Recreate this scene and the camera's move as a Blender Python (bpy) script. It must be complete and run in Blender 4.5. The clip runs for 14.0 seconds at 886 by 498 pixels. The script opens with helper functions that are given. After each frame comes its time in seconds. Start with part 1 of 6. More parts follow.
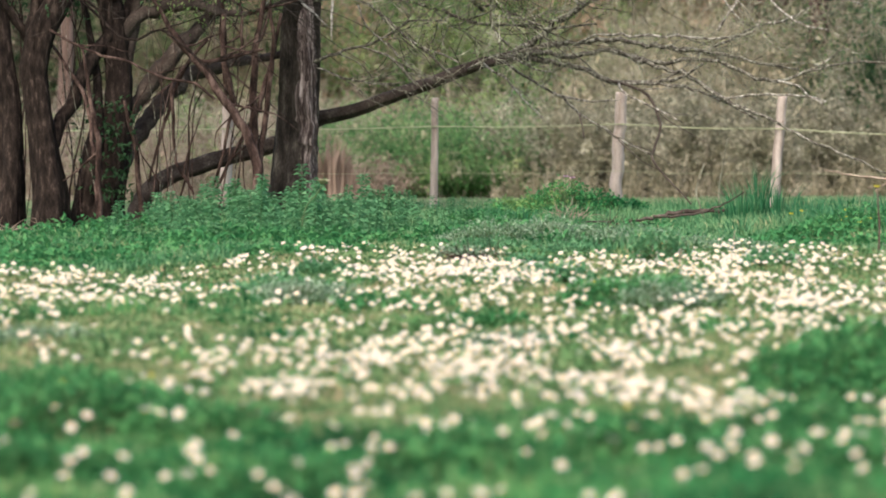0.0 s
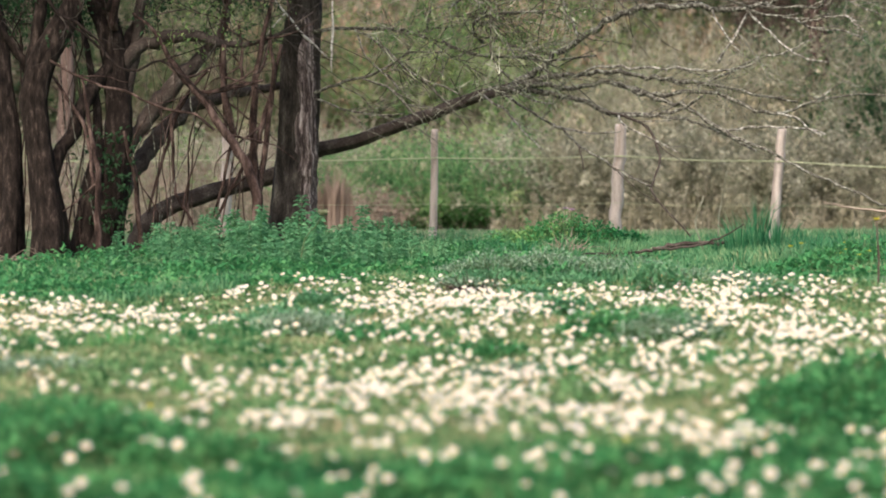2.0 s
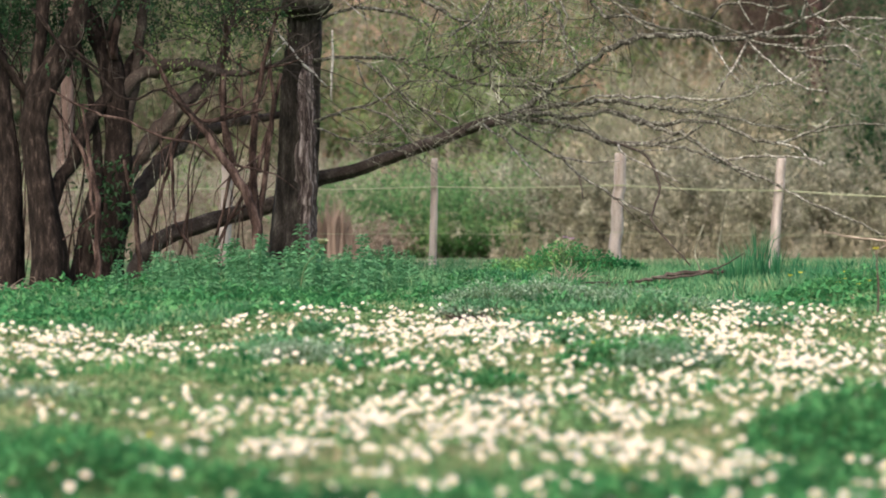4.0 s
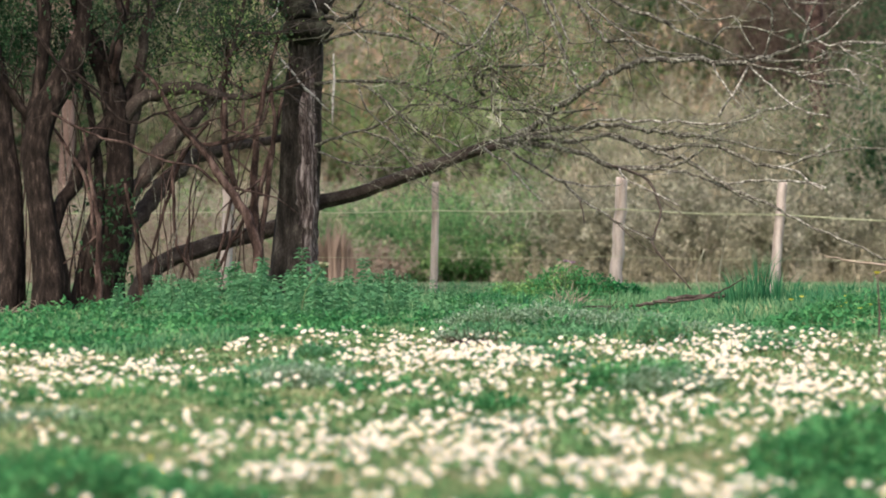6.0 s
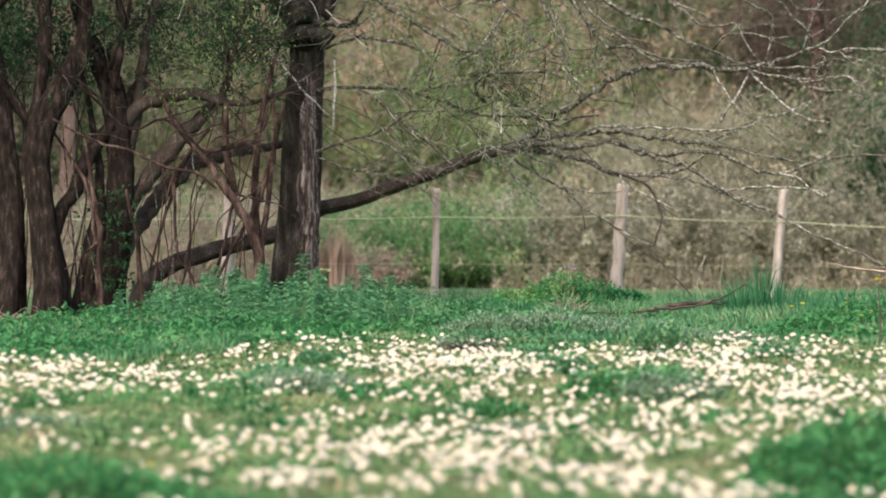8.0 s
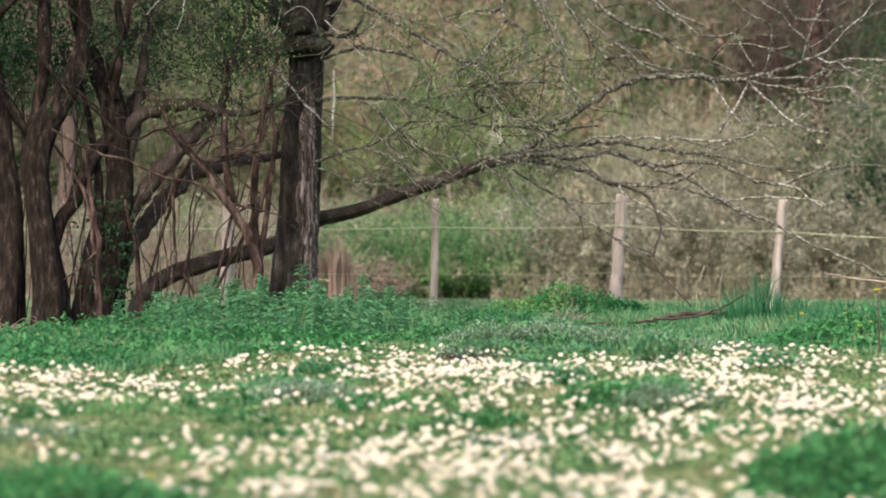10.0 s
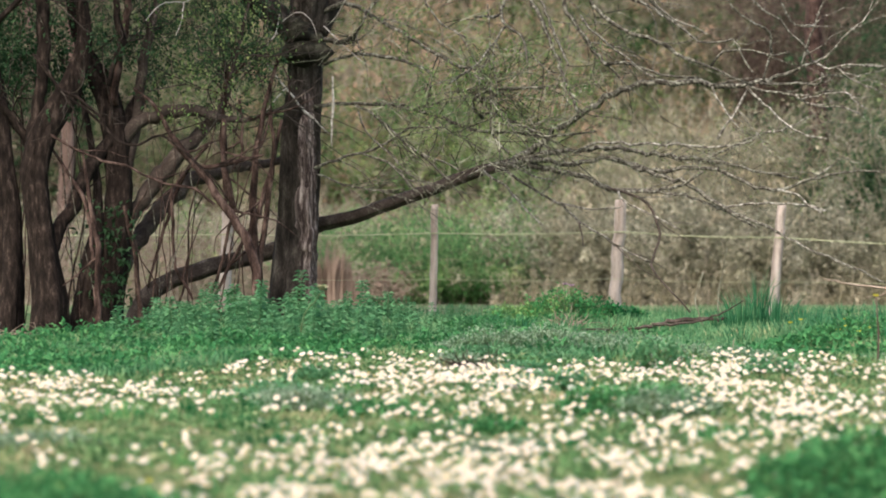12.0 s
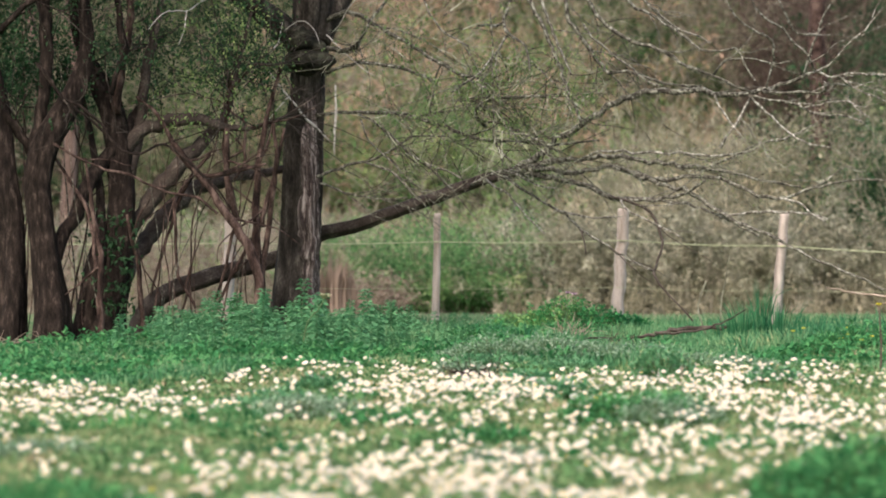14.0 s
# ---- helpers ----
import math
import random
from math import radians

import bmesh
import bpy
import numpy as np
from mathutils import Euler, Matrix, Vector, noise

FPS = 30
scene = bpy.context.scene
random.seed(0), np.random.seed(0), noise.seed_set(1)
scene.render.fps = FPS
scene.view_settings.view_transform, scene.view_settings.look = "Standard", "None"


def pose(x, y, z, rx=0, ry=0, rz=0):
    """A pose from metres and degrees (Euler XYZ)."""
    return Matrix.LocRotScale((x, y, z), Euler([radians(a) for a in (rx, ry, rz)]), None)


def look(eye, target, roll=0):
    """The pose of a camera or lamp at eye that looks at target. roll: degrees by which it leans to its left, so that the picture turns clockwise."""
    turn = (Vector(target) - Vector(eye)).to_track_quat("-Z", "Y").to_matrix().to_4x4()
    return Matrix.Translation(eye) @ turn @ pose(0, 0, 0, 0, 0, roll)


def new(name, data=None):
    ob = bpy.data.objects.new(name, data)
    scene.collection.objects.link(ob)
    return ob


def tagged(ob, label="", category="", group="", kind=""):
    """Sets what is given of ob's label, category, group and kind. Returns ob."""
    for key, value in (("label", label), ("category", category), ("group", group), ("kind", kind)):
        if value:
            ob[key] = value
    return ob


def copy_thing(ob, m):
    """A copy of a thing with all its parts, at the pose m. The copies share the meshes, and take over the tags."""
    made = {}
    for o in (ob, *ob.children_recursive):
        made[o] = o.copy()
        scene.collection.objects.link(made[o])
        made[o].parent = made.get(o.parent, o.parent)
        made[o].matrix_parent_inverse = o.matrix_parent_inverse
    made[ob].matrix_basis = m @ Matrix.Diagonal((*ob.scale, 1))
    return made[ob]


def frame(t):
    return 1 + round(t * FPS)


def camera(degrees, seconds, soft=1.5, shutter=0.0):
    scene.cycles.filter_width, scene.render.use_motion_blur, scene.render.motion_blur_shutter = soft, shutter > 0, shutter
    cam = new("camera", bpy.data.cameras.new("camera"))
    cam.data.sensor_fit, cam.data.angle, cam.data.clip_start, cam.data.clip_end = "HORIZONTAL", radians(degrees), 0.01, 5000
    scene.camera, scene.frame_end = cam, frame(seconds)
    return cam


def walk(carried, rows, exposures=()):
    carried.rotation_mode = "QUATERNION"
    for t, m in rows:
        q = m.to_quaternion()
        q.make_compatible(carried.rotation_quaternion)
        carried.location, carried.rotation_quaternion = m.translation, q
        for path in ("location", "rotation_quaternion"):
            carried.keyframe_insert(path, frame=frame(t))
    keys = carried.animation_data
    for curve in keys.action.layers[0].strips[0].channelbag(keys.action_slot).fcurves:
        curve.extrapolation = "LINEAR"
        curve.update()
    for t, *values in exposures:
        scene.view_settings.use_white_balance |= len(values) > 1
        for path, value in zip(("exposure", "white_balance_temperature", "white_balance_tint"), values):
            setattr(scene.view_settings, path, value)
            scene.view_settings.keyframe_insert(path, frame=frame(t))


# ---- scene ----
cam = camera(15.0, 14.0, soft=1.85)
cam.data.dof.use_dof = True
cam.data.dof.focus_distance = 35.0
cam.data.dof.aperture_fstop = 2.1
EYE = 1.3
# seconds, yaw, pitch, lean: the tripod head tilts slowly up
ROWS = [
    (0.0, -0.040, -2.534, 0.302),
    (0.5, -0.039, -2.385, 0.272),
    (1.0, -0.042, -2.267, 0.267),
    (1.5, -0.043, -2.129, 0.179),
    (2.0, -0.045, -1.998, 0.152),
    (2.5, -0.042, -1.862, 0.125),
    (3.0, -0.045, -1.715, 0.119),
    (5.5, -0.042, -1.205, 0.055),
    (6.0, -0.030, -1.100, 0.033),
    (6.5, -0.019, -1.096, 0.010),
    (7.0, -0.013, -1.031, 0.033),
    (7.5, -0.013, -1.036, 0.010),
    (8.0, -0.014, -0.992, -0.017),
    (10.5, -0.036, -0.804, -0.013),
    (11.0, -0.044, -0.801, -0.005),
    (11.5, -0.059, -0.758, -0.013),
    (12.0, -0.046, -0.715, -0.010),
    (12.5, -0.017, -0.671, -0.026),
    (13.0, -0.015, -0.627, -0.017),
    (13.5, -0.007, -0.596, -0.009),
    (14.0, 0.000, -0.568, -0.000),
]
walk(cam, [(t, pose(0, 0, EYE, 90 + pitch, lean, yaw)) for t, yaw, pitch, lean in ROWS],
     exposures=[(0.0, 0.97, 6400, 16.0), (14.0, 0.97, 6400, 16.0)])

# ---- sky and sun: bright overcast ----
SUN_UP, SUN_TURN = 48.0, 205.0
world = bpy.data.worlds.new("overcast_sky")
scene.world = world
world.use_nodes = True
wn = world.node_tree
sky = wn.nodes.new("ShaderNodeTexSky")
sky.sky_type, sky.sun_disc = "NISHITA", False
sky.sun_elevation, sky.sun_rotation = radians(SUN_UP), radians(SUN_TURN)
sky.air_density, sky.dust_density, sky.ozone_density = 1.0, 5.0, 1.0
wn.links.new(sky.outputs["Color"], wn.nodes["Background"].inputs["Color"])
wn.nodes["Background"].inputs["Strength"].default_value = 0.15
sun = new("sun", bpy.data.lights.new("sun", "SUN"))
sun.data.energy, sun.data.angle, sun.data.color = 1.5, radians(40), (1.0, 0.90, 0.76)
a, b = radians(SUN_TURN), radians(SUN_UP)
sun.matrix_world = look((0, 0, 30), (-30 * math.sin(a) * math.cos(b), -30 * math.cos(a) * math.cos(b), 30 - 30 * math.sin(b)))


# ---- materials ----
def surface(name, stops, scale=4.0, fine=60.0, rough=0.85, bump=0.3, spread=0.0, through_light=0.0, stretch=(1, 1, 1), patch=1.0):
    """Two scales of noise between the colours in stops; spread: variation from piece to piece; through_light: share of light let through a leaf; patch: strength of the large scale."""
    m = bpy.data.materials.new(name)
    m.use_nodes = True
    t = m.node_tree
    n, ln = t.nodes, t.links
    p = n["Principled BSDF"]
    co = n.new("ShaderNodeTexCoord")
    mp = n.new("ShaderNodeMapping")
    mp.inputs["Scale"].default_value = stretch
    ln.new(co.outputs["Object"], mp.inputs["Vector"])
    big, small = n.new("ShaderNodeTexNoise"), n.new("ShaderNodeTexNoise")
    big.inputs["Scale"].default_value, small.inputs["Scale"].default_value = scale, fine
    big.inputs["Detail"].default_value, small.inputs["Detail"].default_value = 4.0, 3.0
    for x in (big, small):
        ln.new(mp.outputs["Vector"], x.inputs["Vector"])
    add = n.new("ShaderNodeMath")
    add.operation = "MULTIPLY_ADD"
    ln.new(small.outputs["Fac"], add.inputs[0])
    add.inputs[1].default_value = 0.5
    wide = n.new("ShaderNodeMath")
    wide.operation = "MULTIPLY_ADD"
    ln.new(big.outputs["Fac"], wide.inputs[0])
    wide.inputs[1].default_value, wide.inputs[2].default_value = patch, 0.5 - 0.5 * patch
    ln.new(wide.outputs[0], add.inputs[2])
    last = add
    if spread:
        geo = n.new("ShaderNodeNewGeometry")
        isl = n.new("ShaderNodeMath")
        isl.operation = "MULTIPLY_ADD"
        ln.new(geo.outputs["Random Per Island"], isl.inputs[0])
        isl.inputs[1].default_value = spread
        ln.new(add.outputs[0], isl.inputs[2])
        last = isl
    low, high = 0.5, 1.0 + spread
    rng = n.new("ShaderNodeMapRange")
    rng.inputs["From Min"].default_value, rng.inputs["From Max"].default_value = low, high
    ln.new(last.outputs[0], rng.inputs["Value"])
    ramp = n.new("ShaderNodeValToRGB")
    el = ramp.color_ramp.elements
    while len(el) < len(stops):
        el.new(0.5)
    for e, (where, colour) in zip(el, stops):
        e.position, e.color = where, colour
    ln.new(rng.outputs[0], ramp.inputs["Fac"])
    ln.new(ramp.outputs["Color"], p.inputs["Base Color"])
    p.inputs["Roughness"].default_value = rough
    p.inputs["Specular IOR Level"].default_value = 0.12 if rough > 0.9 else 0.16
    if bump:
        bp = n.new("ShaderNodeBump")
        bp.inputs["Strength"].default_value, bp.inputs["Distance"].default_value = bump, 0.02
        ln.new(add.outputs[0], bp.inputs["Height"])
        ln.new(bp.outputs["Normal"], p.inputs["Normal"])
    if through_light:
        tr, mix = n.new("ShaderNodeBsdfTranslucent"), n.new("ShaderNodeMixShader")
        ln.new(ramp.outputs["Color"], tr.inputs["Color"])
        mix.inputs["Fac"].default_value = through_light
        ln.new(p.outputs["BSDF"], mix.inputs[1])
        ln.new(tr.outputs["BSDF"], mix.inputs[2])
        ln.new(mix.outputs["Shader"], n["Material Output"].inputs["Surface"])
    return m


SOIL = surface("meadow_soil", [(0.0, (0.05, 0.12, 0.04, 1)), (0.5, (0.10, 0.17, 0.06, 1)), (0.75, (0.18, 0.19, 0.095, 1)), (1.0, (0.29, 0.24, 0.15, 1))], 4.0, 24, 0.95, 0.6)
LITTER = surface("leaf_litter", [(0.0, (0.06, 0.07, 0.035, 1)), (0.45, (0.14, 0.125, 0.075, 1)), (1.0, (0.24, 0.20, 0.135, 1))], 0.8, 14, 0.95, 0.6)
STRAW = surface("yellowish_dry_grass", [(0.0, (0.09, 0.22, 0.10, 1)), (0.45, (0.19, 0.31, 0.15, 1)), (1.0, (0.42, 0.42, 0.26, 1))], 1.3, 14, 0.7, 0, 0.8, 0.4)
REED = surface("dry_reeds", [(0.0, (0.18, 0.16, 0.09, 1)), (0.5, (0.38, 0.34, 0.22, 1)), (1.0, (0.60, 0.56, 0.42, 1))], 0.8, 10, 0.9, 0, 0.9, 0.3)
GRASS = surface("grass_blades", [(0.0, (0.04025, 0.15, 0.06, 1)), (0.4, (0.09775, 0.26, 0.115, 1)), (0.75, (0.1955, 0.36, 0.165, 1)), (1.0, (0.414, 0.42, 0.22, 1))], 1.1, 8, 0.6, 0, 0.6, 0.4, patch=2.0)
DEEP = surface("dark_bluish_blades", [(0.0, (0.0104, 0.065, 0.0304, 1)), (0.5, (0.0338, 0.17, 0.07125, 1)), (1.0, (0.1105, 0.32, 0.1425, 1))], 1.6, 6, 0.5, 0, 0.6, 0.4, patch=1.4)
LUSH = surface("lush_grass_blades", [(0.0, (0.0069, 0.07, 0.024, 1)), (0.4, (0.02875, 0.2, 0.066, 1)), (0.75, (0.092, 0.34, 0.11, 1)), (1.0, (0.2645, 0.43, 0.15, 1))], 1.6, 6, 0.6, 0, 0.45, 0.45, patch=2.6)
SHORT = surface("short_turf", [(0.0, (0.0528, 0.14, 0.055, 1)), (0.3, (0.1375, 0.255, 0.1, 1)), (0.6, (0.275, 0.325, 0.15, 1)), (0.85, (0.44, 0.37, 0.22, 1)), (1.0, (0.528, 0.38, 0.26, 1))], 3.2, 9, 0.6, 0, 0.5, 0.4, patch=1.8)
WEED = surface("weed_leaves", [(0.0, (0.0168, 0.095, 0.0342, 1)), (0.5, (0.0576, 0.24, 0.08075, 1)), (1.0, (0.168, 0.4, 0.1425, 1))], 2.0, 40, 0.7, 0, 0.8, 0.4)
NETTLE = surface("nettle_leaves", [(0.0, (0.0352, 0.145, 0.06, 1)), (0.45, (0.099, 0.28, 0.125, 1)), (1.0, (0.242, 0.44, 0.22, 1))], 1.6, 6, 0.7, 0, 0.6, 0.45)
TURF_WEED = surface("small_turf_leaves", [(0.0, (0.0342, 0.12, 0.042, 1)), (0.45, (0.114, 0.25, 0.09, 1)), (0.8, (0.2394, 0.36, 0.16, 1)), (1.0, (0.4104, 0.42, 0.24, 1))], 1.6, 12, 0.7, 0, 0.7, 0.4, patch=1.6)
SAGE = surface("sage_green_leaves", [(0.0, (0.07, 0.17, 0.09, 1)), (0.5, (0.20, 0.32, 0.19, 1)), (1.0, (0.46, 0.56, 0.42, 1))], 2.0, 30, 0.8, 0, 0.9, 0.35)
STALK = surface("green_stalks", [(0.0, (0.05, 0.14, 0.05, 1)), (1.0, (0.14, 0.17, 0.08, 1))], 3, 40, 0.7, 0)
PETAL = surface("daisy_petals", [(0.0, (0.513, 0.4903, 0.455, 1)), (1.0, (0.665, 0.6382, 0.5961, 1))], 6, 80, 0.8, 0, 0.5, 0.25)
CENTRE = surface("daisy_centres", [(0.0, (0.70, 0.42, 0.02, 1)), (1.0, (0.85, 0.60, 0.06, 1))], 6, 80, 0.8, 0)
YELLOW = surface("yellow_petals", [(0.0, (0.72, 0.64, 0.05, 1)), (1.0, (0.86, 0.82, 0.16, 1))], 6, 80, 0.5, 0)
PINK = surface("pink_petals", [(0.0, (0.45, 0.30, 0.42, 1)), (1.0, (0.65, 0.50, 0.60, 1))], 6, 80, 0.6, 0)
BARK = surface("dark_bark", [(0.0, (0.00848, 0.00735, 0.00588, 1)), (0.4, (0.02968, 0.0252, 0.02058, 1)), (0.7, (0.06572, 0.0567, 0.04606, 1)), (1.0, (0.1696, 0.1522, 0.1225, 1))], 4.0, 34, 0.95, 1.0, stretch=(3, 3, 0.6))
# Brown bark of the left trees, darkened to hold the shade under their crowns.
SHADE_BARK = surface("shade_dark_scaly_bark", [(0.0, (0.005175, 0.003998, 0.003199, 1)), (0.4, (0.01437, 0.01069, 0.008467, 1)), (0.7, (0.02645, 0.01949, 0.01552, 1)), (1.0, (0.069, 0.05298, 0.04234, 1))], 9.0, 50, 0.95, 1.0, stretch=(2.5, 2.5, 0.7), patch=1.1)
PALE_BARK = surface("ridged_pale_bark", [(0.0, (0.012, 0.009, 0.008, 1)), (0.38, (0.055, 0.042, 0.038, 1)), (0.58, (0.14, 0.112, 0.10, 1)), (1.0, (0.50, 0.44, 0.40, 1))], 6.0, 40, 0.95, 1.0, stretch=(5, 5, 0.3))
RED_BARK = surface("reddish_bark", [(0.0, (0.01232, 0.008, 0.0065, 1)), (0.5, (0.04816, 0.031, 0.025, 1)), (1.0, (0.1344, 0.095, 0.078, 1))], 6.0, 40, 0.95, 1.0, stretch=(2, 2, 0.8), patch=1.4)
PALE_LICHEN = surface("pale_lichened_bark", [(0.0, (0.035, 0.031, 0.024, 1)), (0.36, (0.10, 0.092, 0.073, 1)), (0.56, (0.22, 0.213, 0.175, 1)), (0.78, (0.38, 0.373, 0.32, 1)), (1.0, (0.60, 0.59, 0.53, 1))], 24.0, 90, 0.95, 0.7, patch=1.05)
LICHEN = surface("lichen_grey_bark", [(0.0, (0.022, 0.020, 0.016, 1)), (0.38, (0.058, 0.053, 0.042, 1)), (0.58, (0.14, 0.137, 0.107, 1)), (0.78, (0.25, 0.253, 0.205, 1)), (1.0, (0.42, 0.43, 0.36, 1))], 26.0, 90, 0.95, 0.8, patch=1.0)
FRESH = surface("bright_green_leaves", [(0.0, (0.05, 0.14, 0.05, 1)), (0.4, (0.125, 0.29, 0.10, 1)), (0.75, (0.22, 0.38, 0.15, 1)), (1.0, (0.42, 0.40, 0.26, 1))], 1.4, 4, 0.7, 0, 0.1, 0.5, patch=2.6)
SMOOTH_BARK = surface("smooth_brown_bark", [(0.0, (0.02244, 0.01805, 0.01472, 1)), (0.5, (0.051, 0.04085, 0.03312, 1)), (0.85, (0.0918, 0.076, 0.06256, 1)), (1.0, (0.1836, 0.1568, 0.1288, 1))], 5.0, 40, 0.95, 0.7, patch=1.0)
GREY_BARK = surface("grey_bark", [(0.0, (0.018, 0.017, 0.013, 1)), (0.42, (0.052, 0.049, 0.038, 1)), (0.62, (0.125, 0.123, 0.096, 1)), (0.8, (0.23, 0.234, 0.187, 1)), (1.0, (0.40, 0.41, 0.33, 1))], 22.0, 80, 0.95, 0.9, patch=1.0)
RUST_BARK = surface("rotten_brown_bark", [(0.0, (0.04, 0.028, 0.022, 1)), (0.5, (0.10, 0.072, 0.058, 1)), (1.0, (0.20, 0.155, 0.13, 1))], 3.0, 30, 0.95, 0.9, stretch=(3, 3, 0.4))
PALE_TWIG = surface("bleached_twig", [(0.0, (0.16, 0.15, 0.13, 1)), (0.35, (0.38, 0.36, 0.32, 1)), (0.6, (0.50, 0.48, 0.43, 1)), (1.0, (0.72, 0.70, 0.64, 1))], 22.0, 90, 0.9, 0.6)
# Dark olive bark of the swellings, darker than the trunk's.
BURL_BARK = surface("dark_olive_swollen_bark", [(0.0, (0.0072, 0.00663, 0.00476, 1)), (0.45, (0.0189, 0.01827, 0.01233, 1)), (0.75, (0.036, 0.0357, 0.0238, 1)), (1.0, (0.0765, 0.0765, 0.0527, 1))], 7.0, 40, 0.95, 0.8, patch=1.3)
TAN_TWIG = surface("tan_stem", [(0.0, (0.19, 0.145, 0.105, 1)), (1.0, (0.42, 0.35, 0.28, 1))], 6.0, 45, 0.9, 0.3)
SEED = surface("pale_seed_head", [(0.0, (0.40, 0.40, 0.24, 1)), (1.0, (0.66, 0.64, 0.46, 1))], 6.0, 45, 0.9, 0)
POST = surface("weathered_post_wood", [(0.0, (0.27, 0.22, 0.1848, 1)), (0.5, (0.45, 0.3872, 0.3344, 1)), (1.0, (0.612, 0.5456, 0.484, 1))], 3.0, 40, 0.9, 0.6, stretch=(4, 4, 0.5))
TAPE = surface("fence_tape", [(0.0, (0.2808, 0.3198, 0.18, 1)), (1.0, (0.4536, 0.4904, 0.31, 1))], 3.0, 20, 0.6, 0)
BUD = surface("young_leaf_buds", [(0.0, (0.0672, 0.1472, 0.0414, 1)), (0.5, (0.1512, 0.2484, 0.0828, 1)), (1.0, (0.3248, 0.3864, 0.1518, 1))], 0.8, 3, 0.7, 0, 0.4, 0.45, patch=1.7)
LEAF = surface("spring_leaves", [(0.0, (0.045, 0.13, 0.035, 1)), (0.5, (0.17, 0.32, 0.11, 1)), (1.0, (0.40, 0.50, 0.21, 1))], 0.8, 3, 0.7, 0, 0.3, 0.5, patch=2.8)
THICKET = surface("dark_brown_leaves", [(0.0, (0.09, 0.085, 0.055, 1)), (0.5, (0.185, 0.16, 0.115, 1)), (1.0, (0.32, 0.265, 0.20, 1))], 1.2, 4.5, 0.9, 0, 0.2, 0.45, patch=2.0)
# Leaf green darkened in colour to hold the shade among the trees' leaves.
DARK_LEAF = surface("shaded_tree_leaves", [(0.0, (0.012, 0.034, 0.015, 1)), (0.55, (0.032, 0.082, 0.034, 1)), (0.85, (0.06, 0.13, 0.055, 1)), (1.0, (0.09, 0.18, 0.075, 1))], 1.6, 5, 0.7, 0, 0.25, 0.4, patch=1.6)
FOOT = surface("dry_hedge_foot", [(0.0, (0.15, 0.15, 0.085, 1)), (0.5, (0.29, 0.27, 0.175, 1)), (1.0, (0.48, 0.44, 0.32, 1))], 1.2, 5.0, 0.9, 0, 0.2, 0.5, patch=2.0)
DULL = surface("dull_olive_leaves", [(0.0, (0.13, 0.17, 0.09, 1)), (0.5, (0.33, 0.32, 0.22, 1)), (1.0, (0.56, 0.49, 0.38, 1))], 1.4, 5.0, 0.9, 0, 0.1, 0.5, patch=2.6)
SHADED_HEART = surface("shade_toned_inner_leaves", [(0.0, (0.1045, 0.115, 0.07, 1)), (0.5, (0.247, 0.245, 0.165, 1)), (1.0, (0.418, 0.395, 0.29, 1))], 1.6, 5.0, 0.9, 0, 0.08, 0.5, patch=2.2)
OLIVE = surface("olive_hedge_leaves", [(0.0, (0.1235, 0.14, 0.065, 1)), (0.35, (0.285, 0.29, 0.165, 1)), (0.65, (0.4275, 0.42, 0.27, 1)), (1.0, (0.589, 0.57, 0.42, 1))], 1.8, 6.0, 0.8, 0, 0.08, 0.5, patch=2.4)
HEDGE = surface("pale_hedge_leaves", [(0.0, (0.133, 0.15, 0.085, 1)), (0.5, (0.3135, 0.32, 0.21, 1)), (1.0, (0.608, 0.6, 0.45, 1))], 2.4, 7.0, 0.8, 0, 0.1, 0.5, patch=2.4)
WOOD_LEAF = surface("olive_wood_leaves", [(0.0, (0.032, 0.08, 0.028, 1)), (0.4, (0.13, 0.19, 0.078, 1)), (0.7, (0.22, 0.235, 0.135, 1)), (1.0, (0.34, 0.31, 0.22, 1))], 0.7, 2.6, 0.85, 0, 0.1, 0.48, patch=2.6)
SCRUB = surface("scrub_leaves", [(0.0, (0.018, 0.045, 0.012, 1)), (0.25, (0.10, 0.16, 0.05, 1)), (0.42, (0.21, 0.21, 0.09, 1)), (0.62, (0.36, 0.26, 0.16, 1)), (1.0, (0.58, 0.40, 0.28, 1))], 0.6, 2.4, 0.8, 0, 0.2, 0.45, patch=3.4)
RUST = surface("dry_bracken", [(0.0, (0.17, 0.13, 0.095, 1)), (0.5, (0.30, 0.235, 0.18, 1)), (1.0, (0.44, 0.36, 0.29, 1))], 0.6, 2.5, 0.9, 0, 0.25, 0.4, patch=1.8)
FAR_TWIG = surface("grey_brown_twigs", [(0.0, (0.125, 0.11, 0.08, 1)), (0.5, (0.275, 0.25, 0.185, 1)), (1.0, (0.46, 0.43, 0.34, 1))], 0.8, 10, 0.95, 0, 0.6)
TWIG = surface("lichened_twigs", [(0.0, (0.038, 0.03604, 0.02418, 1)), (0.4, (0.115, 0.1134, 0.07998, 1)), (0.7, (0.29, 0.2968, 0.2185, 1)), (1.0, (0.62, 0.6466, 0.4929, 1))], 5.0, 30, 0.95, 0, 0.8, patch=1.6)
DARK_TWIG = surface("dark_twigs", [(0.0, (0.014, 0.012, 0.010, 1)), (0.6, (0.045, 0.038, 0.031, 1)), (1.0, (0.13, 0.115, 0.095, 1))], 3.0, 30, 0.95, 0, 0.8)


# ---- building helpers ----
# hedge and hillside are scaled out from the eye by these, for more blur
AWAY, FAR = 1.6, 1.8
rng = np.random.default_rng(7)


def smooth(lo, hi, v):
    k = np.clip((v - lo) / (hi - lo), 0, 1)
    return k * k * (3 - 2 * k)


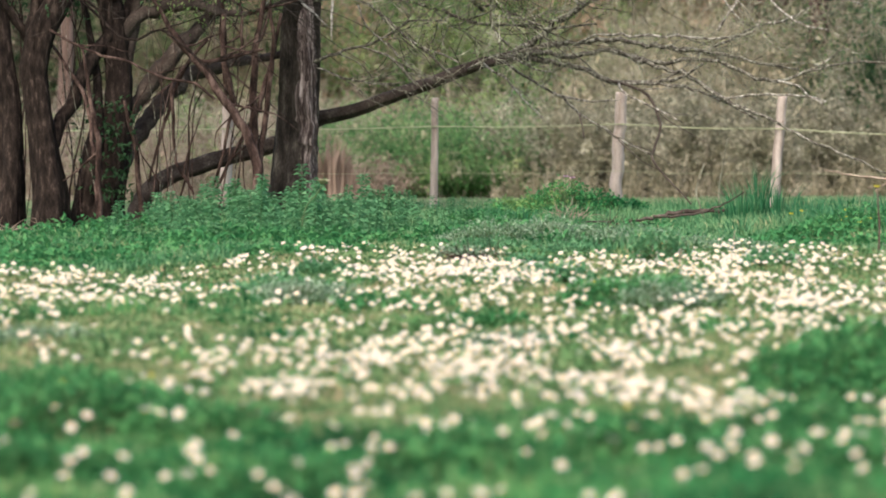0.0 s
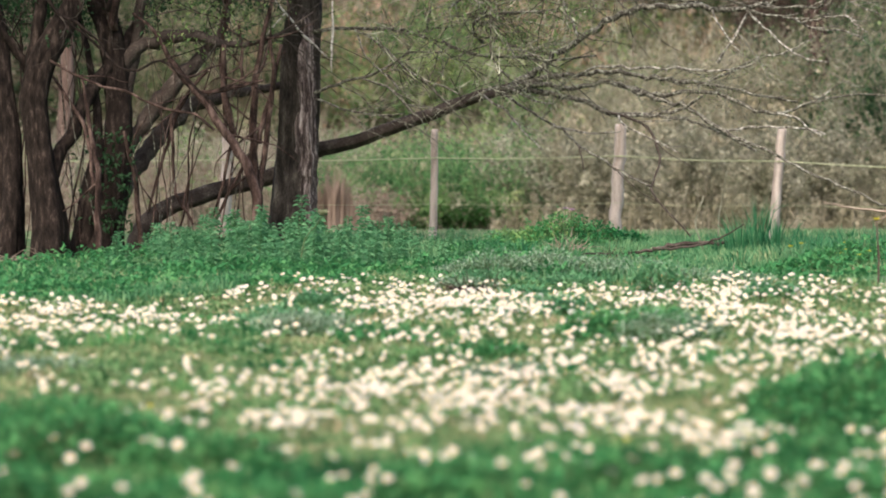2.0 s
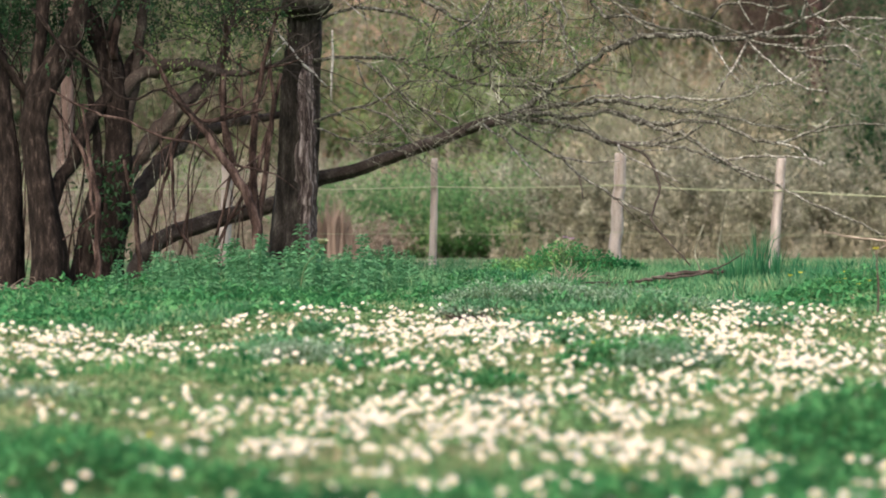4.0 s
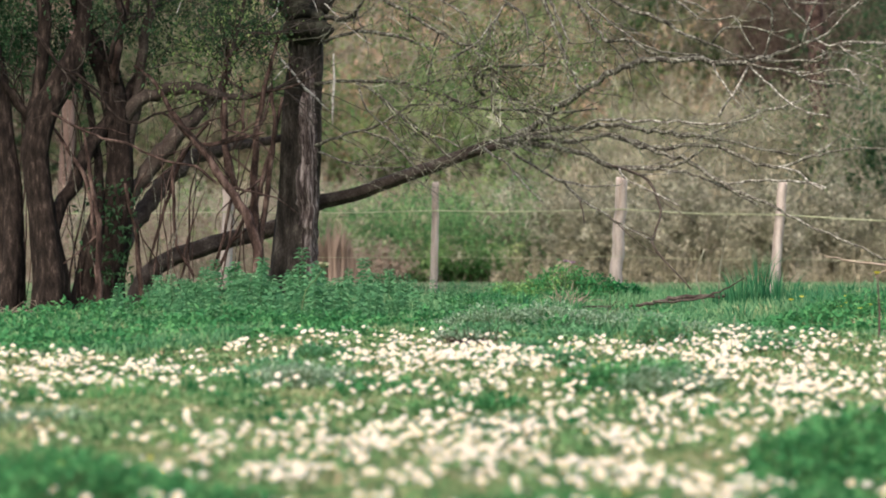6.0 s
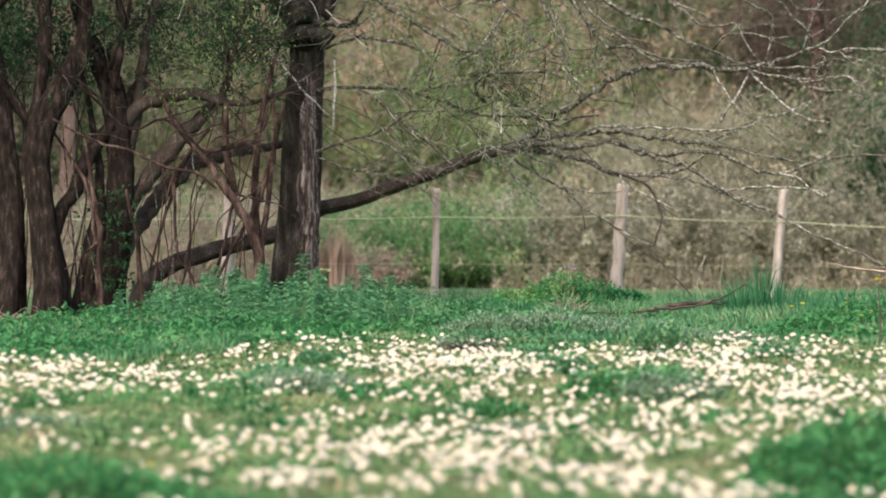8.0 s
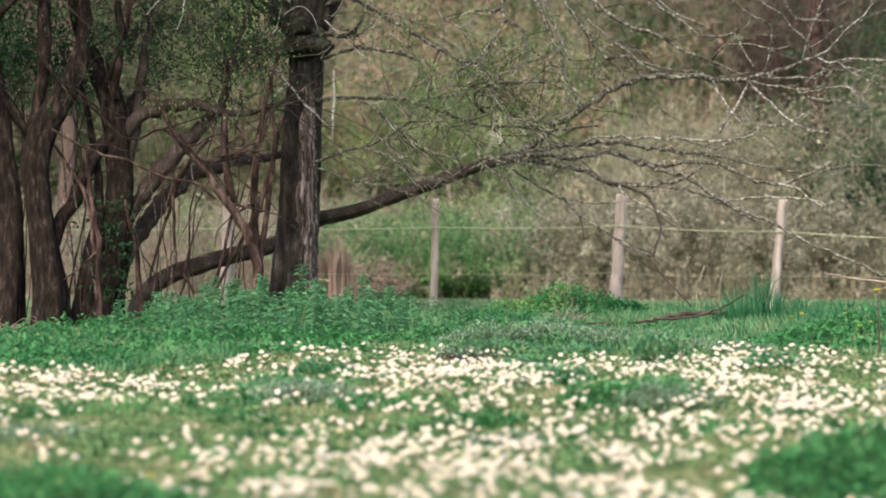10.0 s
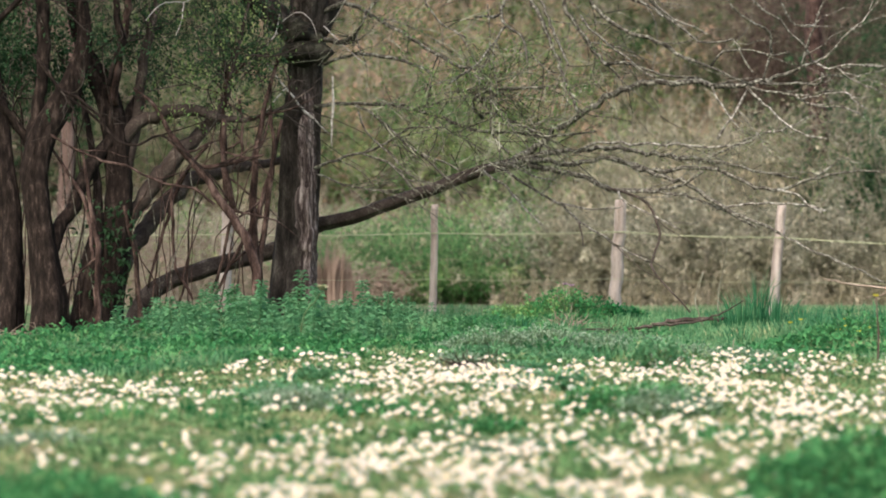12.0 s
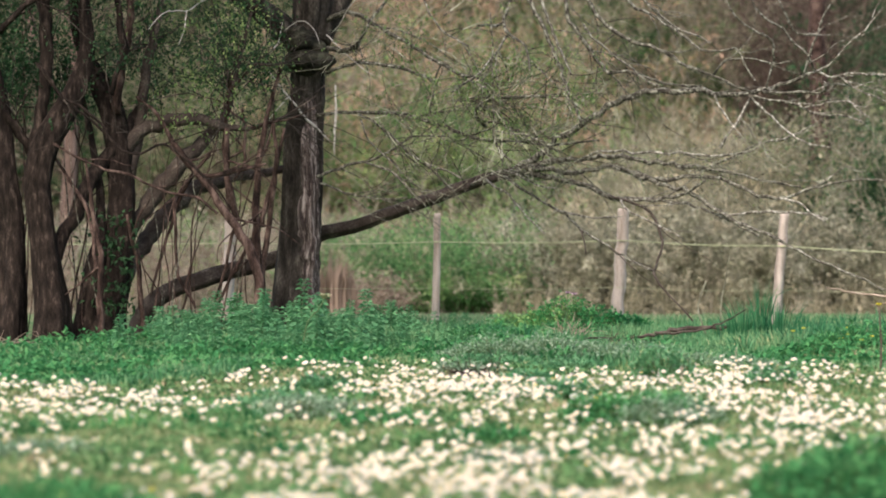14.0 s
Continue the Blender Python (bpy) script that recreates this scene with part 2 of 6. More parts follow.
def near_bank(x, y):
    return 10.5 * smooth(47.0, 84.0, y + 0.6 * np.sin(0.35 * x)) + 0.25 * np.sin(0.8 * x + 0.5 * y) * smooth(48, 56, y)


def ground_z(x, y):
    """The meadow's height: shallow bumps near; behind the fence a gentle dip, a hedge and a wooded hillside, scaled out
    from the eye to fit the camera's view.
    """
    x, y = np.asarray(x, float), np.asarray(y, float)
    bumps = 0.022 * np.sin(1.7 * x + 0.6 * y) + 0.018 * np.sin(0.9 * y - 1.3 * x + 1.0) + 0.012 * np.sin(3.1 * x + 2.3 * y)
    k = np.interp(y, (42.5, 42.5 * AWAY, 54.0 * FAR), (1.0, AWAY, FAR))
    bank = EYE + k * (near_bank(x / k, y / k) - EYE)
    hollow = 0.15 * smooth(-2.4, -3.4, x) * smooth(31.0, 34.0, y) * smooth(41.0, 38.0, y)
    return bumps * smooth(4, 9, y) * (1 - smooth(40, 44, y)) + bank - hollow


class Soup:
    """Vertices and faces gathered in arrays, to become one mesh."""

    def __init__(self):
        self.v, self.f, self.n = [], [], 0

    def add(self, verts, faces):
        """verts (k, m, 3): k pieces of m corners; faces: corner indices of one piece."""
        k, m, _ = verts.shape
        base = self.n + m * np.arange(k)
        for face in faces:
            self.f.append(base[:, None] + np.array(face)[None, :])
        self.v.append(verts.reshape(-1, 3))
        self.n += k * m

    def mesh(self, name, material, shade=False):
        me = bpy.data.meshes.new(name)
        v = np.concatenate(self.v)
        loops = np.concatenate([f.reshape(-1) for f in self.f])
        sizes = np.concatenate([np.full(len(f), f.shape[1]) for f in self.f])
        starts = np.concatenate([[0], np.cumsum(sizes)[:-1]])
        me.vertices.add(len(v))
        me.vertices.foreach_set("co", v.astype(np.float32).ravel())
        me.loops.add(len(loops))
        me.loops.foreach_set("vertex_index", loops.astype(np.int32))
        me.polygons.add(len(sizes))
        me.polygons.foreach_set("loop_start", starts.astype(np.int32))
        me.update(calc_edges=True)
        me.validate()
        if shade:
            me.shade_smooth()
        me.materials.append(material)
        return me


def unit(v):
    return v / np.maximum(np.linalg.norm(v, axis=-1, keepdims=True), 1e-9)


def side_of(d):
    s = np.cross(d, np.array([0.0, 0.0, 1.0]))
    weak = np.linalg.norm(s, axis=-1) < 1e-3
    s[weak] = (1.0, 0.0, 0.0)
    return unit(s)


def add_sticks(soup, p0, p1, r0, r1):
    """Three-sided tapered twigs from p0 to p1."""
    d = unit(p1 - p0)
    s = side_of(d)
    u = np.cross(s, d)
    ring = []
    for p, r in ((p0, r0), (p1, r1)):
        r = np.broadcast_to(np.asarray(r, float), (len(p),))[:, None]
        for k in range(3):
            ang = 2 * math.pi * k / 3
            ring.append(p + r * (math.cos(ang) * s + math.sin(ang) * u))
    soup.add(np.stack(ring, 1), [(0, 1, 4, 3), (1, 2, 5, 4), (2, 0, 3, 5)])


def add_leaves(soup, base, way, length, width, fold=0.25):
    """Pointed leaves, folded along the rib, from base in the direction way."""
    k = len(base)
    way = unit(way)
    s = side_of(way)
    twist = rng.uniform(-0.8, 0.8, (k, 1))
    u = np.cross(s, way)
    s = unit(s + twist * u)
    u = np.cross(s, way)
    length = np.broadcast_to(np.asarray(length, float), (k,))[:, None]
    width = np.broadcast_to(np.asarray(width, float), (k,))[:, None]
    mid = base + 0.45 * length * way
    tip = base + length * way - 0.18 * length * u
    rise = fold * width * u
    soup.add(np.stack([base, mid + 0.5 * width * s + rise, tip, mid - 0.5 * width * s + rise], 1), [(0, 1, 2), (0, 2, 3)])


def add_blades(soup, base, lean, height, width):
    """Bent grass blades; lean (k, 2) is the way the tip hangs over."""
    k = len(base)
    height = np.broadcast_to(np.asarray(height, float), (k,))[:, None]
    width = np.broadcast_to(np.asarray(width, float), (k,))[:, None]
    ang = rng.uniform(0, 2 * math.pi, k)
    s = np.stack([np.cos(ang), np.sin(ang), np.zeros(k)], 1)
    over = np.concatenate([lean, np.zeros((k, 1))], 1)
    up = np.array([0.0, 0.0, 1.0])
    mid = base + 0.6 * height * up + 0.35 * height * over
    tip = base + height * up * (1 - 0.35 * np.linalg.norm(over, axis=1, keepdims=True)) + height * over
    soup.add(np.stack([base - 0.5 * width * s, base + 0.5 * width * s, mid + 0.4 * width * s, mid - 0.4 * width * s, tip], 1),
             [(0, 1, 2, 3), (3, 2, 4)])


def part(name, data, material, parent, label=""):
    """One mesh under a thing or a part; data is a mesh or a bmesh."""
    if isinstance(data, bmesh.types.BMesh):
        me = bpy.data.meshes.new(name)
        data.to_mesh(me)
        data.free()
        data = me
    if material and not data.materials:
        data.materials.append(material)
    ob = new(name, data)
    ob.parent = parent
    ob.matrix_parent_inverse = Matrix.Translation(-parent.matrix_basis.translation) if parent.type == "EMPTY" else Matrix()
    return tagged(ob, label)


def thing(name, at, label, category, group="", kind=""):
    ob = new(name)
    ob.location = at
    ob.empty_display_size = 0.1
    return tagged(ob, label, category, group, kind)


def curve_points(pts, step):
    """A smooth line of (x, y, z, r) through the given ones."""
    p = np.array(pts, float)
    p = np.vstack([2 * p[0] - p[1], p, 2 * p[-1] - p[-2]])
    p[:, 3] = np.maximum(p[:, 3], 0.001)
    out = []
    for i in range(1, len(p) - 2):
        a0, a1, a2, a3 = p[i - 1], p[i], p[i + 1], p[i + 2]
        n = max(2, int(np.linalg.norm(a2[:3] - a1[:3]) / step))
        for t in np.arange(n) / n:
            out.append(0.5 * (2 * a1 + (a2 - a0) * t + (2 * a0 - 5 * a1 + 4 * a2 - a3) * t * t + (3 * a1 - a0 - 3 * a2 + a3) * t ** 3))
    out.append(p[-2])
    out = np.array(out)
    out[:, 3] = np.maximum(out[:, 3], 0.0015)
    return out


def tube_mesh(name, pts, material, sides=8, step=0.12, rough=0.10, wander=0.25):
    """A knobbly limb along pts."""
    c = curve_points(pts, step)
    k = len(c)
    jig = rng.normal(0, 1, (k, 3)) * (wander * c[:, 3:4]).clip(0, 0.012)
    if k > 8 and c[:, 3].max() > 0.1 and material is not PALE_BARK:
        jig = np.stack([np.convolve(w, np.full(7, 0.25), "same") for w in jig.T], 1)
    pos = c[:, :3] + jig
    d = unit(np.gradient(c[:, :3], axis=0))
    ref = np.array([0.0, 1.0, 0.0]) if abs(d[:, 1]).mean() < 0.7 else np.array([1.0, 0.0, 0.0])
    s = unit(np.cross(d, ref))
    u = np.cross(s, d)
    ang = 2 * math.pi * np.arange(sides) / sides
    walk_in = np.cumsum(rng.normal(0, 0.25, (k, sides)), 0) * 0.35
    if k > 6:
        walk_in = np.stack([np.convolve(w, np.full(5, 0.2), "same") for w in walk_in.T], 1)
    furrow = rng.normal(0, 1, (1, sides)) + walk_in - 0.8 * walk_in.mean(1, keepdims=True)
    swell = 1 + rough * np.sin(3 * ang[None, :] + 0.12 * np.arange(k)[:, None]) + rough * 0.7 * np.clip(furrow, -2, 2) + rng.normal(0, rough * 0.07, (k, sides))
    r = c[:, 3][:, None] * swell
    v = pos[:, None, :] + r[:, :, None] * (np.cos(ang)[None, :, None] * s[:, None, :] + np.sin(ang)[None, :, None] * u[:, None, :])
    v = v.reshape(-1, 3)
    faces = []
    for i in range(k - 1):
        for j in range(sides):
            q = (j + 1) % sides
            faces.append((i * sides + j, i * sides + q, (i + 1) * sides + q, (i + 1) * sides + j))
    faces.append(tuple(range(sides))[::-1])
    faces.append(tuple((k - 1) * sides + j for j in range(sides)))
    me = bpy.data.meshes.new(name)
    me.from_pydata(v.tolist(), [], faces)
    me.shade_smooth()
    me.materials.append(material)
    return me


# ---- ground ----
def build_ground():
    ys = np.concatenate([np.linspace(-120, 4, 12), np.linspace(5, 50, 226), np.linspace(50.5, 180, 200), np.linspace(190, 1500, 24)])
    side = np.linspace(0, 1, 20)[1:] ** 2 * 900
    xs = np.concatenate([-side[::-1] - 9, np.linspace(-9, 9, 91), side + 9])
    gx, gy = np.meshgrid(xs, ys)
    gz = ground_z(gx, gy)
    v = np.stack([gx, gy, gz], -1).reshape(-1, 3)
    w, h = len(xs), len(ys)
    i = np.arange((h - 1) * w).reshape(h - 1, w)[:, :-1].ravel()
    me = bpy.data.meshes.new("ground")
    me.from_pydata(v.tolist(), [], np.stack([i, i + 1, i + w + 1, i + w], 1).tolist())
    me.shade_smooth()
    me.materials.append(SOIL)
    me.materials.append(LITTER)
    centre = np.zeros(len(me.polygons) * 3)
    me.polygons.foreach_get("center", centre)
    edge = centre.reshape(-1, 3)
    me.polygons.foreach_set("material_index", (edge[:, 1] + 0.8 * np.sin(0.9 * edge[:, 0]) > 43.4).astype(np.int32))
    tagged(new("ground", me), "green meadow ground rising to a wooded bank", "ground", kind="structure")


build_ground()


# ---- fence ----
def build_fence():
    fence = thing("wire_fence", (1.0, 40.4, 0), "weathered wooden post fence with pale tape and wire", "fence")
    tops = []
    # foot x, y; top x offset, height, radius
    for x, y, dx, h, r in ((-6.4, 42.3, 0.03, 1.2, 0.05), (-2.68, 41.6, 0.06, 1.24, 0.075), (-0.10, 40.8, 0.03, 1.32, 0.046), (2.07, 40.2, 0.09, 1.36, 0.072), (3.92, 39.8, 0.12, 1.32, 0.058), (6.3, 39.4, 0.04, 1.3, 0.06)):
        z = float(ground_z(x, y))
        me = tube_mesh("post", [(x, y, z - 0.15, r * 1.06), (x + 0.45 * dx + 0.01, y, z + 0.5 * h, r), (x + dx, y, z + h - 0.02, r * 0.93), (x + dx, y, z + h, r * 0.7)], POST, 10, 0.08, 0.04, 0.08)
        part("post", me, None, fence)
        tops.append((x, y, dx, h, z, r))
    for heights, rad in (((0.95, 0.96, 1.0, 1.0, 0.95, 0.84), 0.0072), ((0.42, 0.43, 0.44, 0.44, 0.43, 0.42), 0.0025)):
        line = []
        for k in range(len(tops) - 1):
            ends = []
            for (x, y, dx, h, z, r), up in zip(tops[k:k + 2], heights[k:k + 2]):
                ends.append(np.array([x + dx * up / h, y - r - 0.006, z + up]))
            pa, pb = ends
            for t in (0, 0.33, 0.66):
                p = pa + (pb - pa) * t
                line.append((p[0], p[1], p[2] - 0.02 * math.sin(math.pi * t), rad))
        line.append((pb[0], pb[1], pb[2], rad))
        part("tape" if rad > 0.005 else "wire", tube_mesh("tape", line, TAPE, 5, 0.5, 0.02, 0.0), None, fence)


build_fence()


# ---- trees ----
def tree(name, x, y, label, category="tree"):
    t = thing(name, (x, y, float(ground_z(x, y))), label, category)
    return t


LINES = {}


def limb(owner, name, pts, host=None):
    material = {"old_tree": BARK, "leaning_tree": LICHEN, "shrub_tree": SHADE_BARK, "hawthorn": SHADE_BARK, "elder_tree": RED_BARK}[owner.name]
    if name == "trunk" and owner.name == "leaning_tree":
        material = SMOOTH_BARK
    if name == "trunk" and owner.name == "elder_tree":
        material = SHADE_BARK
    if name == "branch" and owner.name == "old_tree":
        material = GREY_BARK if pts[0][3] > 0.024 else LICHEN
    if name == "branch" and owner.name == "leaning_tree" and pts[0][3] < 0.02:
        material = PALE_LICHEN if min(p[2] for p in pts) > 0.9 else SMOOTH_BARK
    if name == "limb" and owner.name == "elder_tree":
        material = SMOOTH_BARK
    if name == "bark_ridge":
        material = PALE_BARK
    if name == "twig":
        material = PALE_TWIG
        pts = [(x, y, z, 0.66 * r) for x, y, z, r in pts]
    if name == "branch" and owner.name in ("old_tree", "leaning_tree"):
        pts = [(x, y, z, 0.85 * r) for x, y, z, r in pts]
    big = pts[0][3] > 0.1
    rough = 0.16 if name == "bark_ridge" else (0.12 if name == "trunk" else 0.04)
    me = tube_mesh(name, pts, material, 24 if big else 7, 0.07 if big else 0.09, rough, 0.2 if big or owner.name not in ("old_tree", "leaning_tree") else 0.5)
    held = next((o for o in owner.children if o.name.startswith("trunk")), owner) if name == "bark_ridge" else (host or owner)
    ob = part(name, me, None, held)
    LINES.setdefault(owner.name, []).append((name, curve_points(pts, 0.1), ob))


def boughs(owner, n, reach, thick, away, seed, only=("limb", "branch"), below=9.0):
    """Thin curving branches off the limbs, each a part of its own; away: the way that they grow."""
    q = np.random.default_rng(seed)
    lines = [(c, ob) for nm, c, ob in LINES[owner.name] if nm in only and len(c) > 6 and c[:, 2].mean() < below]
    for _ in range(n):
        c, host = lines[q.integers(0, len(lines))]
        k = q.integers(int(0.2 * len(c)), len(c) - 2)
        p, d = c[k, :3], unit(c[min(k + 2, len(c) - 1), :3] - c[k - 1, :3])
        way = unit(0.7 * d + np.array(away) + q.normal(0, 0.38, 3) * np.array([1, 0.7, 1.0]))
        length = reach * q.uniform(0.5, 1.1)
        r0 = min(thick * q.uniform(0.7, 1.2), 0.7 * c[k, 3])
        pts = []
        for j in range(6):
            pts.append((*p, r0 * (1 - 0.15 * j)))
            way = unit(way + q.normal(0, 0.2, 3) + np.array([0, 0, -0.03]))
            p = p + way * length / 5
        limb(owner, "branch", [tuple(map(float, v)) for v in pts], host)


def sprout(owner, n, reach, thick, material, droop=0.0, only=("limb", "branch"), low=-9.0, kids=3, seed=1, name="twigwork", skip=0.25, clear=None):
    """Fine crooked twigs along a tree's limbs, joined into one part; returns their tips."""
    r = np.random.default_rng(seed)
    pos, tan = [], []
    for nm, c, _ in LINES[owner.name]:
        if nm in only:
            first = int(skip * len(c))
            pos.append(c[first:, :3])
            tan.append(unit(np.gradient(c[:, :3], axis=0))[first:])
    pos, tan = np.concatenate(pos), np.concatenate(tan)
    high = pos[:, 2] > low
    if clear:
        high &= (pos[:, 0] < clear[0]) | (pos[:, 2] < clear[1])
    pos, tan = pos[high], tan[high]
    soup = Soup()
    pick = r.integers(0, len(pos), n)
    p = pos[pick]
    way = r.normal(0, 0.62, (n, 3)) + 0.75 * tan[pick]
    way[:, 1] *= 0.8
    way[:, 2] += 0.08 - droop
    way = unit(way)
    tips = []
    length = reach * r.uniform(0.35, 1.0, n)
    rad = thick * r.uniform(0.6, 1.2, n)
    for seg in range(6):
        step = length[:, None] / 6
        nw = unit(way + r.normal(0, 0.15, way.shape))
        q = p + nw * step
        add_sticks(soup, p, q, rad * (1 - 0.13 * seg), rad * (1 - 0.13 * (seg + 1)))
        for _ in range(kids if seg else 0):
            pick = r.random(n) < 0.26
            sw = unit(nw[pick] + r.normal(0, 0.48, (pick.sum(), 3)))
            l2 = length[pick][:, None] * r.uniform(0.10, 0.42, (pick.sum(), 1))
            e = q[pick] + sw * l2 * 0.5
            f = e + unit(sw + r.normal(0, 0.45, sw.shape)) * l2 * 0.5
            add_sticks(soup, q[pick], e, rad[pick] * 0.55, rad[pick] * 0.4)
            add_sticks(soup, e, f, rad[pick] * 0.4, rad[pick] * 0.2)
            tips += [e, f]
        p, way = q, nw
        tips.append(q)
    tagged(part(name, soup.mesh(name, material), None, owner), kind="stuff")
    return np.concatenate(tips)


def spurs(owner, n, long, material, seed, only=("limb", "branch")):
    """Short knobbly fruiting spurs all along the thin branches, joined into one part."""
    r = np.random.default_rng(seed)
    c = np.concatenate([c for nm, c, _ in LINES[owner.name] if nm in only and c[:, 3].max() < 0.07])
    k = r.integers(0, len(c), n)
    way = unit(r.normal(0, 1, (n, 3)) + np.array([0, 0, 0.5]))
    size = long * r.uniform(0.3, 1.2, n)[:, None]
    mid = c[k, :3] + way * size * 0.5
    tip = mid + unit(way + r.normal(0, 0.5, way.shape)) * size * 0.5
    thick = np.minimum(0.45 * c[k, 3], 0.005)
    soup = Soup()
    add_sticks(soup, c[k, :3], mid, thick, 0.8 * thick)
    add_sticks(soup, mid, tip, 0.9 * thick, 0.5 * thick)
    tagged(part("spurwork", soup.mesh("spurwork", material), None, owner), kind="stuff")


def foliage(owner, tips, n, size, material, seed, name="foliage", box=None):
    r = np.random.default_rng(seed)
    if box is not None:
        x0, x1, z0, z1 = box
        edge = z0 + np.abs(r.normal(0, 0.45, len(tips)))
        tips = tips[(tips[:, 0] > x0) & (tips[:, 0] < x1) & (tips[:, 2] > edge) & (tips[:, 2] < z1)]
    soup = Soup()
    b = tips[r.integers(0, len(tips), n)] + r.normal(0, 0.03, (n, 3))
    way = r.normal(0, 1, (n, 3))
    way[:, 2] -= 0.3
    add_leaves(soup, b, way, size * r.uniform(0.6, 1.3, n), size * 0.55 * r.uniform(0.7, 1.2, n))
    tagged(part(name, soup.mesh(name, material), None, owner), kind="stuff")


old_tree = tree("old_tree", -1.68, 38.5, "old gnarled fruit tree with split dark trunk")
leaning_tree = tree("leaning_tree", -3.35, 36.9, "long low leaning tree with bare lichened branches")
shrub_tree = tree("shrub_tree", -4.72, 36.0, "dark multi-stemmed tree coming into leaf")
hawthorn = tree("hawthorn", -4.2, 35.8, "dark forked tree with thin spring foliage")
elder_tree = tree("elder_tree", -3.75, 36.4, "spreading reddish shrub tree with crooked stems")
limb(old_tree, "trunk", [(-1.69, 38.5, -0.14, 0.388), (-1.68, 38.5, 0.12, 0.317), (-1.67, 38.5, 0.54, 0.259), (-1.64, 38.5, 1.05, 0.233), (-1.61, 38.5, 1.64, 0.22), (-1.58, 38.5, 2.28, 0.207), (-1.55, 38.5, 2.7, 0.195), (-1.55, 38.5, 3.0, 0.205), (-1.53, 38.5, 3.3, 0.205), (-1.5, 38.5, 3.6, 0.235), (-1.47, 38.5, 4.16, 0.259), (-1.45, 38.5, 4.93, 0.213), (-1.41, 38.5, 5.9, 0.162), (-1.32, 38.5, 7.13, 0.11)])
limb(old_tree, "bark_ridge", [(-1.46, 38.26, -0.1, 0.18), (-1.48, 38.27, 0.16, 0.148), (-1.52, 38.28, 0.54, 0.116), (-1.49, 38.29, 0.93, 0.103), (-1.54, 38.3, 1.31, 0.106), (-1.5, 38.32, 1.7, 0.093), (-1.54, 38.33, 2.09, 0.084), (-1.51, 38.34, 2.41, 0.061), (-1.55, 38.35, 2.7, 0.039), (-1.53, 38.36, 2.99, 0.013)])
limb(old_tree, "bark_ridge", [(-1.56, 38.25, -0.04, 0.051), (-1.6, 38.27, 0.35, 0.039), (-1.58, 38.28, 0.73, 0.032), (-1.61, 38.3, 1.18, 0.035), (-1.58, 38.31, 1.63, 0.029), (-1.61, 38.33, 2.02, 0.023), (-1.58, 38.34, 2.47, 0.016), (-1.6, 38.36, 2.86, 0.006)])
limb(old_tree, "bark_ridge", [(-1.43, 38.24, 0.06, 0.058), (-1.43, 38.26, 0.48, 0.039), (-1.45, 38.28, 0.93, 0.035), (-1.43, 38.3, 1.31, 0.032), (-1.45, 38.33, 1.83, 0.029), (-1.44, 38.35, 2.21, 0.019), (-1.47, 38.37, 2.67, 0.006)])
limb(old_tree, "limb", [(-1.58, 38.5, 3.28, 0.184), (-1.8, 38.41, 3.41, 0.159), (-2.02, 38.33, 3.6, 0.135), (-2.24, 38.24, 3.75, 0.122), (-2.46, 38.16, 4, 0.11), (-2.71, 38.07, 4.45, 0.091), (-3.02, 37.99, 5.14, 0.067), (-3.27, 37.9, 5.83, 0.042)])
limb(old_tree, "limb", [(-1.45, 38.5, 3.32, 0.166), (-1.26, 38.58, 3.65, 0.142), (-1.1, 38.66, 3.94, 0.123), (-0.87, 38.74, 4.37, 0.105), (-0.42, 38.82, 5.03, 0.081), (0.1, 38.9, 5.75, 0.056)])
limb(old_tree, "twig", [(-2.00, 37.62, 2.97, 0.009), (-1.86, 37.68, 2.80, 0.014), (-1.72, 37.74, 2.63, 0.017), (-1.63, 37.80, 2.52, 0.016), (-1.56, 37.86, 2.41, 0.021), (-1.47, 37.92, 2.32, 0.019), (-1.36, 37.98, 2.22, 0.013), (-1.26, 38.04, 2.13, 0.008)])
limb(old_tree, "twig", [(-1.73, 37.74, 2.63, 0.016), (-1.83, 37.70, 2.52, 0.013), (-1.97, 37.66, 2.35, 0.007)])
limb(old_tree, "twig", [(-1.22, 38.1, 2.78, 0.012), (-1.21, 38.1, 2.48, 0.023), (-1.23, 38.1, 2.27, 0.021), (-1.23, 38.1, 1.98, 0.011)])
limb(old_tree, "twig", [(-1.81, 38, 3.48, 0.006), (-1.83, 37.98, 3.37, 0.008), (-1.86, 37.95, 3.26, 0.009), (-1.89, 37.92, 3.19, 0.009), (-2.01, 37.9, 3.06, 0.006)])
limb(old_tree, "twig", [(-1.79, 38.1, 3.39, 0.008), (-1.7, 38.06, 3.47, 0.009), (-1.6, 38.02, 3.5, 0.009), (-1.51, 37.98, 3.46, 0.008), (-1.43, 37.94, 3.35, 0.006), (-1.39, 37.9, 3.23, 0.005)])
limb(old_tree, "twig", [(-1.27, 38.1, 3.36, 0.006), (-1.17, 37.98, 3.45, 0.009), (-1.09, 37.85, 3.59, 0.009), (-1.01, 37.73, 3.69, 0.009), (-0.85, 37.6, 3.84, 0.006)])
limb(old_tree, "twig", [(-2.36, 38.1, 3.94, 0.018), (-2.53, 37.71, 3.8, 0.015), (-2.66, 37.33, 3.69, 0.014), (-2.72, 36.94, 3.6, 0.012), (-2.79, 36.56, 3.52, 0.012), (-2.91, 36.17, 3.5, 0.009), (-3, 35.79, 3.43, 0.007), (-3.1, 35.4, 3.26, 0.004)])
limb(old_tree, "twig", [(-2.78, 36.5, 3.52, 0.01), (-2.78, 36.2, 3.32, 0.007), (-2.82, 35.9, 3.12, 0.004)])
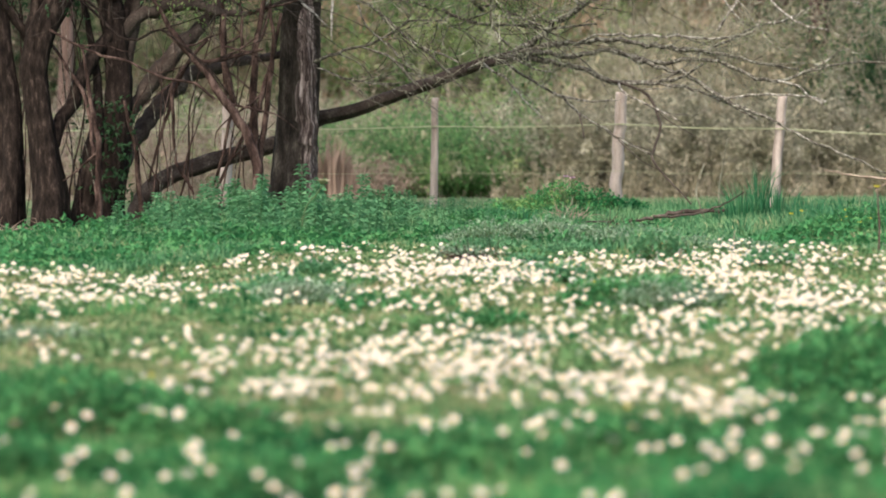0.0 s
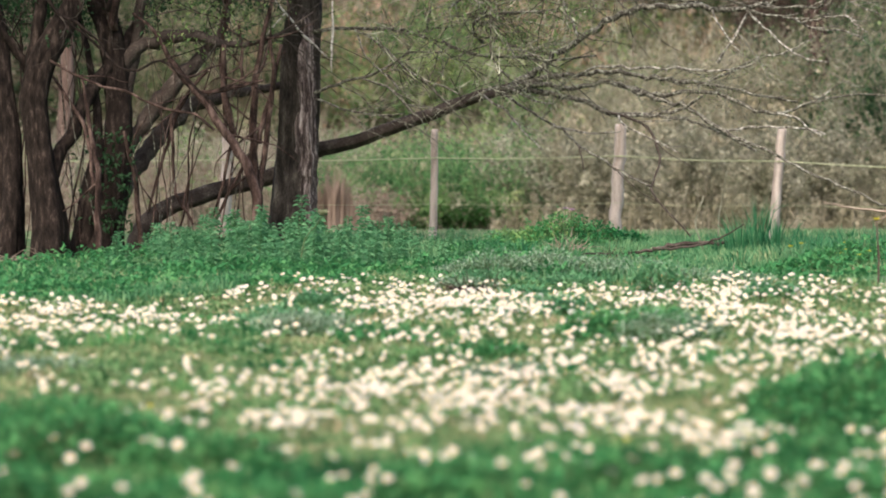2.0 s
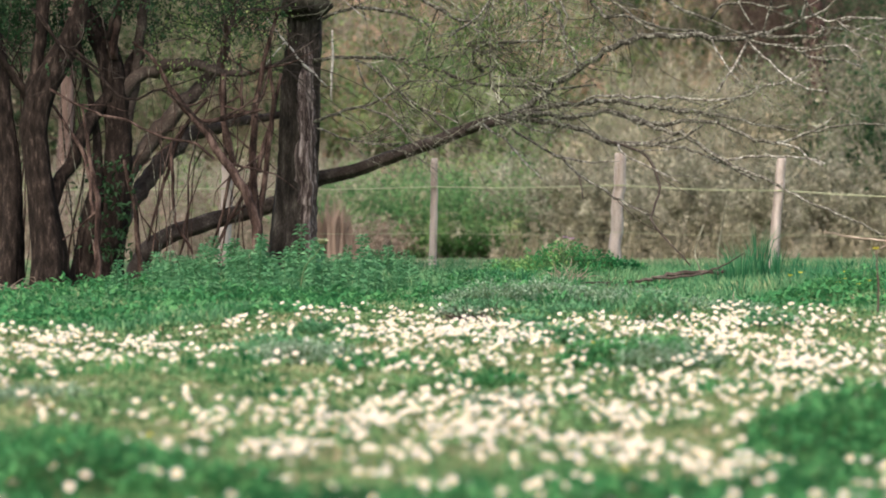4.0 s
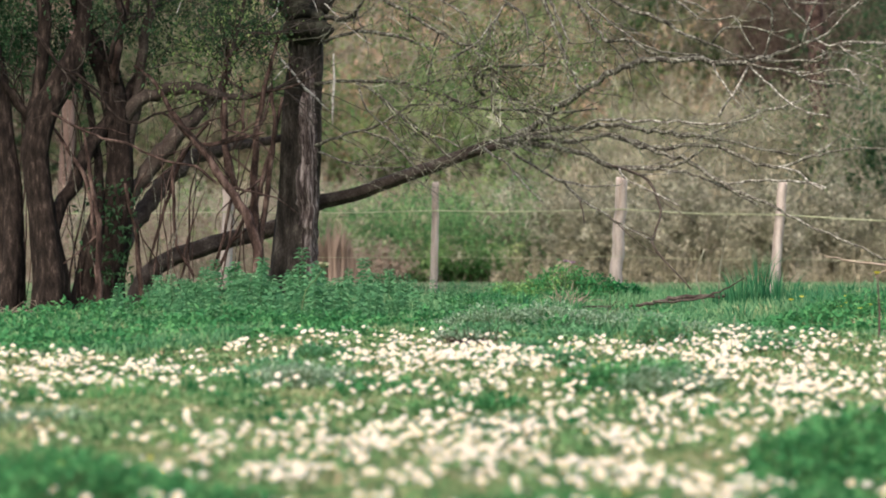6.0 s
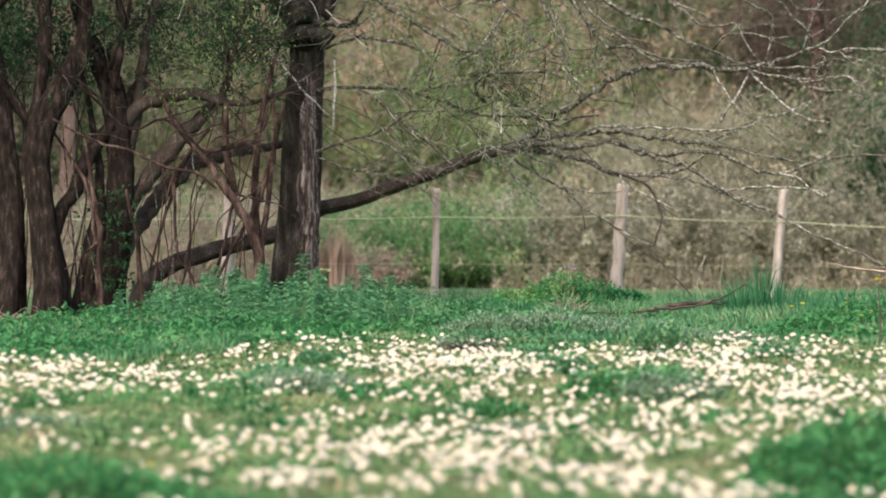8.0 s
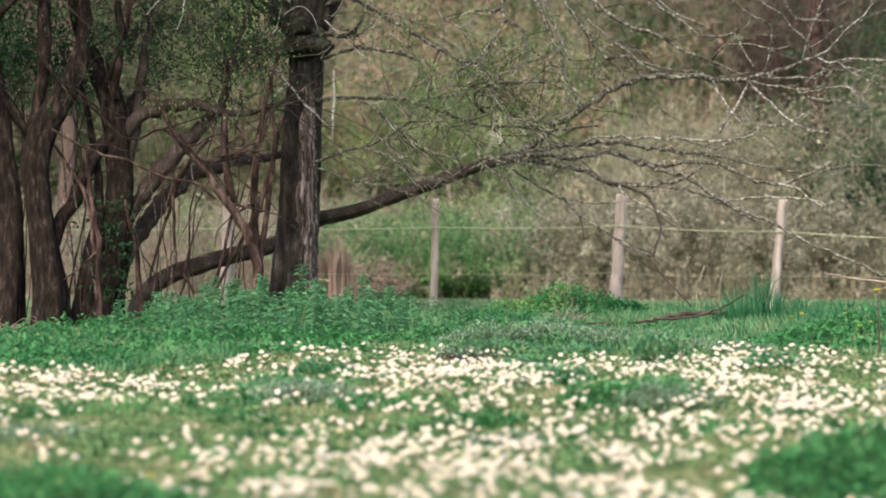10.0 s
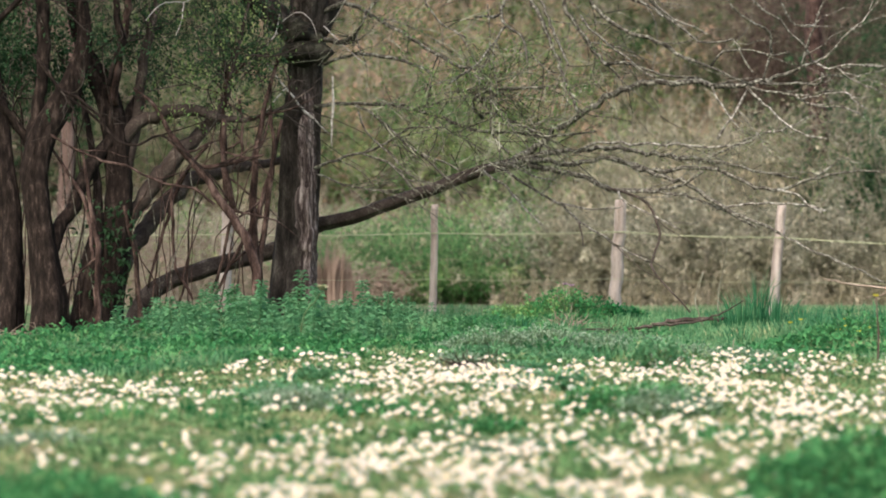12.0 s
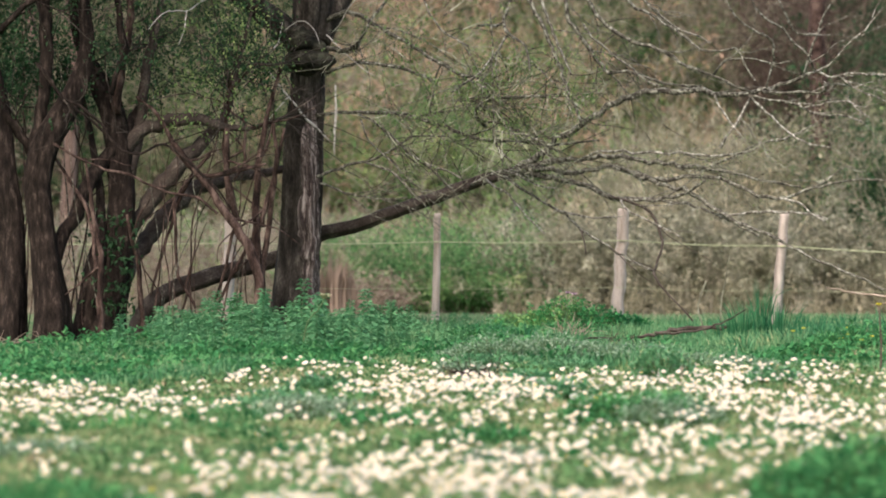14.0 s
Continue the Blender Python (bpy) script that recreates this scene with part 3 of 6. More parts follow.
limb(old_tree, "twig", [(-1.69, 38.6, 3.54, 0.012), (-1.83, 38.4, 3.31, 0.011), (-1.89, 38.2, 3.24, 0.009), (-2, 38, 3.1, 0.006)])
limb(old_tree, "twig", [(-1.58, 38.6, 3.5, 0.014), (-1.35, 38.4, 3.38, 0.012), (-1.18, 38.2, 3.21, 0.011), (-0.92, 38, 2.97, 0.008), (-0.77, 37.8, 2.87, 0.005)])
limb(old_tree, "limb", [(-0.87, 38.74, 4.37, 0.08), (-0.3, 38.6, 4.5, 0.07), (0.3, 38.5, 4.45, 0.06), (0.9, 38.35, 4.3, 0.05), (1.5, 38.25, 4.2, 0.045), (2.2, 38.2, 4.12, 0.03), (2.7, 38.1, 4.05, 0.015)])
limb(leaning_tree, "trunk", [(-3.55, 39.10, -0.35, 0.150), (-3.50, 39.10, 0.03, 0.131), (-3.42, 39.10, 0.21, 0.112), (-3.27, 39.10, 0.36, 0.105), (-3.07, 39.10, 0.47, 0.098), (-2.84, 39.10, 0.54, 0.098), (-2.52, 39.10, 0.65, 0.092), (-2.19, 39.10, 0.73, 0.085), (-1.86, 39.10, 0.83, 0.085), (-1.60, 39.10, 0.99, 0.085), (-1.37, 39.10, 1.12, 0.082), (-1.07, 39.10, 1.20, 0.079), (-0.55, 39.10, 1.35, 0.076), (-0.15, 39.10, 1.49, 0.072), (0.24, 39.10, 1.64, 0.069), (0.57, 39.10, 1.74, 0.066), (0.86, 39.10, 1.81, 0.059)])
limb(leaning_tree, "limb", [(0.80, 39.00, 1.80, 0.054), (1.09, 38.91, 2.00, 0.039), (1.31, 38.81, 2.17, 0.036), (1.54, 38.72, 2.30, 0.036), (1.73, 38.63, 2.44, 0.036), (1.89, 38.53, 2.54, 0.036), (2.08, 38.44, 2.62, 0.036), (2.23, 38.35, 2.69, 0.036), (2.48, 38.25, 2.71, 0.033), (2.93, 38.16, 2.70, 0.035), (3.18, 38.07, 2.66, 0.032), (3.42, 37.97, 2.68, 0.029), (3.60, 37.88, 2.71, 0.026), (3.79, 37.79, 2.77, 0.023), (3.97, 37.69, 2.83, 0.020), (4.27, 37.60, 2.95, 0.015)])
limb(leaning_tree, "branch", [(3.57, 37.80, 2.70, 0.023), (3.78, 37.68, 2.67, 0.020), (3.98, 37.56, 2.68, 0.019), (4.18, 37.44, 2.65, 0.017), (4.23, 37.32, 2.69, 0.017), (4.23, 37.20, 2.76, 0.014)])
limb(leaning_tree, "branch", [(3.44, 37.80, 2.67, 0.023), (3.65, 37.70, 2.59, 0.020), (3.89, 37.60, 2.56, 0.017), (4.04, 37.50, 2.49, 0.017), (4.19, 37.40, 2.42, 0.014), (4.49, 37.30, 2.40, 0.012), (4.66, 37.20, 2.32, 0.009)])
limb(leaning_tree, "branch", [(4.01, 37.50, 2.50, 0.014), (4.25, 37.38, 2.55, 0.012), (4.48, 37.25, 2.57, 0.012), (4.56, 37.12, 2.48, 0.009), (4.70, 37.00, 2.37, 0.007)])
limb(leaning_tree, "branch", [(3.44, 37.80, 2.64, 0.018), (3.67, 37.60, 2.40, 0.016), (3.87, 37.40, 2.20, 0.014), (4.04, 37.20, 2.09, 0.011), (4.27, 37.00, 2.05, 0.009)])
limb(leaning_tree, "branch", [(3.03, 38.20, 1.85, 0.015), (3.30, 38.00, 1.98, 0.018), (3.57, 37.80, 2.11, 0.018), (3.80, 37.60, 2.16, 0.015), (3.90, 37.40, 2.20, 0.012), (4.10, 37.20, 2.31, 0.009)])
limb(leaning_tree, "branch", [(3.46, 37.80, 2.64, 0.018), (3.32, 37.70, 2.40, 0.020), (3.20, 37.60, 2.24, 0.017), (3.08, 37.50, 2.05, 0.023)])
limb(leaning_tree, "branch", [(3.05, 37.90, 2.66, 0.015), (3.15, 37.77, 2.44, 0.013), (3.27, 37.63, 2.27, 0.012), (3.38, 37.50, 2.13, 0.009)])
limb(leaning_tree, "branch", [(4.15, 37.60, 2.90, 0.015), (4.23, 37.48, 2.93, 0.014), (4.34, 37.36, 3.02, 0.013), (4.45, 37.24, 3.17, 0.012), (4.65, 37.12, 3.35, 0.009), (4.83, 37.00, 3.59, 0.007)])
limb(leaning_tree, "branch", [(4.18, 37.60, 2.92, 0.015), (4.31, 37.40, 2.83, 0.014), (4.48, 37.20, 2.87, 0.011), (4.70, 37.00, 2.85, 0.010), (4.87, 36.80, 2.84, 0.009)])
limb(leaning_tree, "branch", [(4.41, 37.30, 2.84, 0.012), (4.52, 37.05, 2.71, 0.009), (4.71, 36.80, 2.60, 0.007)])
limb(leaning_tree, "branch", [(3.63, 37.80, 2.71, 0.015), (3.68, 37.69, 2.94, 0.016), (3.69, 37.57, 3.12, 0.017), (3.67, 37.46, 3.24, 0.017), (3.52, 37.34, 3.31, 0.014), (3.39, 37.23, 3.37, 0.013), (3.22, 37.11, 3.50, 0.011), (3.10, 37.00, 3.68, 0.011)])
limb(leaning_tree, "branch", [(4.03, 37.60, 2.86, 0.015), (4.08, 37.45, 3.09, 0.014), (4.14, 37.30, 3.30, 0.014), (4.22, 37.15, 3.54, 0.011), (4.30, 37.00, 3.68, 0.009)])
limb(leaning_tree, "branch", [(4.15, 37.60, 2.91, 0.015), (4.07, 37.50, 3.09, 0.014), (3.90, 37.40, 3.21, 0.014), (3.77, 37.30, 3.36, 0.014), (3.57, 37.20, 3.48, 0.013), (3.44, 37.10, 3.60, 0.011), (3.37, 37.00, 3.78, 0.011)])
limb(leaning_tree, "branch", [(4.14, 37.30, 3.30, 0.012), (3.92, 37.17, 3.31, 0.011), (3.77, 37.03, 3.50, 0.011), (3.67, 36.90, 3.68, 0.011)])
limb(leaning_tree, "limb", [(0.83, 39.00, 1.82, 0.048), (1.35, 38.82, 1.93, 0.033), (1.73, 38.64, 1.96, 0.027), (2.05, 38.47, 1.97, 0.027), (2.36, 38.29, 1.92, 0.024), (2.67, 38.11, 1.87, 0.024), (3.04, 37.93, 1.82, 0.021), (3.28, 37.76, 1.77, 0.017), (3.58, 37.58, 1.69, 0.015), (3.97, 37.40, 1.62, 0.012)])
limb(leaning_tree, "branch", [(1.59, 38.40, 1.94, 0.018), (1.78, 38.23, 2.03, 0.015), (2.15, 38.07, 2.01, 0.018), (2.65, 37.90, 2.01, 0.018), (3.02, 37.73, 1.98, 0.016), (3.32, 37.57, 1.99, 0.015), (3.50, 37.40, 2.06, 0.012)])
limb(leaning_tree, "limb", [(0.80, 39.00, 1.80, 0.054), (1.09, 38.85, 1.84, 0.036), (1.54, 38.71, 1.81, 0.030), (1.92, 38.56, 1.86, 0.027), (2.11, 38.41, 1.81, 0.030), (2.29, 38.27, 1.73, 0.030), (2.54, 38.12, 1.71, 0.027), (2.85, 37.97, 1.75, 0.023), (3.09, 37.83, 1.72, 0.023), (3.27, 37.68, 1.64, 0.023), (3.51, 37.53, 1.53, 0.022), (3.81, 37.39, 1.49, 0.020), (4.11, 37.24, 1.61, 0.017), (4.34, 37.09, 1.67, 0.014), (4.63, 36.95, 1.70, 0.011), (4.87, 36.80, 1.68, 0.011)])
limb(leaning_tree, "limb", [(2.04, 38.40, 1.82, 0.024), (2.35, 38.20, 1.71, 0.027), (2.63, 38.00, 1.61, 0.026), (2.84, 37.80, 1.52, 0.026), (3.04, 37.60, 1.37, 0.026), (3.25, 37.40, 1.23, 0.023), (3.54, 37.20, 1.11, 0.020), (3.74, 37.00, 1.01, 0.017), (4.06, 36.80, 0.83, 0.017), (4.41, 36.60, 0.68, 0.014), (4.82, 36.40, 0.48, 0.011)])
limb(leaning_tree, "limb", [(0.83, 39.00, 1.80, 0.048), (1.28, 38.83, 1.74, 0.033), (1.60, 38.65, 1.65, 0.030), (1.79, 38.48, 1.58, 0.033), (1.97, 38.30, 1.49, 0.030), (2.22, 38.12, 1.50, 0.024), (2.53, 37.95, 1.50, 0.021), (2.74, 37.77, 1.55, 0.018), (2.92, 37.60, 1.69, 0.015)])
limb(leaning_tree, "branch", [(1.94, 38.20, 1.49, 0.024), (2.28, 38.04, 1.47, 0.021), (2.65, 37.88, 1.45, 0.020), (2.96, 37.72, 1.36, 0.017), (3.20, 37.56, 1.24, 0.017), (3.50, 37.40, 1.07, 0.014)])
limb(leaning_tree, "branch", [(3.07, 37.60, 1.27, 0.017), (3.44, 37.42, 1.34, 0.017), (3.73, 37.25, 1.34, 0.016), (4.03, 37.08, 1.31, 0.014), (4.22, 36.90, 1.26, 0.011)])
limb(leaning_tree, "branch", [(3.73, 37.20, 1.49, 0.017), (3.93, 37.03, 1.43, 0.016), (4.03, 36.87, 1.31, 0.014), (4.18, 36.70, 1.23, 0.011)])
limb(leaning_tree, "branch", [(1.90, 38.20, 1.51, 0.018), (2.15, 38.04, 1.45, 0.018), (2.33, 37.89, 1.33, 0.018), (2.42, 37.73, 1.17, 0.019), (2.45, 37.58, 1.01, 0.017), (2.40, 37.42, 0.82, 0.016), (2.33, 37.27, 0.68, 0.016), (2.38, 37.11, 0.55, 0.014), (2.52, 36.96, 0.39, 0.011), (2.73, 36.80, 0.15, 0.010)])
limb(leaning_tree, "branch", [(0.70, 38.90, 1.76, 0.024), (1.08, 38.58, 1.49, 0.018), (1.33, 38.27, 1.35, 0.018), (1.57, 37.95, 1.13, 0.018), (1.84, 37.63, 0.97, 0.015), (2.05, 37.32, 0.82, 0.014), (2.31, 37.00, 0.69, 0.014)])
limb(leaning_tree, "branch", [(1.56, 37.90, 1.14, 0.012), (1.58, 37.70, 1.01, 0.010), (1.59, 37.50, 0.87, 0.009)])
limb(leaning_tree, "branch", [(1.29, 38.20, 1.36, 0.013), (1.63, 37.90, 1.29, 0.012), (2.00, 37.60, 1.29, 0.009)])
limb(leaning_tree, "branch", [(0.49, 38.90, 1.71, 0.018), (0.76, 38.60, 1.52, 0.013), (0.98, 38.30, 1.26, 0.012), (1.16, 38.00, 1.09, 0.009)])
limb(leaning_tree, "branch", [(2.01, 38.00, 1.49, 0.018), (2.07, 37.80, 1.36, 0.012), (2.32, 37.60, 1.23, 0.012), (2.68, 37.40, 1.04, 0.009)])
limb(leaning_tree, "branch", [(0.31, 38.90, 1.65, 0.018), (0.69, 38.67, 1.81, 0.013), (1.08, 38.43, 1.65, 0.012), (1.29, 38.20, 1.61, 0.009)])
limb(old_tree, "branch", [(1.30, 38.30, 4.12, 0.030), (1.58, 38.23, 3.86, 0.030), (1.74, 38.16, 3.59, 0.029), (1.93, 38.09, 3.40, 0.029), (2.15, 38.02, 3.26, 0.029), (2.34, 37.95, 3.20, 0.029), (2.59, 37.88, 3.09, 0.026), (2.74, 37.81, 2.98, 0.023), (3.02, 37.74, 2.88, 0.020), (3.27, 37.67, 2.75, 0.020), (3.46, 37.60, 2.66, 0.017)])
limb(old_tree, "branch", [(1.33, 38.20, 4.11, 0.030), (1.39, 38.11, 3.79, 0.026), (1.43, 38.02, 3.50, 0.029), (1.60, 37.93, 3.24, 0.026), (1.77, 37.84, 3.00, 0.026), (1.85, 37.76, 2.91, 0.023), (2.07, 37.67, 2.91, 0.020), (2.31, 37.58, 2.84, 0.017), (2.56, 37.49, 2.76, 0.017), (2.87, 37.40, 2.74, 0.014)])
limb(old_tree, "branch", [(1.78, 38.20, 4.05, 0.024), (2.09, 38.10, 3.72, 0.024), (2.34, 38.00, 3.56, 0.021), (2.56, 37.90, 3.42, 0.019), (2.74, 37.80, 3.29, 0.018), (2.89, 37.70, 3.16, 0.016), (3.10, 37.60, 3.14, 0.015), (3.25, 37.50, 3.16, 0.014), (3.31, 37.40, 3.08, 0.012), (3.35, 37.30, 2.95, 0.013), (3.45, 37.20, 2.79, 0.010)])
limb(old_tree, "branch", [(2.05, 38.00, 3.97, 0.018), (2.20, 37.84, 3.77, 0.018), (2.38, 37.68, 3.60, 0.017), (2.63, 37.52, 3.37, 0.014), (2.83, 37.36, 3.30, 0.012), (2.95, 37.20, 3.20, 0.009)])
limb(old_tree, "branch", [(3.05, 37.90, 2.88, 0.018), (3.18, 37.78, 3.04, 0.015), (3.39, 37.66, 3.06, 0.013), (3.54, 37.54, 3.03, 0.012), (3.72, 37.42, 2.98, 0.012), (3.86, 37.30, 3.02, 0.010)])
limb(old_tree, "branch", [(1.58, 38.10, 3.47, 0.018), (1.70, 37.96, 3.30, 0.018), (1.95, 37.82, 3.07, 0.016), (2.13, 37.68, 2.95, 0.015), (2.25, 37.54, 2.81, 0.012), (2.40, 37.40, 2.74, 0.009)])
limb(old_tree, "branch", [(0.91, 38.30, 4.12, 0.030), (0.97, 38.16, 3.79, 0.029), (1.03, 38.01, 3.59, 0.029), (1.16, 37.87, 3.39, 0.029), (1.21, 37.72, 3.19, 0.026), (1.30, 37.58, 3.00, 0.026), (1.33, 37.43, 2.77, 0.026), (1.42, 37.29, 2.61, 0.023), (1.48, 37.14, 2.45, 0.023), (1.53, 37.00, 2.34, 0.017)])
limb(old_tree, "branch", [(1.01, 38.20, 4.11, 0.024), (1.09, 37.96, 3.78, 0.023), (1.18, 37.72, 3.48, 0.020), (1.27, 37.48, 3.21, 0.020), (1.36, 37.24, 3.01, 0.017), (1.40, 37.00, 2.85, 0.014)])
limb(old_tree, "branch", [(0.82, 38.30, 4.06, 0.027), (0.75, 38.12, 3.72, 0.024), (0.68, 37.93, 3.46, 0.023), (0.74, 37.75, 3.35, 0.020), (0.89, 37.57, 3.22, 0.017), (0.95, 37.38, 3.05, 0.016), (0.96, 37.20, 2.90, 0.011)])
limb(old_tree, "branch", [(0.69, 38.00, 3.47, 0.021), (0.52, 37.80, 3.44, 0.020), (0.38, 37.60, 3.42, 0.015)])
limb(old_tree, "branch", [(0.73, 37.90, 3.35, 0.018), (0.61, 37.72, 3.16, 0.019), (0.52, 37.54, 3.03, 0.017), (0.39, 37.36, 2.87, 0.017), (0.23, 37.18, 2.76, 0.014), (0.10, 37.00, 2.66, 0.014)])
limb(old_tree, "branch", [(0.28, 37.40, 2.81, 0.012), (0.42, 37.20, 2.73, 0.013), (0.50, 37.00, 2.69, 0.011)])
limb(old_tree, "branch", [(-0.31, 38.00, 3.97, 0.015), (-0.21, 37.84, 3.71, 0.015), (-0.12, 37.68, 3.51, 0.015), (0.01, 37.52, 3.34, 0.014), (0.14, 37.36, 3.27, 0.013), (0.29, 37.20, 3.17, 0.011)])
limb(old_tree, "branch", [(-1.34, 38.40, 3.52, 0.036), (-1.11, 38.30, 3.61, 0.033), (-0.85, 38.20, 3.52, 0.030), (-0.60, 38.10, 3.37, 0.026), (-0.34, 38.00, 3.21, 0.025), (-0.08, 37.90, 3.04, 0.023), (0.17, 37.80, 2.91, 0.020), (0.42, 37.70, 2.81, 0.017), (0.53, 37.60, 2.65, 0.012)])
limb(old_tree, "branch", [(-0.60, 38.30, 3.99, 0.024), (-0.66, 38.22, 3.73, 0.021), (-0.79, 38.14, 3.57, 0.021), (-0.88, 38.06, 3.40, 0.018), (-0.95, 37.98, 3.24, 0.018), (-0.98, 37.90, 3.13, 0.015)])
limb(old_tree, "branch", [(-1.32, 38.30, 3.22, 0.041), (-1.11, 38.10, 3.15, 0.035), (-0.99, 37.90, 3.21, 0.029), (-0.91, 37.70, 3.32, 0.017)])
limb(old_tree, "branch", [(-1.34, 38.30, 2.93, 0.024), (-1.11, 38.20, 2.99, 0.021), (-0.85, 38.10, 3.02, 0.024), (-0.60, 38.00, 2.98, 0.026), (-0.40, 37.90, 2.94, 0.023), (-0.18, 37.80, 2.85, 0.020), (-0.05, 37.70, 2.75, 0.012)])
limb(old_tree, "branch", [(0.53, 37.60, 3.57, 0.009), (0.55, 37.53, 3.18, 0.009), (0.55, 37.47, 2.74, 0.010), (0.56, 37.40, 2.36, 0.012), (0.56, 37.33, 2.17, 0.014), (0.62, 37.27, 2.03, 0.014), (0.75, 37.20, 1.89, 0.014)])
limb(old_tree, "branch", [(0.48, 38.00, 2.30, 0.026), (0.38, 37.87, 2.41, 0.026), (0.37, 37.73, 2.50, 0.026), (0.45, 37.60, 2.56, 0.020), (0.64, 37.47, 2.60, 0.020), (0.92, 37.33, 2.61, 0.017), (1.26, 37.20, 2.64, 0.011)])
limb(old_tree, "branch", [(-1.44, 38.30, 2.45, 0.030), (-1.05, 38.24, 2.47, 0.024), (-0.66, 38.17, 2.46, 0.024), (-0.40, 38.11, 2.43, 0.022), (-0.18, 38.05, 2.38, 0.026), (0.04, 37.98, 2.30, 0.026), (0.30, 37.92, 2.19, 0.023), (0.55, 37.85, 2.15, 0.020), (0.80, 37.79, 2.13, 0.018), (1.12, 37.73, 2.09, 0.017), (1.37, 37.66, 2.10, 0.015), (1.75, 37.60, 2.15, 0.012)])
limb(old_tree, "branch", [(-0.17, 38.00, 2.38, 0.015), (-0.12, 37.83, 2.63, 0.013), (-0.05, 37.67, 2.91, 0.012), (-0.01, 37.50, 3.01, 0.009)])
limb(old_tree, "branch", [(0.39, 37.80, 2.36, 0.018), (0.61, 37.70, 2.34, 0.017), (0.77, 37.60, 2.27, 0.020), (0.96, 37.50, 2.18, 0.017), (1.14, 37.40, 2.11, 0.014)])
limb(old_tree, "branch", [(-0.97, 38.20, 2.46, 0.018), (-0.72, 38.06, 2.32, 0.015), (-0.47, 37.92, 2.09, 0.018), (-0.24, 37.78, 1.90, 0.018), (-0.02, 37.64, 1.82, 0.015), (0.20, 37.50, 1.72, 0.012)])
limb(old_tree, "branch", [(-1.47, 38.30, 1.73, 0.024), (-1.17, 38.16, 1.84, 0.021), (-0.85, 38.02, 1.93, 0.018), (-0.59, 37.88, 2.03, 0.015), (-0.34, 37.74, 2.18, 0.013), (0.04, 37.60, 2.19, 0.010)])
limb(old_tree, "branch", [(-0.91, 38.00, 1.91, 0.013), (-0.59, 37.80, 1.80, 0.015), (-0.40, 37.60, 1.61, 0.013), (-0.28, 37.40, 1.48, 0.009)])
limb(old_tree, "branch", [(-1.44, 38.30, 1.68, 0.015), (-1.05, 38.13, 1.55, 0.012), (-0.72, 37.97, 1.49, 0.011), (-0.40, 37.80, 1.50, 0.009)])
limb(old_tree, "branch", [(-0.92, 38.20, 2.38, 0.015), (-0.85, 38.00, 2.16, 0.012), (-0.53, 37.80, 1.87, 0.012), (-0.48, 37.60, 1.77, 0.009)])
limb(shrub_tree, "trunk", [(-4.68, 36, -0.17, 0.212), (-4.63, 36.02, 0.22, 0.169), (-4.61, 36.04, 0.71, 0.145), (-4.63, 36.07, 1.25, 0.139), (-4.68, 36.09, 1.74, 0.133), (-4.74, 36.11, 2.22, 0.121), (-4.85, 36.13, 2.77, 0.103), (-5, 36.16, 3.62, 0.085), (-5.19, 36.18, 4.59, 0.061), (-5.31, 36.2, 5.63, 0.03)])
limb(shrub_tree, "trunk", [(-4.92, 36.2, -0.09, 0.182), (-4.87, 36.3, 0.34, 0.146), (-4.85, 36.4, 0.76, 0.122), (-4.99, 36.5, 1.31, 0.098), (-5.19, 36.6, 2.11, 0.08), (-5.32, 36.7, 3.16, 0.062), (-5.46, 36.8, 4.4, 0.037)])
limb(hawthorn, "trunk", [(-4.16, 35.8, -0.16, 0.216), (-4.17, 35.85, 0.23, 0.181), (-4.21, 35.9, 0.71, 0.151), (-4.29, 35.95, 1.19, 0.133), (-4.34, 36, 1.67, 0.133), (-4.26, 36.05, 2.07, 0.133), (-4.1, 36.1, 2.37, 0.127), (-3.94, 36.15, 2.65, 0.109), (-3.85, 36.2, 2.95, 0.091), (-3.86, 36.25, 3.32, 0.073), (-3.9, 36.3, 3.87, 0.061), (-3.93, 36.35, 4.73, 0.043), (-4, 36.4, 5.65, 0.024)])
limb(hawthorn, "limb", [(-4.33, 36, 1.67, 0.086), (-4.37, 36.05, 2.04, 0.075), (-4.3, 36.1, 2.46, 0.069), (-4.26, 36.15, 2.95, 0.075), (-4.28, 36.2, 3.38, 0.075), (-4.3, 36.25, 3.99, 0.058), (-4.35, 36.3, 4.97, 0.035)])
limb(hawthorn, "limb", [(-4.18, 36, 0.77, 0.075), (-4.08, 36.13, 1.07, 0.075), (-3.92, 36.27, 1.43, 0.075), (-3.77, 36.4, 1.74, 0.081), (-3.6, 36.53, 1.99, 0.07), (-3.46, 36.67, 2.21, 0.058), (-3.3, 36.8, 2.49, 0.047)])
limb(hawthorn, "limb", [(-4.34, 36.2, 1.8, 0.058), (-4.48, 36.13, 2.1, 0.052), (-4.66, 36.07, 2.34, 0.046), (-4.86, 36, 2.58, 0.04)])
limb(hawthorn, "branch", [(-4.36, 36, 2.94, 0.011), (-4.22, 35.96, 2.76, 0.013), (-4.04, 35.92, 2.52, 0.014), (-3.82, 35.88, 2.37, 0.014), (-3.57, 35.84, 2.15, 0.016), (-3.42, 35.8, 1.99, 0.016), (-3.21, 35.76, 1.96, 0.014), (-2.96, 35.72, 2.06, 0.013), (-2.72, 35.68, 1.88, 0.013), (-2.42, 35.64, 1.61, 0.011), (-2.24, 35.6, 1.37, 0.007)])
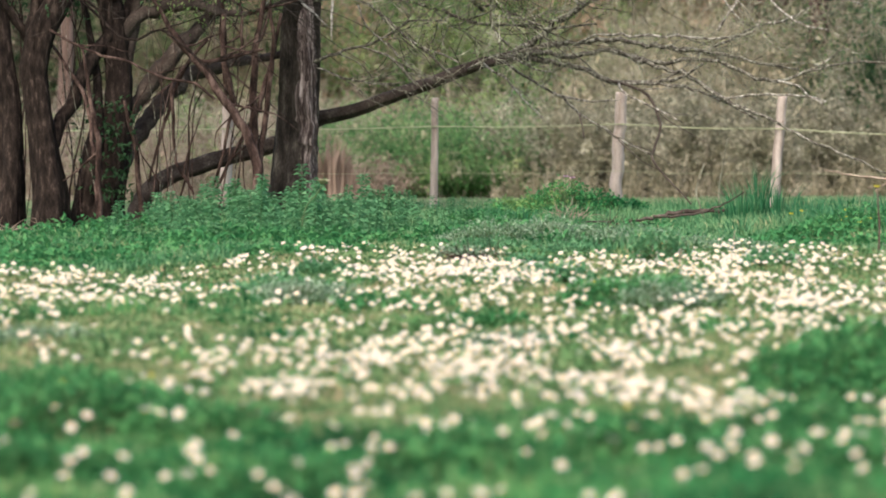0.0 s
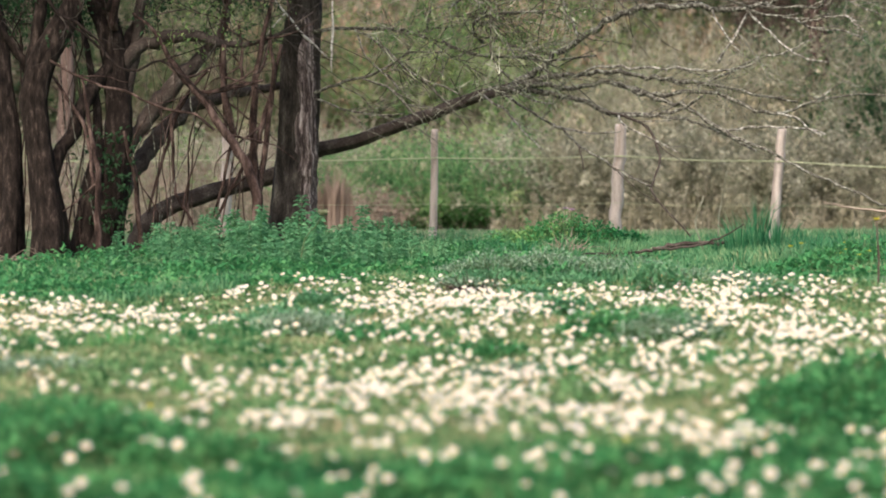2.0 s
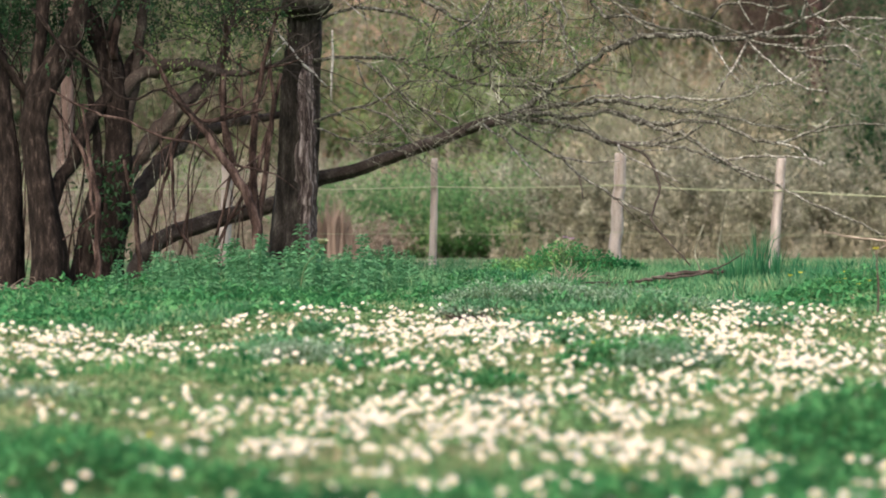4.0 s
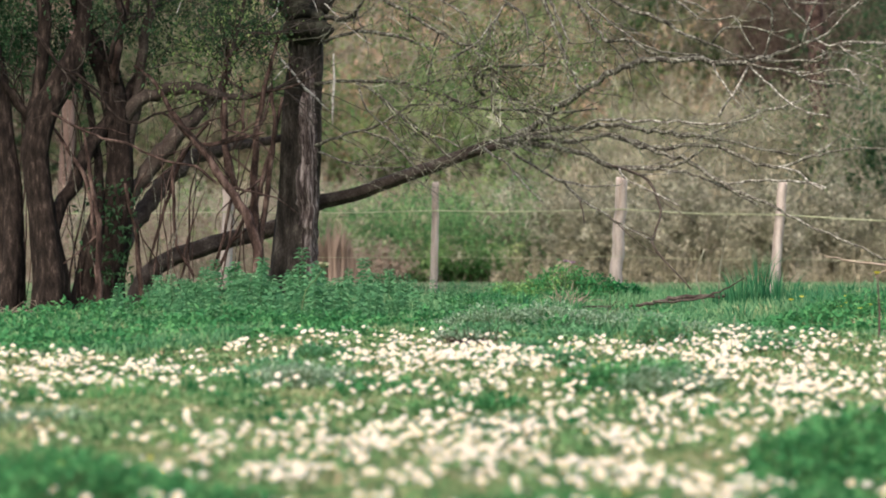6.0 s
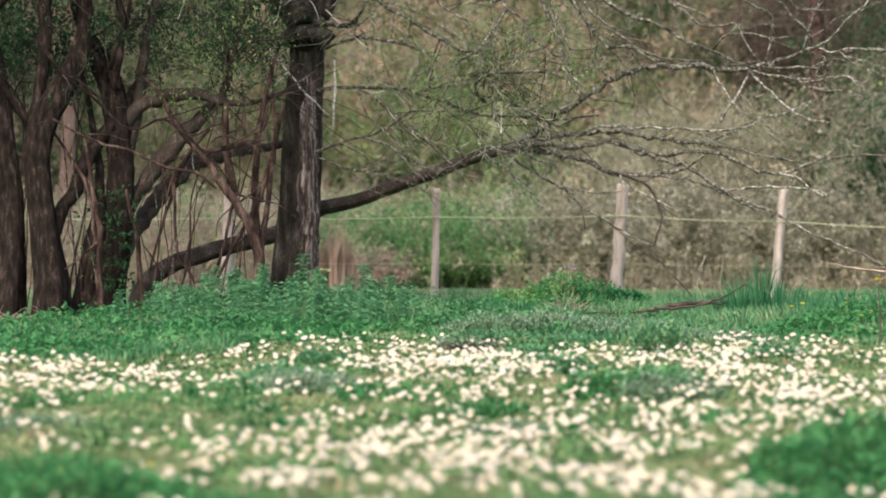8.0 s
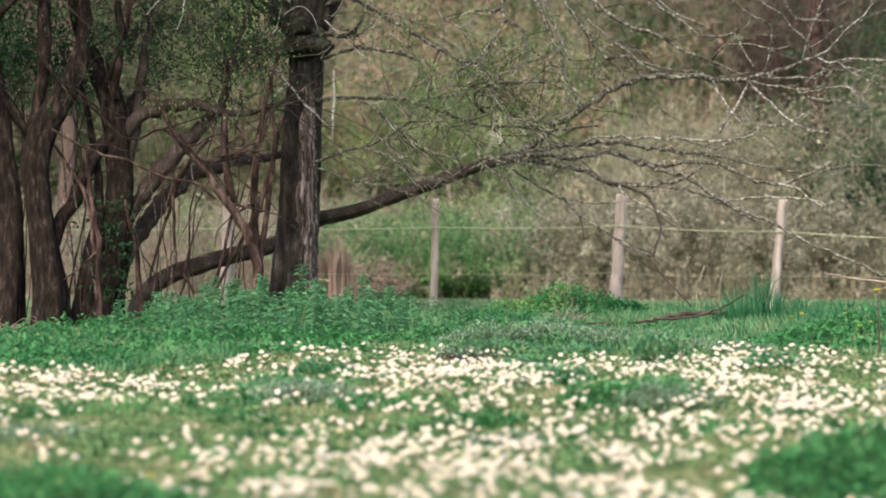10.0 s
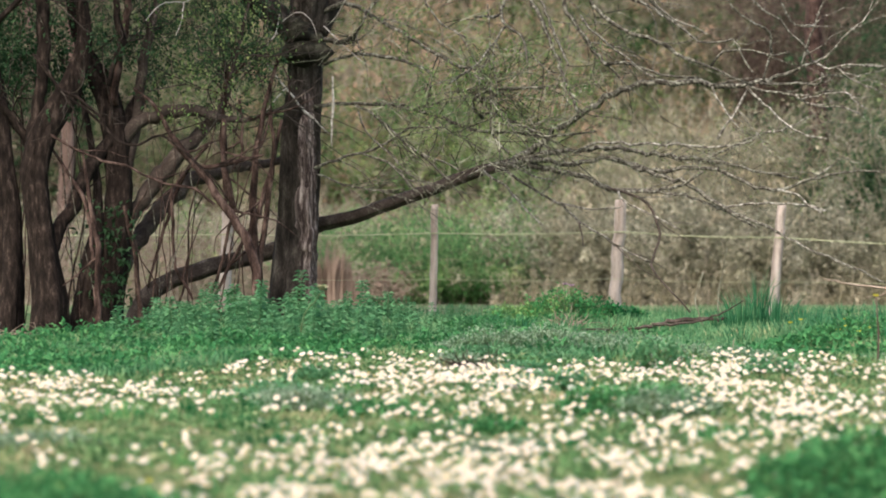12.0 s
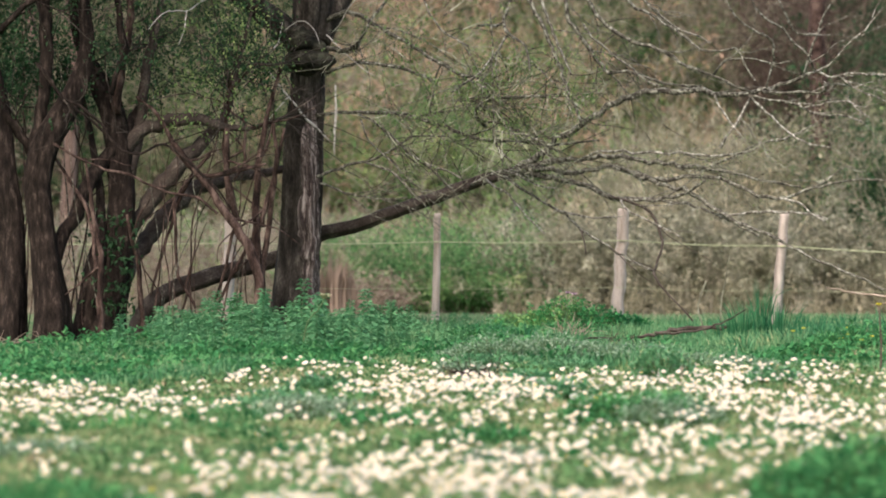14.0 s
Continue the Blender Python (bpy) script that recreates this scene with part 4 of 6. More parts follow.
limb(hawthorn, "branch", [(-4.75, 36.1, 3.25, 0.036), (-4.62, 36, 3.4, 0.033), (-4.44, 35.9, 3.54, 0.029), (-4.17, 35.8, 3.72, 0.022)])
limb(elder_tree, "trunk", [(-3.72, 36.4, -0.15, 0.306), (-3.68, 36.43, 0.15, 0.251), (-3.58, 36.47, 0.58, 0.184), (-3.51, 36.5, 0.94, 0.153), (-3.48, 36.53, 1.31, 0.135), (-3.51, 36.57, 1.74, 0.129), (-3.56, 36.6, 2.17, 0.123), (-3.62, 36.63, 2.48, 0.123), (-3.72, 36.67, 2.7, 0.117), (-3.83, 36.7, 2.91, 0.08), (-3.97, 36.73, 3.29, 0.062), (-4.1, 36.77, 3.91, 0.043), (-4.23, 36.8, 4.9, 0.025)])
limb(elder_tree, "trunk", [(-3.86, 36.3, -0.1, 0.158), (-3.81, 36.35, 0.34, 0.134), (-3.74, 36.4, 0.76, 0.116), (-3.7, 36.45, 1.13, 0.061), (-3.73, 36.5, 1.62, 0.043), (-3.83, 36.55, 2.17, 0.031), (-3.96, 36.6, 2.73, 0.022)])
limb(elder_tree, "limb", [(-3.49, 36.5, 0.58, 0.092), (-3.37, 36.84, 0.85, 0.093), (-3.18, 37.19, 1.16, 0.097), (-2.97, 37.53, 1.43, 0.091), (-2.76, 37.87, 1.61, 0.083), (-2.46, 38.21, 1.71, 0.067), (-2.16, 38.56, 1.78, 0.055), (-1.72, 38.9, 1.85, 0.039)])
limb(elder_tree, "limb", [(-3.44, 36.6, 1, 0.074), (-3.26, 36.69, 1.34, 0.086), (-3.05, 36.78, 1.65, 0.099), (-2.78, 36.87, 1.94, 0.084), (-2.56, 36.96, 2.18, 0.068), (-2.4, 37.04, 2.4, 0.05), (-2.33, 37.13, 2.65, 0.034), (-2.24, 37.22, 3.06, 0.022), (-2.12, 37.31, 3.57, 0.016), (-2.03, 37.4, 4.08, 0.006)])
limb(elder_tree, "limb", [(-3.52, 36.6, 1.8, 0.074), (-3.38, 36.63, 2.11, 0.08), (-3.2, 36.67, 2.25, 0.074), (-2.92, 36.7, 2.34, 0.074), (-2.68, 36.73, 2.34, 0.068), (-2.37, 36.77, 2.27, 0.046), (-2.13, 36.8, 2.25, 0.031), (-1.85, 36.83, 2.33, 0.022), (-1.57, 36.87, 2.49, 0.012), (-1.39, 36.9, 2.61, 0.006)])
limb(elder_tree, "limb", [(-3.48, 36.6, 1.68, 0.08), (-3.35, 36.67, 1.99, 0.068), (-3.29, 36.73, 2.42, 0.062), (-3.23, 36.8, 2.98, 0.056), (-3.14, 36.87, 3.36, 0.043), (-3.06, 36.93, 3.92, 0.031), (-3.01, 37, 4.79, 0.019)])
limb(elder_tree, "branch", [(-3.55, 36.5, 2.42, 0.055), (-3.48, 36.45, 2.9, 0.05), (-3.4, 36.4, 3.27, 0.044), (-3.37, 36.35, 3.75, 0.038), (-3.38, 36.3, 4.6, 0.022)])
limb(elder_tree, "branch", [(-3.34, 36.6, 2.6, 0.017), (-3.12, 36.56, 2.42, 0.022), (-2.97, 36.51, 2.17, 0.028), (-2.75, 36.47, 1.86, 0.039), (-2.53, 36.42, 1.59, 0.044), (-2.32, 36.38, 1.28, 0.049), (-2.13, 36.33, 0.98, 0.055), (-2, 36.29, 0.7, 0.055), (-1.96, 36.24, 0.22, 0.06), (-1.94, 36.2, -0.09, 0.066)])
limb(elder_tree, "branch", [(-2.35, 36.9, 1.31, 0.022), (-2.37, 36.88, 1.68, 0.025), (-2.39, 36.85, 2.05, 0.028), (-2.36, 36.82, 2.43, 0.022), (-2.31, 36.8, 2.86, 0.017)])
limb(elder_tree, "branch", [(-1.98, 36.7, 0.2, 0.055), (-2.02, 36.68, 0.76, 0.05), (-2.04, 36.67, 1.19, 0.044), (-2.02, 36.65, 1.62, 0.039), (-1.98, 36.63, 2.05, 0.033), (-1.87, 36.62, 2.54, 0.025), (-1.75, 36.6, 2.97, 0.017)])
limb(elder_tree, "branch", [(-2.01, 36.8, 0.45, 0.044), (-1.93, 36.75, 1, 0.033), (-1.87, 36.7, 1.44, 0.031), (-1.81, 36.65, 1.87, 0.025), (-1.84, 36.6, 2.3, 0.019)])
limb(elder_tree, "branch", [(-2.97, 36.6, 2.06, 0.022), (-2.6, 36.5, 1.74, 0.025), (-2.16, 36.4, 1.8, 0.022), (-1.91, 36.3, 1.86, 0.014)])
limb(elder_tree, "branch", [(-3.22, 36.3, -0.03, 0.027), (-3.25, 36.22, 0.34, 0.03), (-3.27, 36.15, 0.77, 0.027), (-3.34, 36.08, 1.07, 0.022), (-3.37, 36, 1.31, 0.016)])
limb(elder_tree, "branch", [(-2.93, 36.6, 1.5, 0.022), (-2.9, 36.55, 1.01, 0.019), (-2.87, 36.5, 0.64, 0.017), (-2.72, 36.45, 0.39, 0.017), (-2.68, 36.4, 0.3, 0.011)])
limb(elder_tree, "branch", [(-2.48, 36.7, 0.39, 0.014), (-2.36, 36.63, 0.76, 0.017), (-2.28, 36.57, 1.13, 0.017), (-2.21, 36.5, 1.19, 0.011)])
limb(elder_tree, "branch", [(-2.47, 36.9, 0.32, 0.017), (-2.25, 36.83, 0.76, 0.019), (-2.06, 36.77, 1.07, 0.019), (-1.97, 36.7, 1.22, 0.011)])
limb(elder_tree, "branch", [(-3.82, 35.9, 1.91, 0.014), (-3.76, 35.86, 1.55, 0.022), (-3.71, 35.82, 1.19, 0.027), (-3.64, 35.78, 0.89, 0.032), (-3.65, 35.74, 0.41, 0.038), (-3.62, 35.7, -0.01, 0.038)])
limb(elder_tree, "branch", [(-4.22, 36.2, 1.98, 0.014), (-3.97, 36.12, 1.62, 0.019), (-3.81, 36.05, 1.37, 0.025), (-3.74, 35.98, 1.07, 0.022), (-3.71, 35.9, 0.71, 0.022)])
limb(hawthorn, "branch", [(-4.30, 35.70, 2.92, 0.014), (-4.15, 35.68, 2.73, 0.017), (-4.03, 35.67, 2.54, 0.019), (-3.85, 35.65, 2.46, 0.017), (-3.70, 35.63, 2.34, 0.014), (-3.58, 35.62, 2.22, 0.014), (-3.55, 35.60, 2.08, 0.011)])
limb(elder_tree, "branch", [(-4.14, 35.70, 2.07, 0.014), (-3.94, 35.69, 1.95, 0.014), (-3.76, 35.68, 1.86, 0.014), (-3.58, 35.67, 1.79, 0.015), (-3.34, 35.66, 1.74, 0.014), (-3.16, 35.64, 1.65, 0.014), (-2.95, 35.63, 1.56, 0.014), (-2.77, 35.62, 1.52, 0.014), (-2.59, 35.61, 1.49, 0.015), (-2.38, 35.60, 1.32, 0.016)])
limb(hawthorn, "branch", [(-3.52, 36.30, 3.73, 0.034), (-3.48, 36.30, 3.37, 0.039), (-3.43, 36.30, 3.09, 0.039), (-3.51, 36.30, 2.88, 0.028), (-3.59, 36.30, 2.60, 0.028)])
limb(elder_tree, "branch", [(-2.20, 36.80, 2.47, 0.017), (-2.16, 36.80, 2.22, 0.017), (-2.17, 36.80, 2.02, 0.020), (-2.18, 36.80, 1.85, 0.017), (-2.28, 36.80, 1.69, 0.014)])
limb(elder_tree, "branch", [(-1.84, 36.80, 2.41, 0.017), (-1.87, 36.80, 2.25, 0.017), (-1.94, 36.80, 2.02, 0.017), (-2.05, 36.80, 1.81, 0.020)])
limb(elder_tree, "branch", [(-1.73, 36.70, 2.25, 0.017), (-1.81, 36.70, 1.85, 0.023), (-1.87, 36.70, 1.60, 0.026), (-1.96, 36.70, 1.37, 0.028), (-1.98, 36.70, 1.17, 0.028)])
limb(elder_tree, "branch", [(-2.35, 36.70, 2.25, 0.028), (-2.36, 36.70, 1.79, 0.034), (-2.31, 36.70, 1.51, 0.040), (-2.24, 36.70, 1.26, 0.034)])
limb(elder_tree, "branch", [(-2.55, 36.90, 1.98, 0.017), (-2.72, 36.90, 1.79, 0.023), (-2.88, 36.90, 1.51, 0.023), (-2.99, 36.90, 1.17, 0.020), (-3.09, 36.90, 0.86, 0.017), (-3.21, 36.90, 0.43, 0.014)])


def burl(x, y, z, sx, sy, sz, seed):
    """A lumpy swelling on the old trunk."""
    bm = bmesh.new()
    bmesh.ops.create_icosphere(bm, subdivisions=4, radius=1.0)
    for v in bm.verts:
        k = 1 + 0.26 * noise.noise(v.co * 1.5 + Vector((seed, 0, 0))) + 0.06 * noise.noise(v.co * 4.5 + Vector((0, seed, 0)))
        v.co = Vector((x + sx * k * v.co.x, y + sy * k * v.co.y, z + sz * k * v.co.z))
    for f in bm.faces:
        f.smooth = True
    part("burl", bm, BURL_BARK, next(o for o in old_tree.children if o.name.startswith("trunk")))


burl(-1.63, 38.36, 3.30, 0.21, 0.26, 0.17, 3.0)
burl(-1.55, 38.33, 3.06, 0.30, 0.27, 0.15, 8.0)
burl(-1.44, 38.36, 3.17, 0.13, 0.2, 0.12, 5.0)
boughs(old_tree, 60, 1.2, 0.011, (0.5, -0.1, -0.25), 51, ("branch",))
boughs(old_tree, 34, 1.3, 0.011, (0.9, -0.1, -0.35), 55, ("branch",), 2.6)
boughs(leaning_tree, 44, 0.9, 0.009, (0.45, -0.1, 0.05), 52)
boughs(elder_tree, 26, 1.1, 0.014, (0.15, -0.1, 0.5), 53)
boughs(hawthorn, 16, 1.0, 0.013, (0.2, -0.1, 0.4), 54)
tips = sprout(old_tree, 240, 1.0, 0.0068, TWIG, 0.12, low=1.75, clear=(2.2, 2.4), kids=2, seed=3)
more = sprout(old_tree, 150, 1.0, 0.0064, DARK_TWIG, 0.12, low=1.75, clear=(2.2, 2.4), kids=2, seed=33)
spurs(old_tree, 900, 0.06, TWIG, 31)
tips = np.concatenate([tips, more])
tips = tips[(tips[:, 0] > -0.95) & (tips[:, 0] < 1.9) & (tips[:, 2] > 1.95 + 0.25 * tips[:, 0])]
pick = np.random.default_rng(35).integers(0, len(tips), 90)
clumps = np.repeat(tips[pick], 45, 0)
foliage(old_tree, clumps + np.random.default_rng(36).normal(0, 0.11, clumps.shape), 2300, 0.045, BUD, 15)
foliage(old_tree, tips, 900, 0.036, BUD, 16)
tips = sprout(leaning_tree, 220, 0.6, 0.0052, TWIG, 0.0, low=1.6, clear=(2.3, 2.25), kids=2, seed=4)
spurs(leaning_tree, 1500, 0.05, PALE_LICHEN, 32)
foliage(leaning_tree, tips, 700, 0.03, BUD, 14)
for owner, n, seed in ((hawthorn, 70, 6), (elder_tree, 150, 7)):
    tips = sprout(owner, n, 1.5, 0.008, DARK_TWIG, 0.0, ("limb", "branch"), 2.3, 2, seed, skip=0.2)
    back = tips + np.array([0, 1.1, 0]) * np.random.default_rng(seed + 60).uniform(0.2, 1.4, (len(tips), 1))
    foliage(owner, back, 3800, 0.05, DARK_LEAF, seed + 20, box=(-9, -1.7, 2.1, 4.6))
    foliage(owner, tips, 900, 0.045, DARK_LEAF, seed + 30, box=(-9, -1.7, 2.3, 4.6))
    # Crown leaves out of view, added mainly to shade the trunks below.
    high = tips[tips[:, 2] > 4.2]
    foliage(owner, high + np.random.default_rng(seed).normal(0, 0.9, high.shape) * np.array([1, 1.3, 0.8]), 6000, 0.11, DARK_LEAF, seed + 40, "shade_crown", box=(-12, 2, 4.25, 12))


def shrub_crown():
    """Leaf sprays high on the outermost tree, behind and above its stems; the highest are unseen, added to shade the
    trunks.
    """
    q = np.random.default_rng(81)
    spots = np.stack([q.uniform(-5.6, -4.1, 70), q.uniform(36.3, 38.6, 70), q.uniform(2.6, 4.4, 70)], 1)
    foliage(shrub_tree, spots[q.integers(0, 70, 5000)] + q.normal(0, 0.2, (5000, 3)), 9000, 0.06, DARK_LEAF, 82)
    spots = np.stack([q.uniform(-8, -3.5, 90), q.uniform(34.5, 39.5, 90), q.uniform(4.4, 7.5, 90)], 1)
    foliage(shrub_tree, spots[q.integers(0, 90, 5000)] + q.normal(0, 0.3, (5000, 3)), 6000, 0.11, DARK_LEAF, 83, "shade_crown")


shrub_crown()


def suckers():
    """Thin upright shoots growing from the foot of the crooked shrub."""
    q = np.random.default_rng(91)
    for _ in range(36):
        x, y = q.uniform(-4.9, -1.95), q.uniform(35.9, 37.6)
        h, r, lean = q.uniform(1.4, 3.9), q.uniform(0.005, 0.015), q.normal(0, 0.14)
        bend = q.normal(0, 0.05, 6)
        pts = [(x + lean * h * k / 5 + bend[k] * (k > 0), y + 0.1 * bend[5 - k], on(x, y, -0.05 + h * k / 5), r * (1 - 0.15 * k)) for k in range(6)]
        part("shoot", tube_mesh("shoot", pts, RED_BARK if q.random() < 0.6 else GREY_BARK, 5, 0.15, 0.04, 0.4), None, elder_tree)
    tips = []
    for _ in range(60):
        x, z = q.uniform(-5.0, -1.9), q.uniform(2.4, 4.2)
        tips.append((x, q.uniform(36.3, 38.2), z))
    cloud = np.array(tips)[q.integers(0, 60, 2600)] + q.normal(0, 0.13, (2600, 3))
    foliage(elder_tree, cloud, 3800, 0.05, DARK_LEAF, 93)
    spots = np.stack([q.uniform(-3.4, -1.6, 46), q.uniform(36.0, 37.4, 46), q.uniform(2.2, 3.7, 46)], 1)
    foliage(elder_tree, spots[q.integers(0, 46, 1800)] + q.normal(0, 0.12, (1800, 3)), 1300, 0.048, BUD, 94)


def on(x, y, dz=0.0):
    return float(ground_z(x, y)) + dz


suckers()


def ivy():
    """Climbing leaves on the crooked trunk."""
    q = np.random.default_rng(95)
    n = 260
    cloud = np.stack([-3.52 + q.normal(0, 0.13, n), 36.05 + q.normal(0, 0.08, n), q.uniform(0.25, 1.35, n)], 1)
    foliage(elder_tree, cloud, 260, 0.075, DARK_LEAF, 96, "ivy")


ivy()


# ---- hedge, scrub and wood beyond the fence ----
def bush(name, x, y, w, h, leaf, n_leaf, n_stem, size, label, seed, stem=FAR_TWIG, deep=None, low=0.0, heart=0):
    """A shrub: many crooked stems fanning from a broad foot, with small leaves in clumps along them."""
    r = np.random.default_rng(seed)
    x, y, w, h, size = (AWAY * v for v in (x, y, w, h, size))
    z = float(ground_z(x, y))
    ob = thing(name, (x, y, z), label, "bush", "hedge bushes beyond the fence")
    deep = deep or 0.6 * w
    p = np.stack([x + r.uniform(-0.5, 0.5, n_stem) * w * 0.8, y + r.uniform(-0.5, 0.5, n_stem) * deep, np.zeros(n_stem)], 1)
    p[:, 2] = ground_z(p[:, 0], p[:, 1]) - 0.03
    out = np.stack([(p[:, 0] - x) / w, (p[:, 1] - y) / deep, np.zeros(n_stem)], 1)
    way = unit(np.array([0, 0, 1.0]) + 0.9 * out + r.normal(0, 0.22, (n_stem, 3)))
    tall = h * r.uniform(0.45, 1.05, n_stem)
    soup, spots = Soup(), []
    for seg in range(5):
        nw = unit(way + r.normal(0, 0.2, way.shape))
        q = p + nw * tall[:, None] / 5
        add_sticks(soup, p, q, 0.019 * (1 - 0.17 * seg), 0.019 * (1 - 0.17 * (seg + 1)))
        if seg:
            for _ in range(3):
                sw = unit(nw + r.normal(0, 0.9, nw.shape))
                e = q + sw * tall[:, None] * r.uniform(0.05, 0.2, (n_stem, 1))
                add_sticks(soup, q, e, 0.0095, 0.005)
                spots += [e, 0.5 * (q + e)]
        p, way = q, nw
        spots.append(q)
    tagged(part("stemwork", soup.mesh("stemwork", stem), None, ob), kind="stuff")
    spots = np.concatenate(spots)
    spots = spots[spots[:, 2] > z + low * h]
    leaves = Soup()
    b = spots[r.integers(0, len(spots), n_leaf)] + r.normal(0, 0.08, (n_leaf, 3))
    way = r.normal(0, 1, (n_leaf, 3))
    add_leaves(leaves, b, way, size * r.uniform(0.6, 1.4, n_leaf), size * 0.6 * r.uniform(0.7, 1.3, n_leaf))
    tagged(part("foliage", leaves.mesh("foliage", leaf), None, ob), kind="stuff")
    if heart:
        # Darker inner leaves: the shade in the gaps is put into their colour.
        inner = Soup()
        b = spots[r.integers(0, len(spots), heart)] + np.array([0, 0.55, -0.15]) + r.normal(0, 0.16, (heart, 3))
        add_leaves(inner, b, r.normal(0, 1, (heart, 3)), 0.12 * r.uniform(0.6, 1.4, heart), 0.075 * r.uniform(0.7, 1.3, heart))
        tagged(part("inner_foliage", inner.mesh("inner_foliage", SHADED_HEART), None, ob), kind="stuff")
    return ob


OLIVE_LABEL = "greyish olive hedge bush with pale small leaves"
GREEN_LABEL = "fresh green leafy bush behind the fence"
RUST_LABEL = "dry reddish brown scrub behind the fence"
for i, (x, y, w, h) in enumerate(((1.6, 46.4, 2.0, 1.3), (2.9, 46.0, 2.2, 1.4), (4.2, 45.6, 2.2, 1.5), (5.3, 45.6, 1.8, 1.4), (7.0, 45.8, 2.4, 1.9), (3.4, 48.6, 2.6, 1.6), (5.0, 48.8, 2.6, 1.7))):
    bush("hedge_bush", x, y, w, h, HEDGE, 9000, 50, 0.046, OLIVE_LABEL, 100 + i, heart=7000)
for i, (x, y, w, h) in enumerate(((0.75, 49.5, 1.6, 1.5), (-0.2, 51.5, 1.6, 1.3), (1.9, 51.5, 2.6, 2.6), (-4.6, 49.0, 2.6, 1.4), (6.6, 48.6, 1.8, 2.7), (8.0, 48.6, 1.8, 3.0), (0.42, 45.6, 1.2, 0.55))):
    bush("green_bush", x, y, w, h, LEAF, 3600, 50, 0.06, GREEN_LABEL, 120 + i)
for i, (x, y, w, h) in enumerate(((-0.95, 45.0, 0.7, 0.6), (-2.6, 47.0, 2.2, 1.5), (-4.4, 46.2, 2.2, 1.3), (-6.3, 47.0, 2.4, 1.6))):
    bush("dry_scrub", x, y, w, h, RUST, 2200, 70, 0.05, RUST_LABEL, 140 + i)


def bracken_clump(x, y, w, h, n):
    """Upright withered stalks behind the fence."""
    q = np.random.default_rng(17)
    x, y, w, h = (AWAY * v for v in (x, y, w, h))
    ob = thing("bracken_clump", (x, y, on(x, y)), "clump of upright withered brown bracken stalks", "bracken")
    px, py = x + w * q.normal(0, 0.3, n), y + 0.15 * q.normal(0, 1, n)
    base = np.stack([px, py, ground_z(px, py) - 0.02], 1)
    soup = Soup()
    add_blades(soup, base, q.normal(0, 0.1, (n, 2)), h * q.uniform(0.55, 1.05, n) * np.exp(-((px - x + 0.2) / (0.8 * w)) ** 2), 0.055)
    tagged(part("stalkwork", soup.mesh("stalkwork", RUST), None, ob), kind="stuff")


bracken_clump(-1.30, 43.6, 0.5, 0.95, 260)


def scrub(name, label, leaf, n, n_leaf, size, slope, near, tall, seed, stem=FAR_TWIG, upright=0.0):
    """A stretch of scrub on the bank: slope is the span of x / y, near the span of y."""
    q = np.random.default_rng(seed)
    k = FAR if near[0] >= 54 else AWAY
    y = k * q.uniform(near[0], near[1], n)
    x = y * q.uniform(slope[0], slope[1], n)
    size = k * size
    ob = thing(name, (float(x.mean()), float(y.mean()), float(ground_z(x.mean(), y.mean()))), label, "scrub", kind="stuff")
    p = np.stack([x, y, ground_z(x, y) - 0.05], 1)
    tall = k * q.uniform(tall[0], tall[1], n)
    soup, spots = Soup(), []
    for _ in range(3):
        a, way = p.copy(), unit(np.array([0, 0, 1.0]) + q.normal(0, 0.26, (n, 3)))
        for seg in range(4):
            way = unit(way + q.normal(0, 0.18, way.shape))
            b = a + way * tall[:, None] / 4
            add_sticks(soup, a, b, k * 0.016 * (1 - 0.2 * seg), k * 0.016 * (1 - 0.2 * (seg + 1)))
            e = b + unit(way + q.normal(0, 0.8, way.shape)) * tall[:, None] * 0.2
            add_sticks(soup, b, e, k * 0.008, k * 0.004)
            spots += [b, e, 0.5 * (b + e)]
            a = b
    tagged(part("stemwork", soup.mesh("stemwork", stem), None, ob), kind="stuff")
    spots = np.concatenate(spots)
    spots = spots[q.random(len(spots)) < 0.35]
    leaves = Soup()
    c = spots[q.integers(0, len(spots), n_leaf)] + k * q.normal(0, 0.12, (n_leaf, 3))
    add_leaves(leaves, c, q.normal(0, 1, (n_leaf, 3)) + np.array([0, 0, 2.2 * upright]), (1 + upright) * size * q.uniform(0.6, 1.4, n_leaf), (0.65 - 0.35 * upright) * size * q.uniform(0.7, 1.3, n_leaf))
    tagged(part("foliage", leaves.mesh("foliage", leaf), None, ob), kind="stuff")


scrub("pale_scrub", "pale khaki scrub with dry stems on the bank", OLIVE, 230, 44000, 0.058, (0.052, 0.112), (49.5, 53.9), (1.2, 2.5), 301, upright=1.0)
scrub("green_scrub", "fresh green undergrowth behind the fence", LEAF, 100, 24000, 0.06, (-0.036, 0.028), (54.0, 57.0), (0.9, 1.7), 302)
scrub("olive_scrub", "olive green bushes high on the bank", WOOD_LEAF, 120, 20000, 0.078, (0.03, 0.09), (58.0, 63.0), (1.4, 2.6), 303)
scrub("olive_scrub", "olive green bushes beside the pale scrub", WOOD_LEAF, 120, 31000, 0.072, (0.112, 0.17), (49.5, 53.9), (1.8, 3.2), 304)
scrub("green_scrub", "thin spring green undergrowth high on the bank", LEAF, 90, 17000, 0.06, (-0.035, 0.055), (54.5, 61.0), (1.0, 2.6), 313)
scrub("pale_scrub", "pale khaki scrub with dry stems on the bank", OLIVE, 80, 16000, 0.05, (0.108, 0.16), (49.5, 52.5), (0.9, 2.0), 311, upright=1.0)
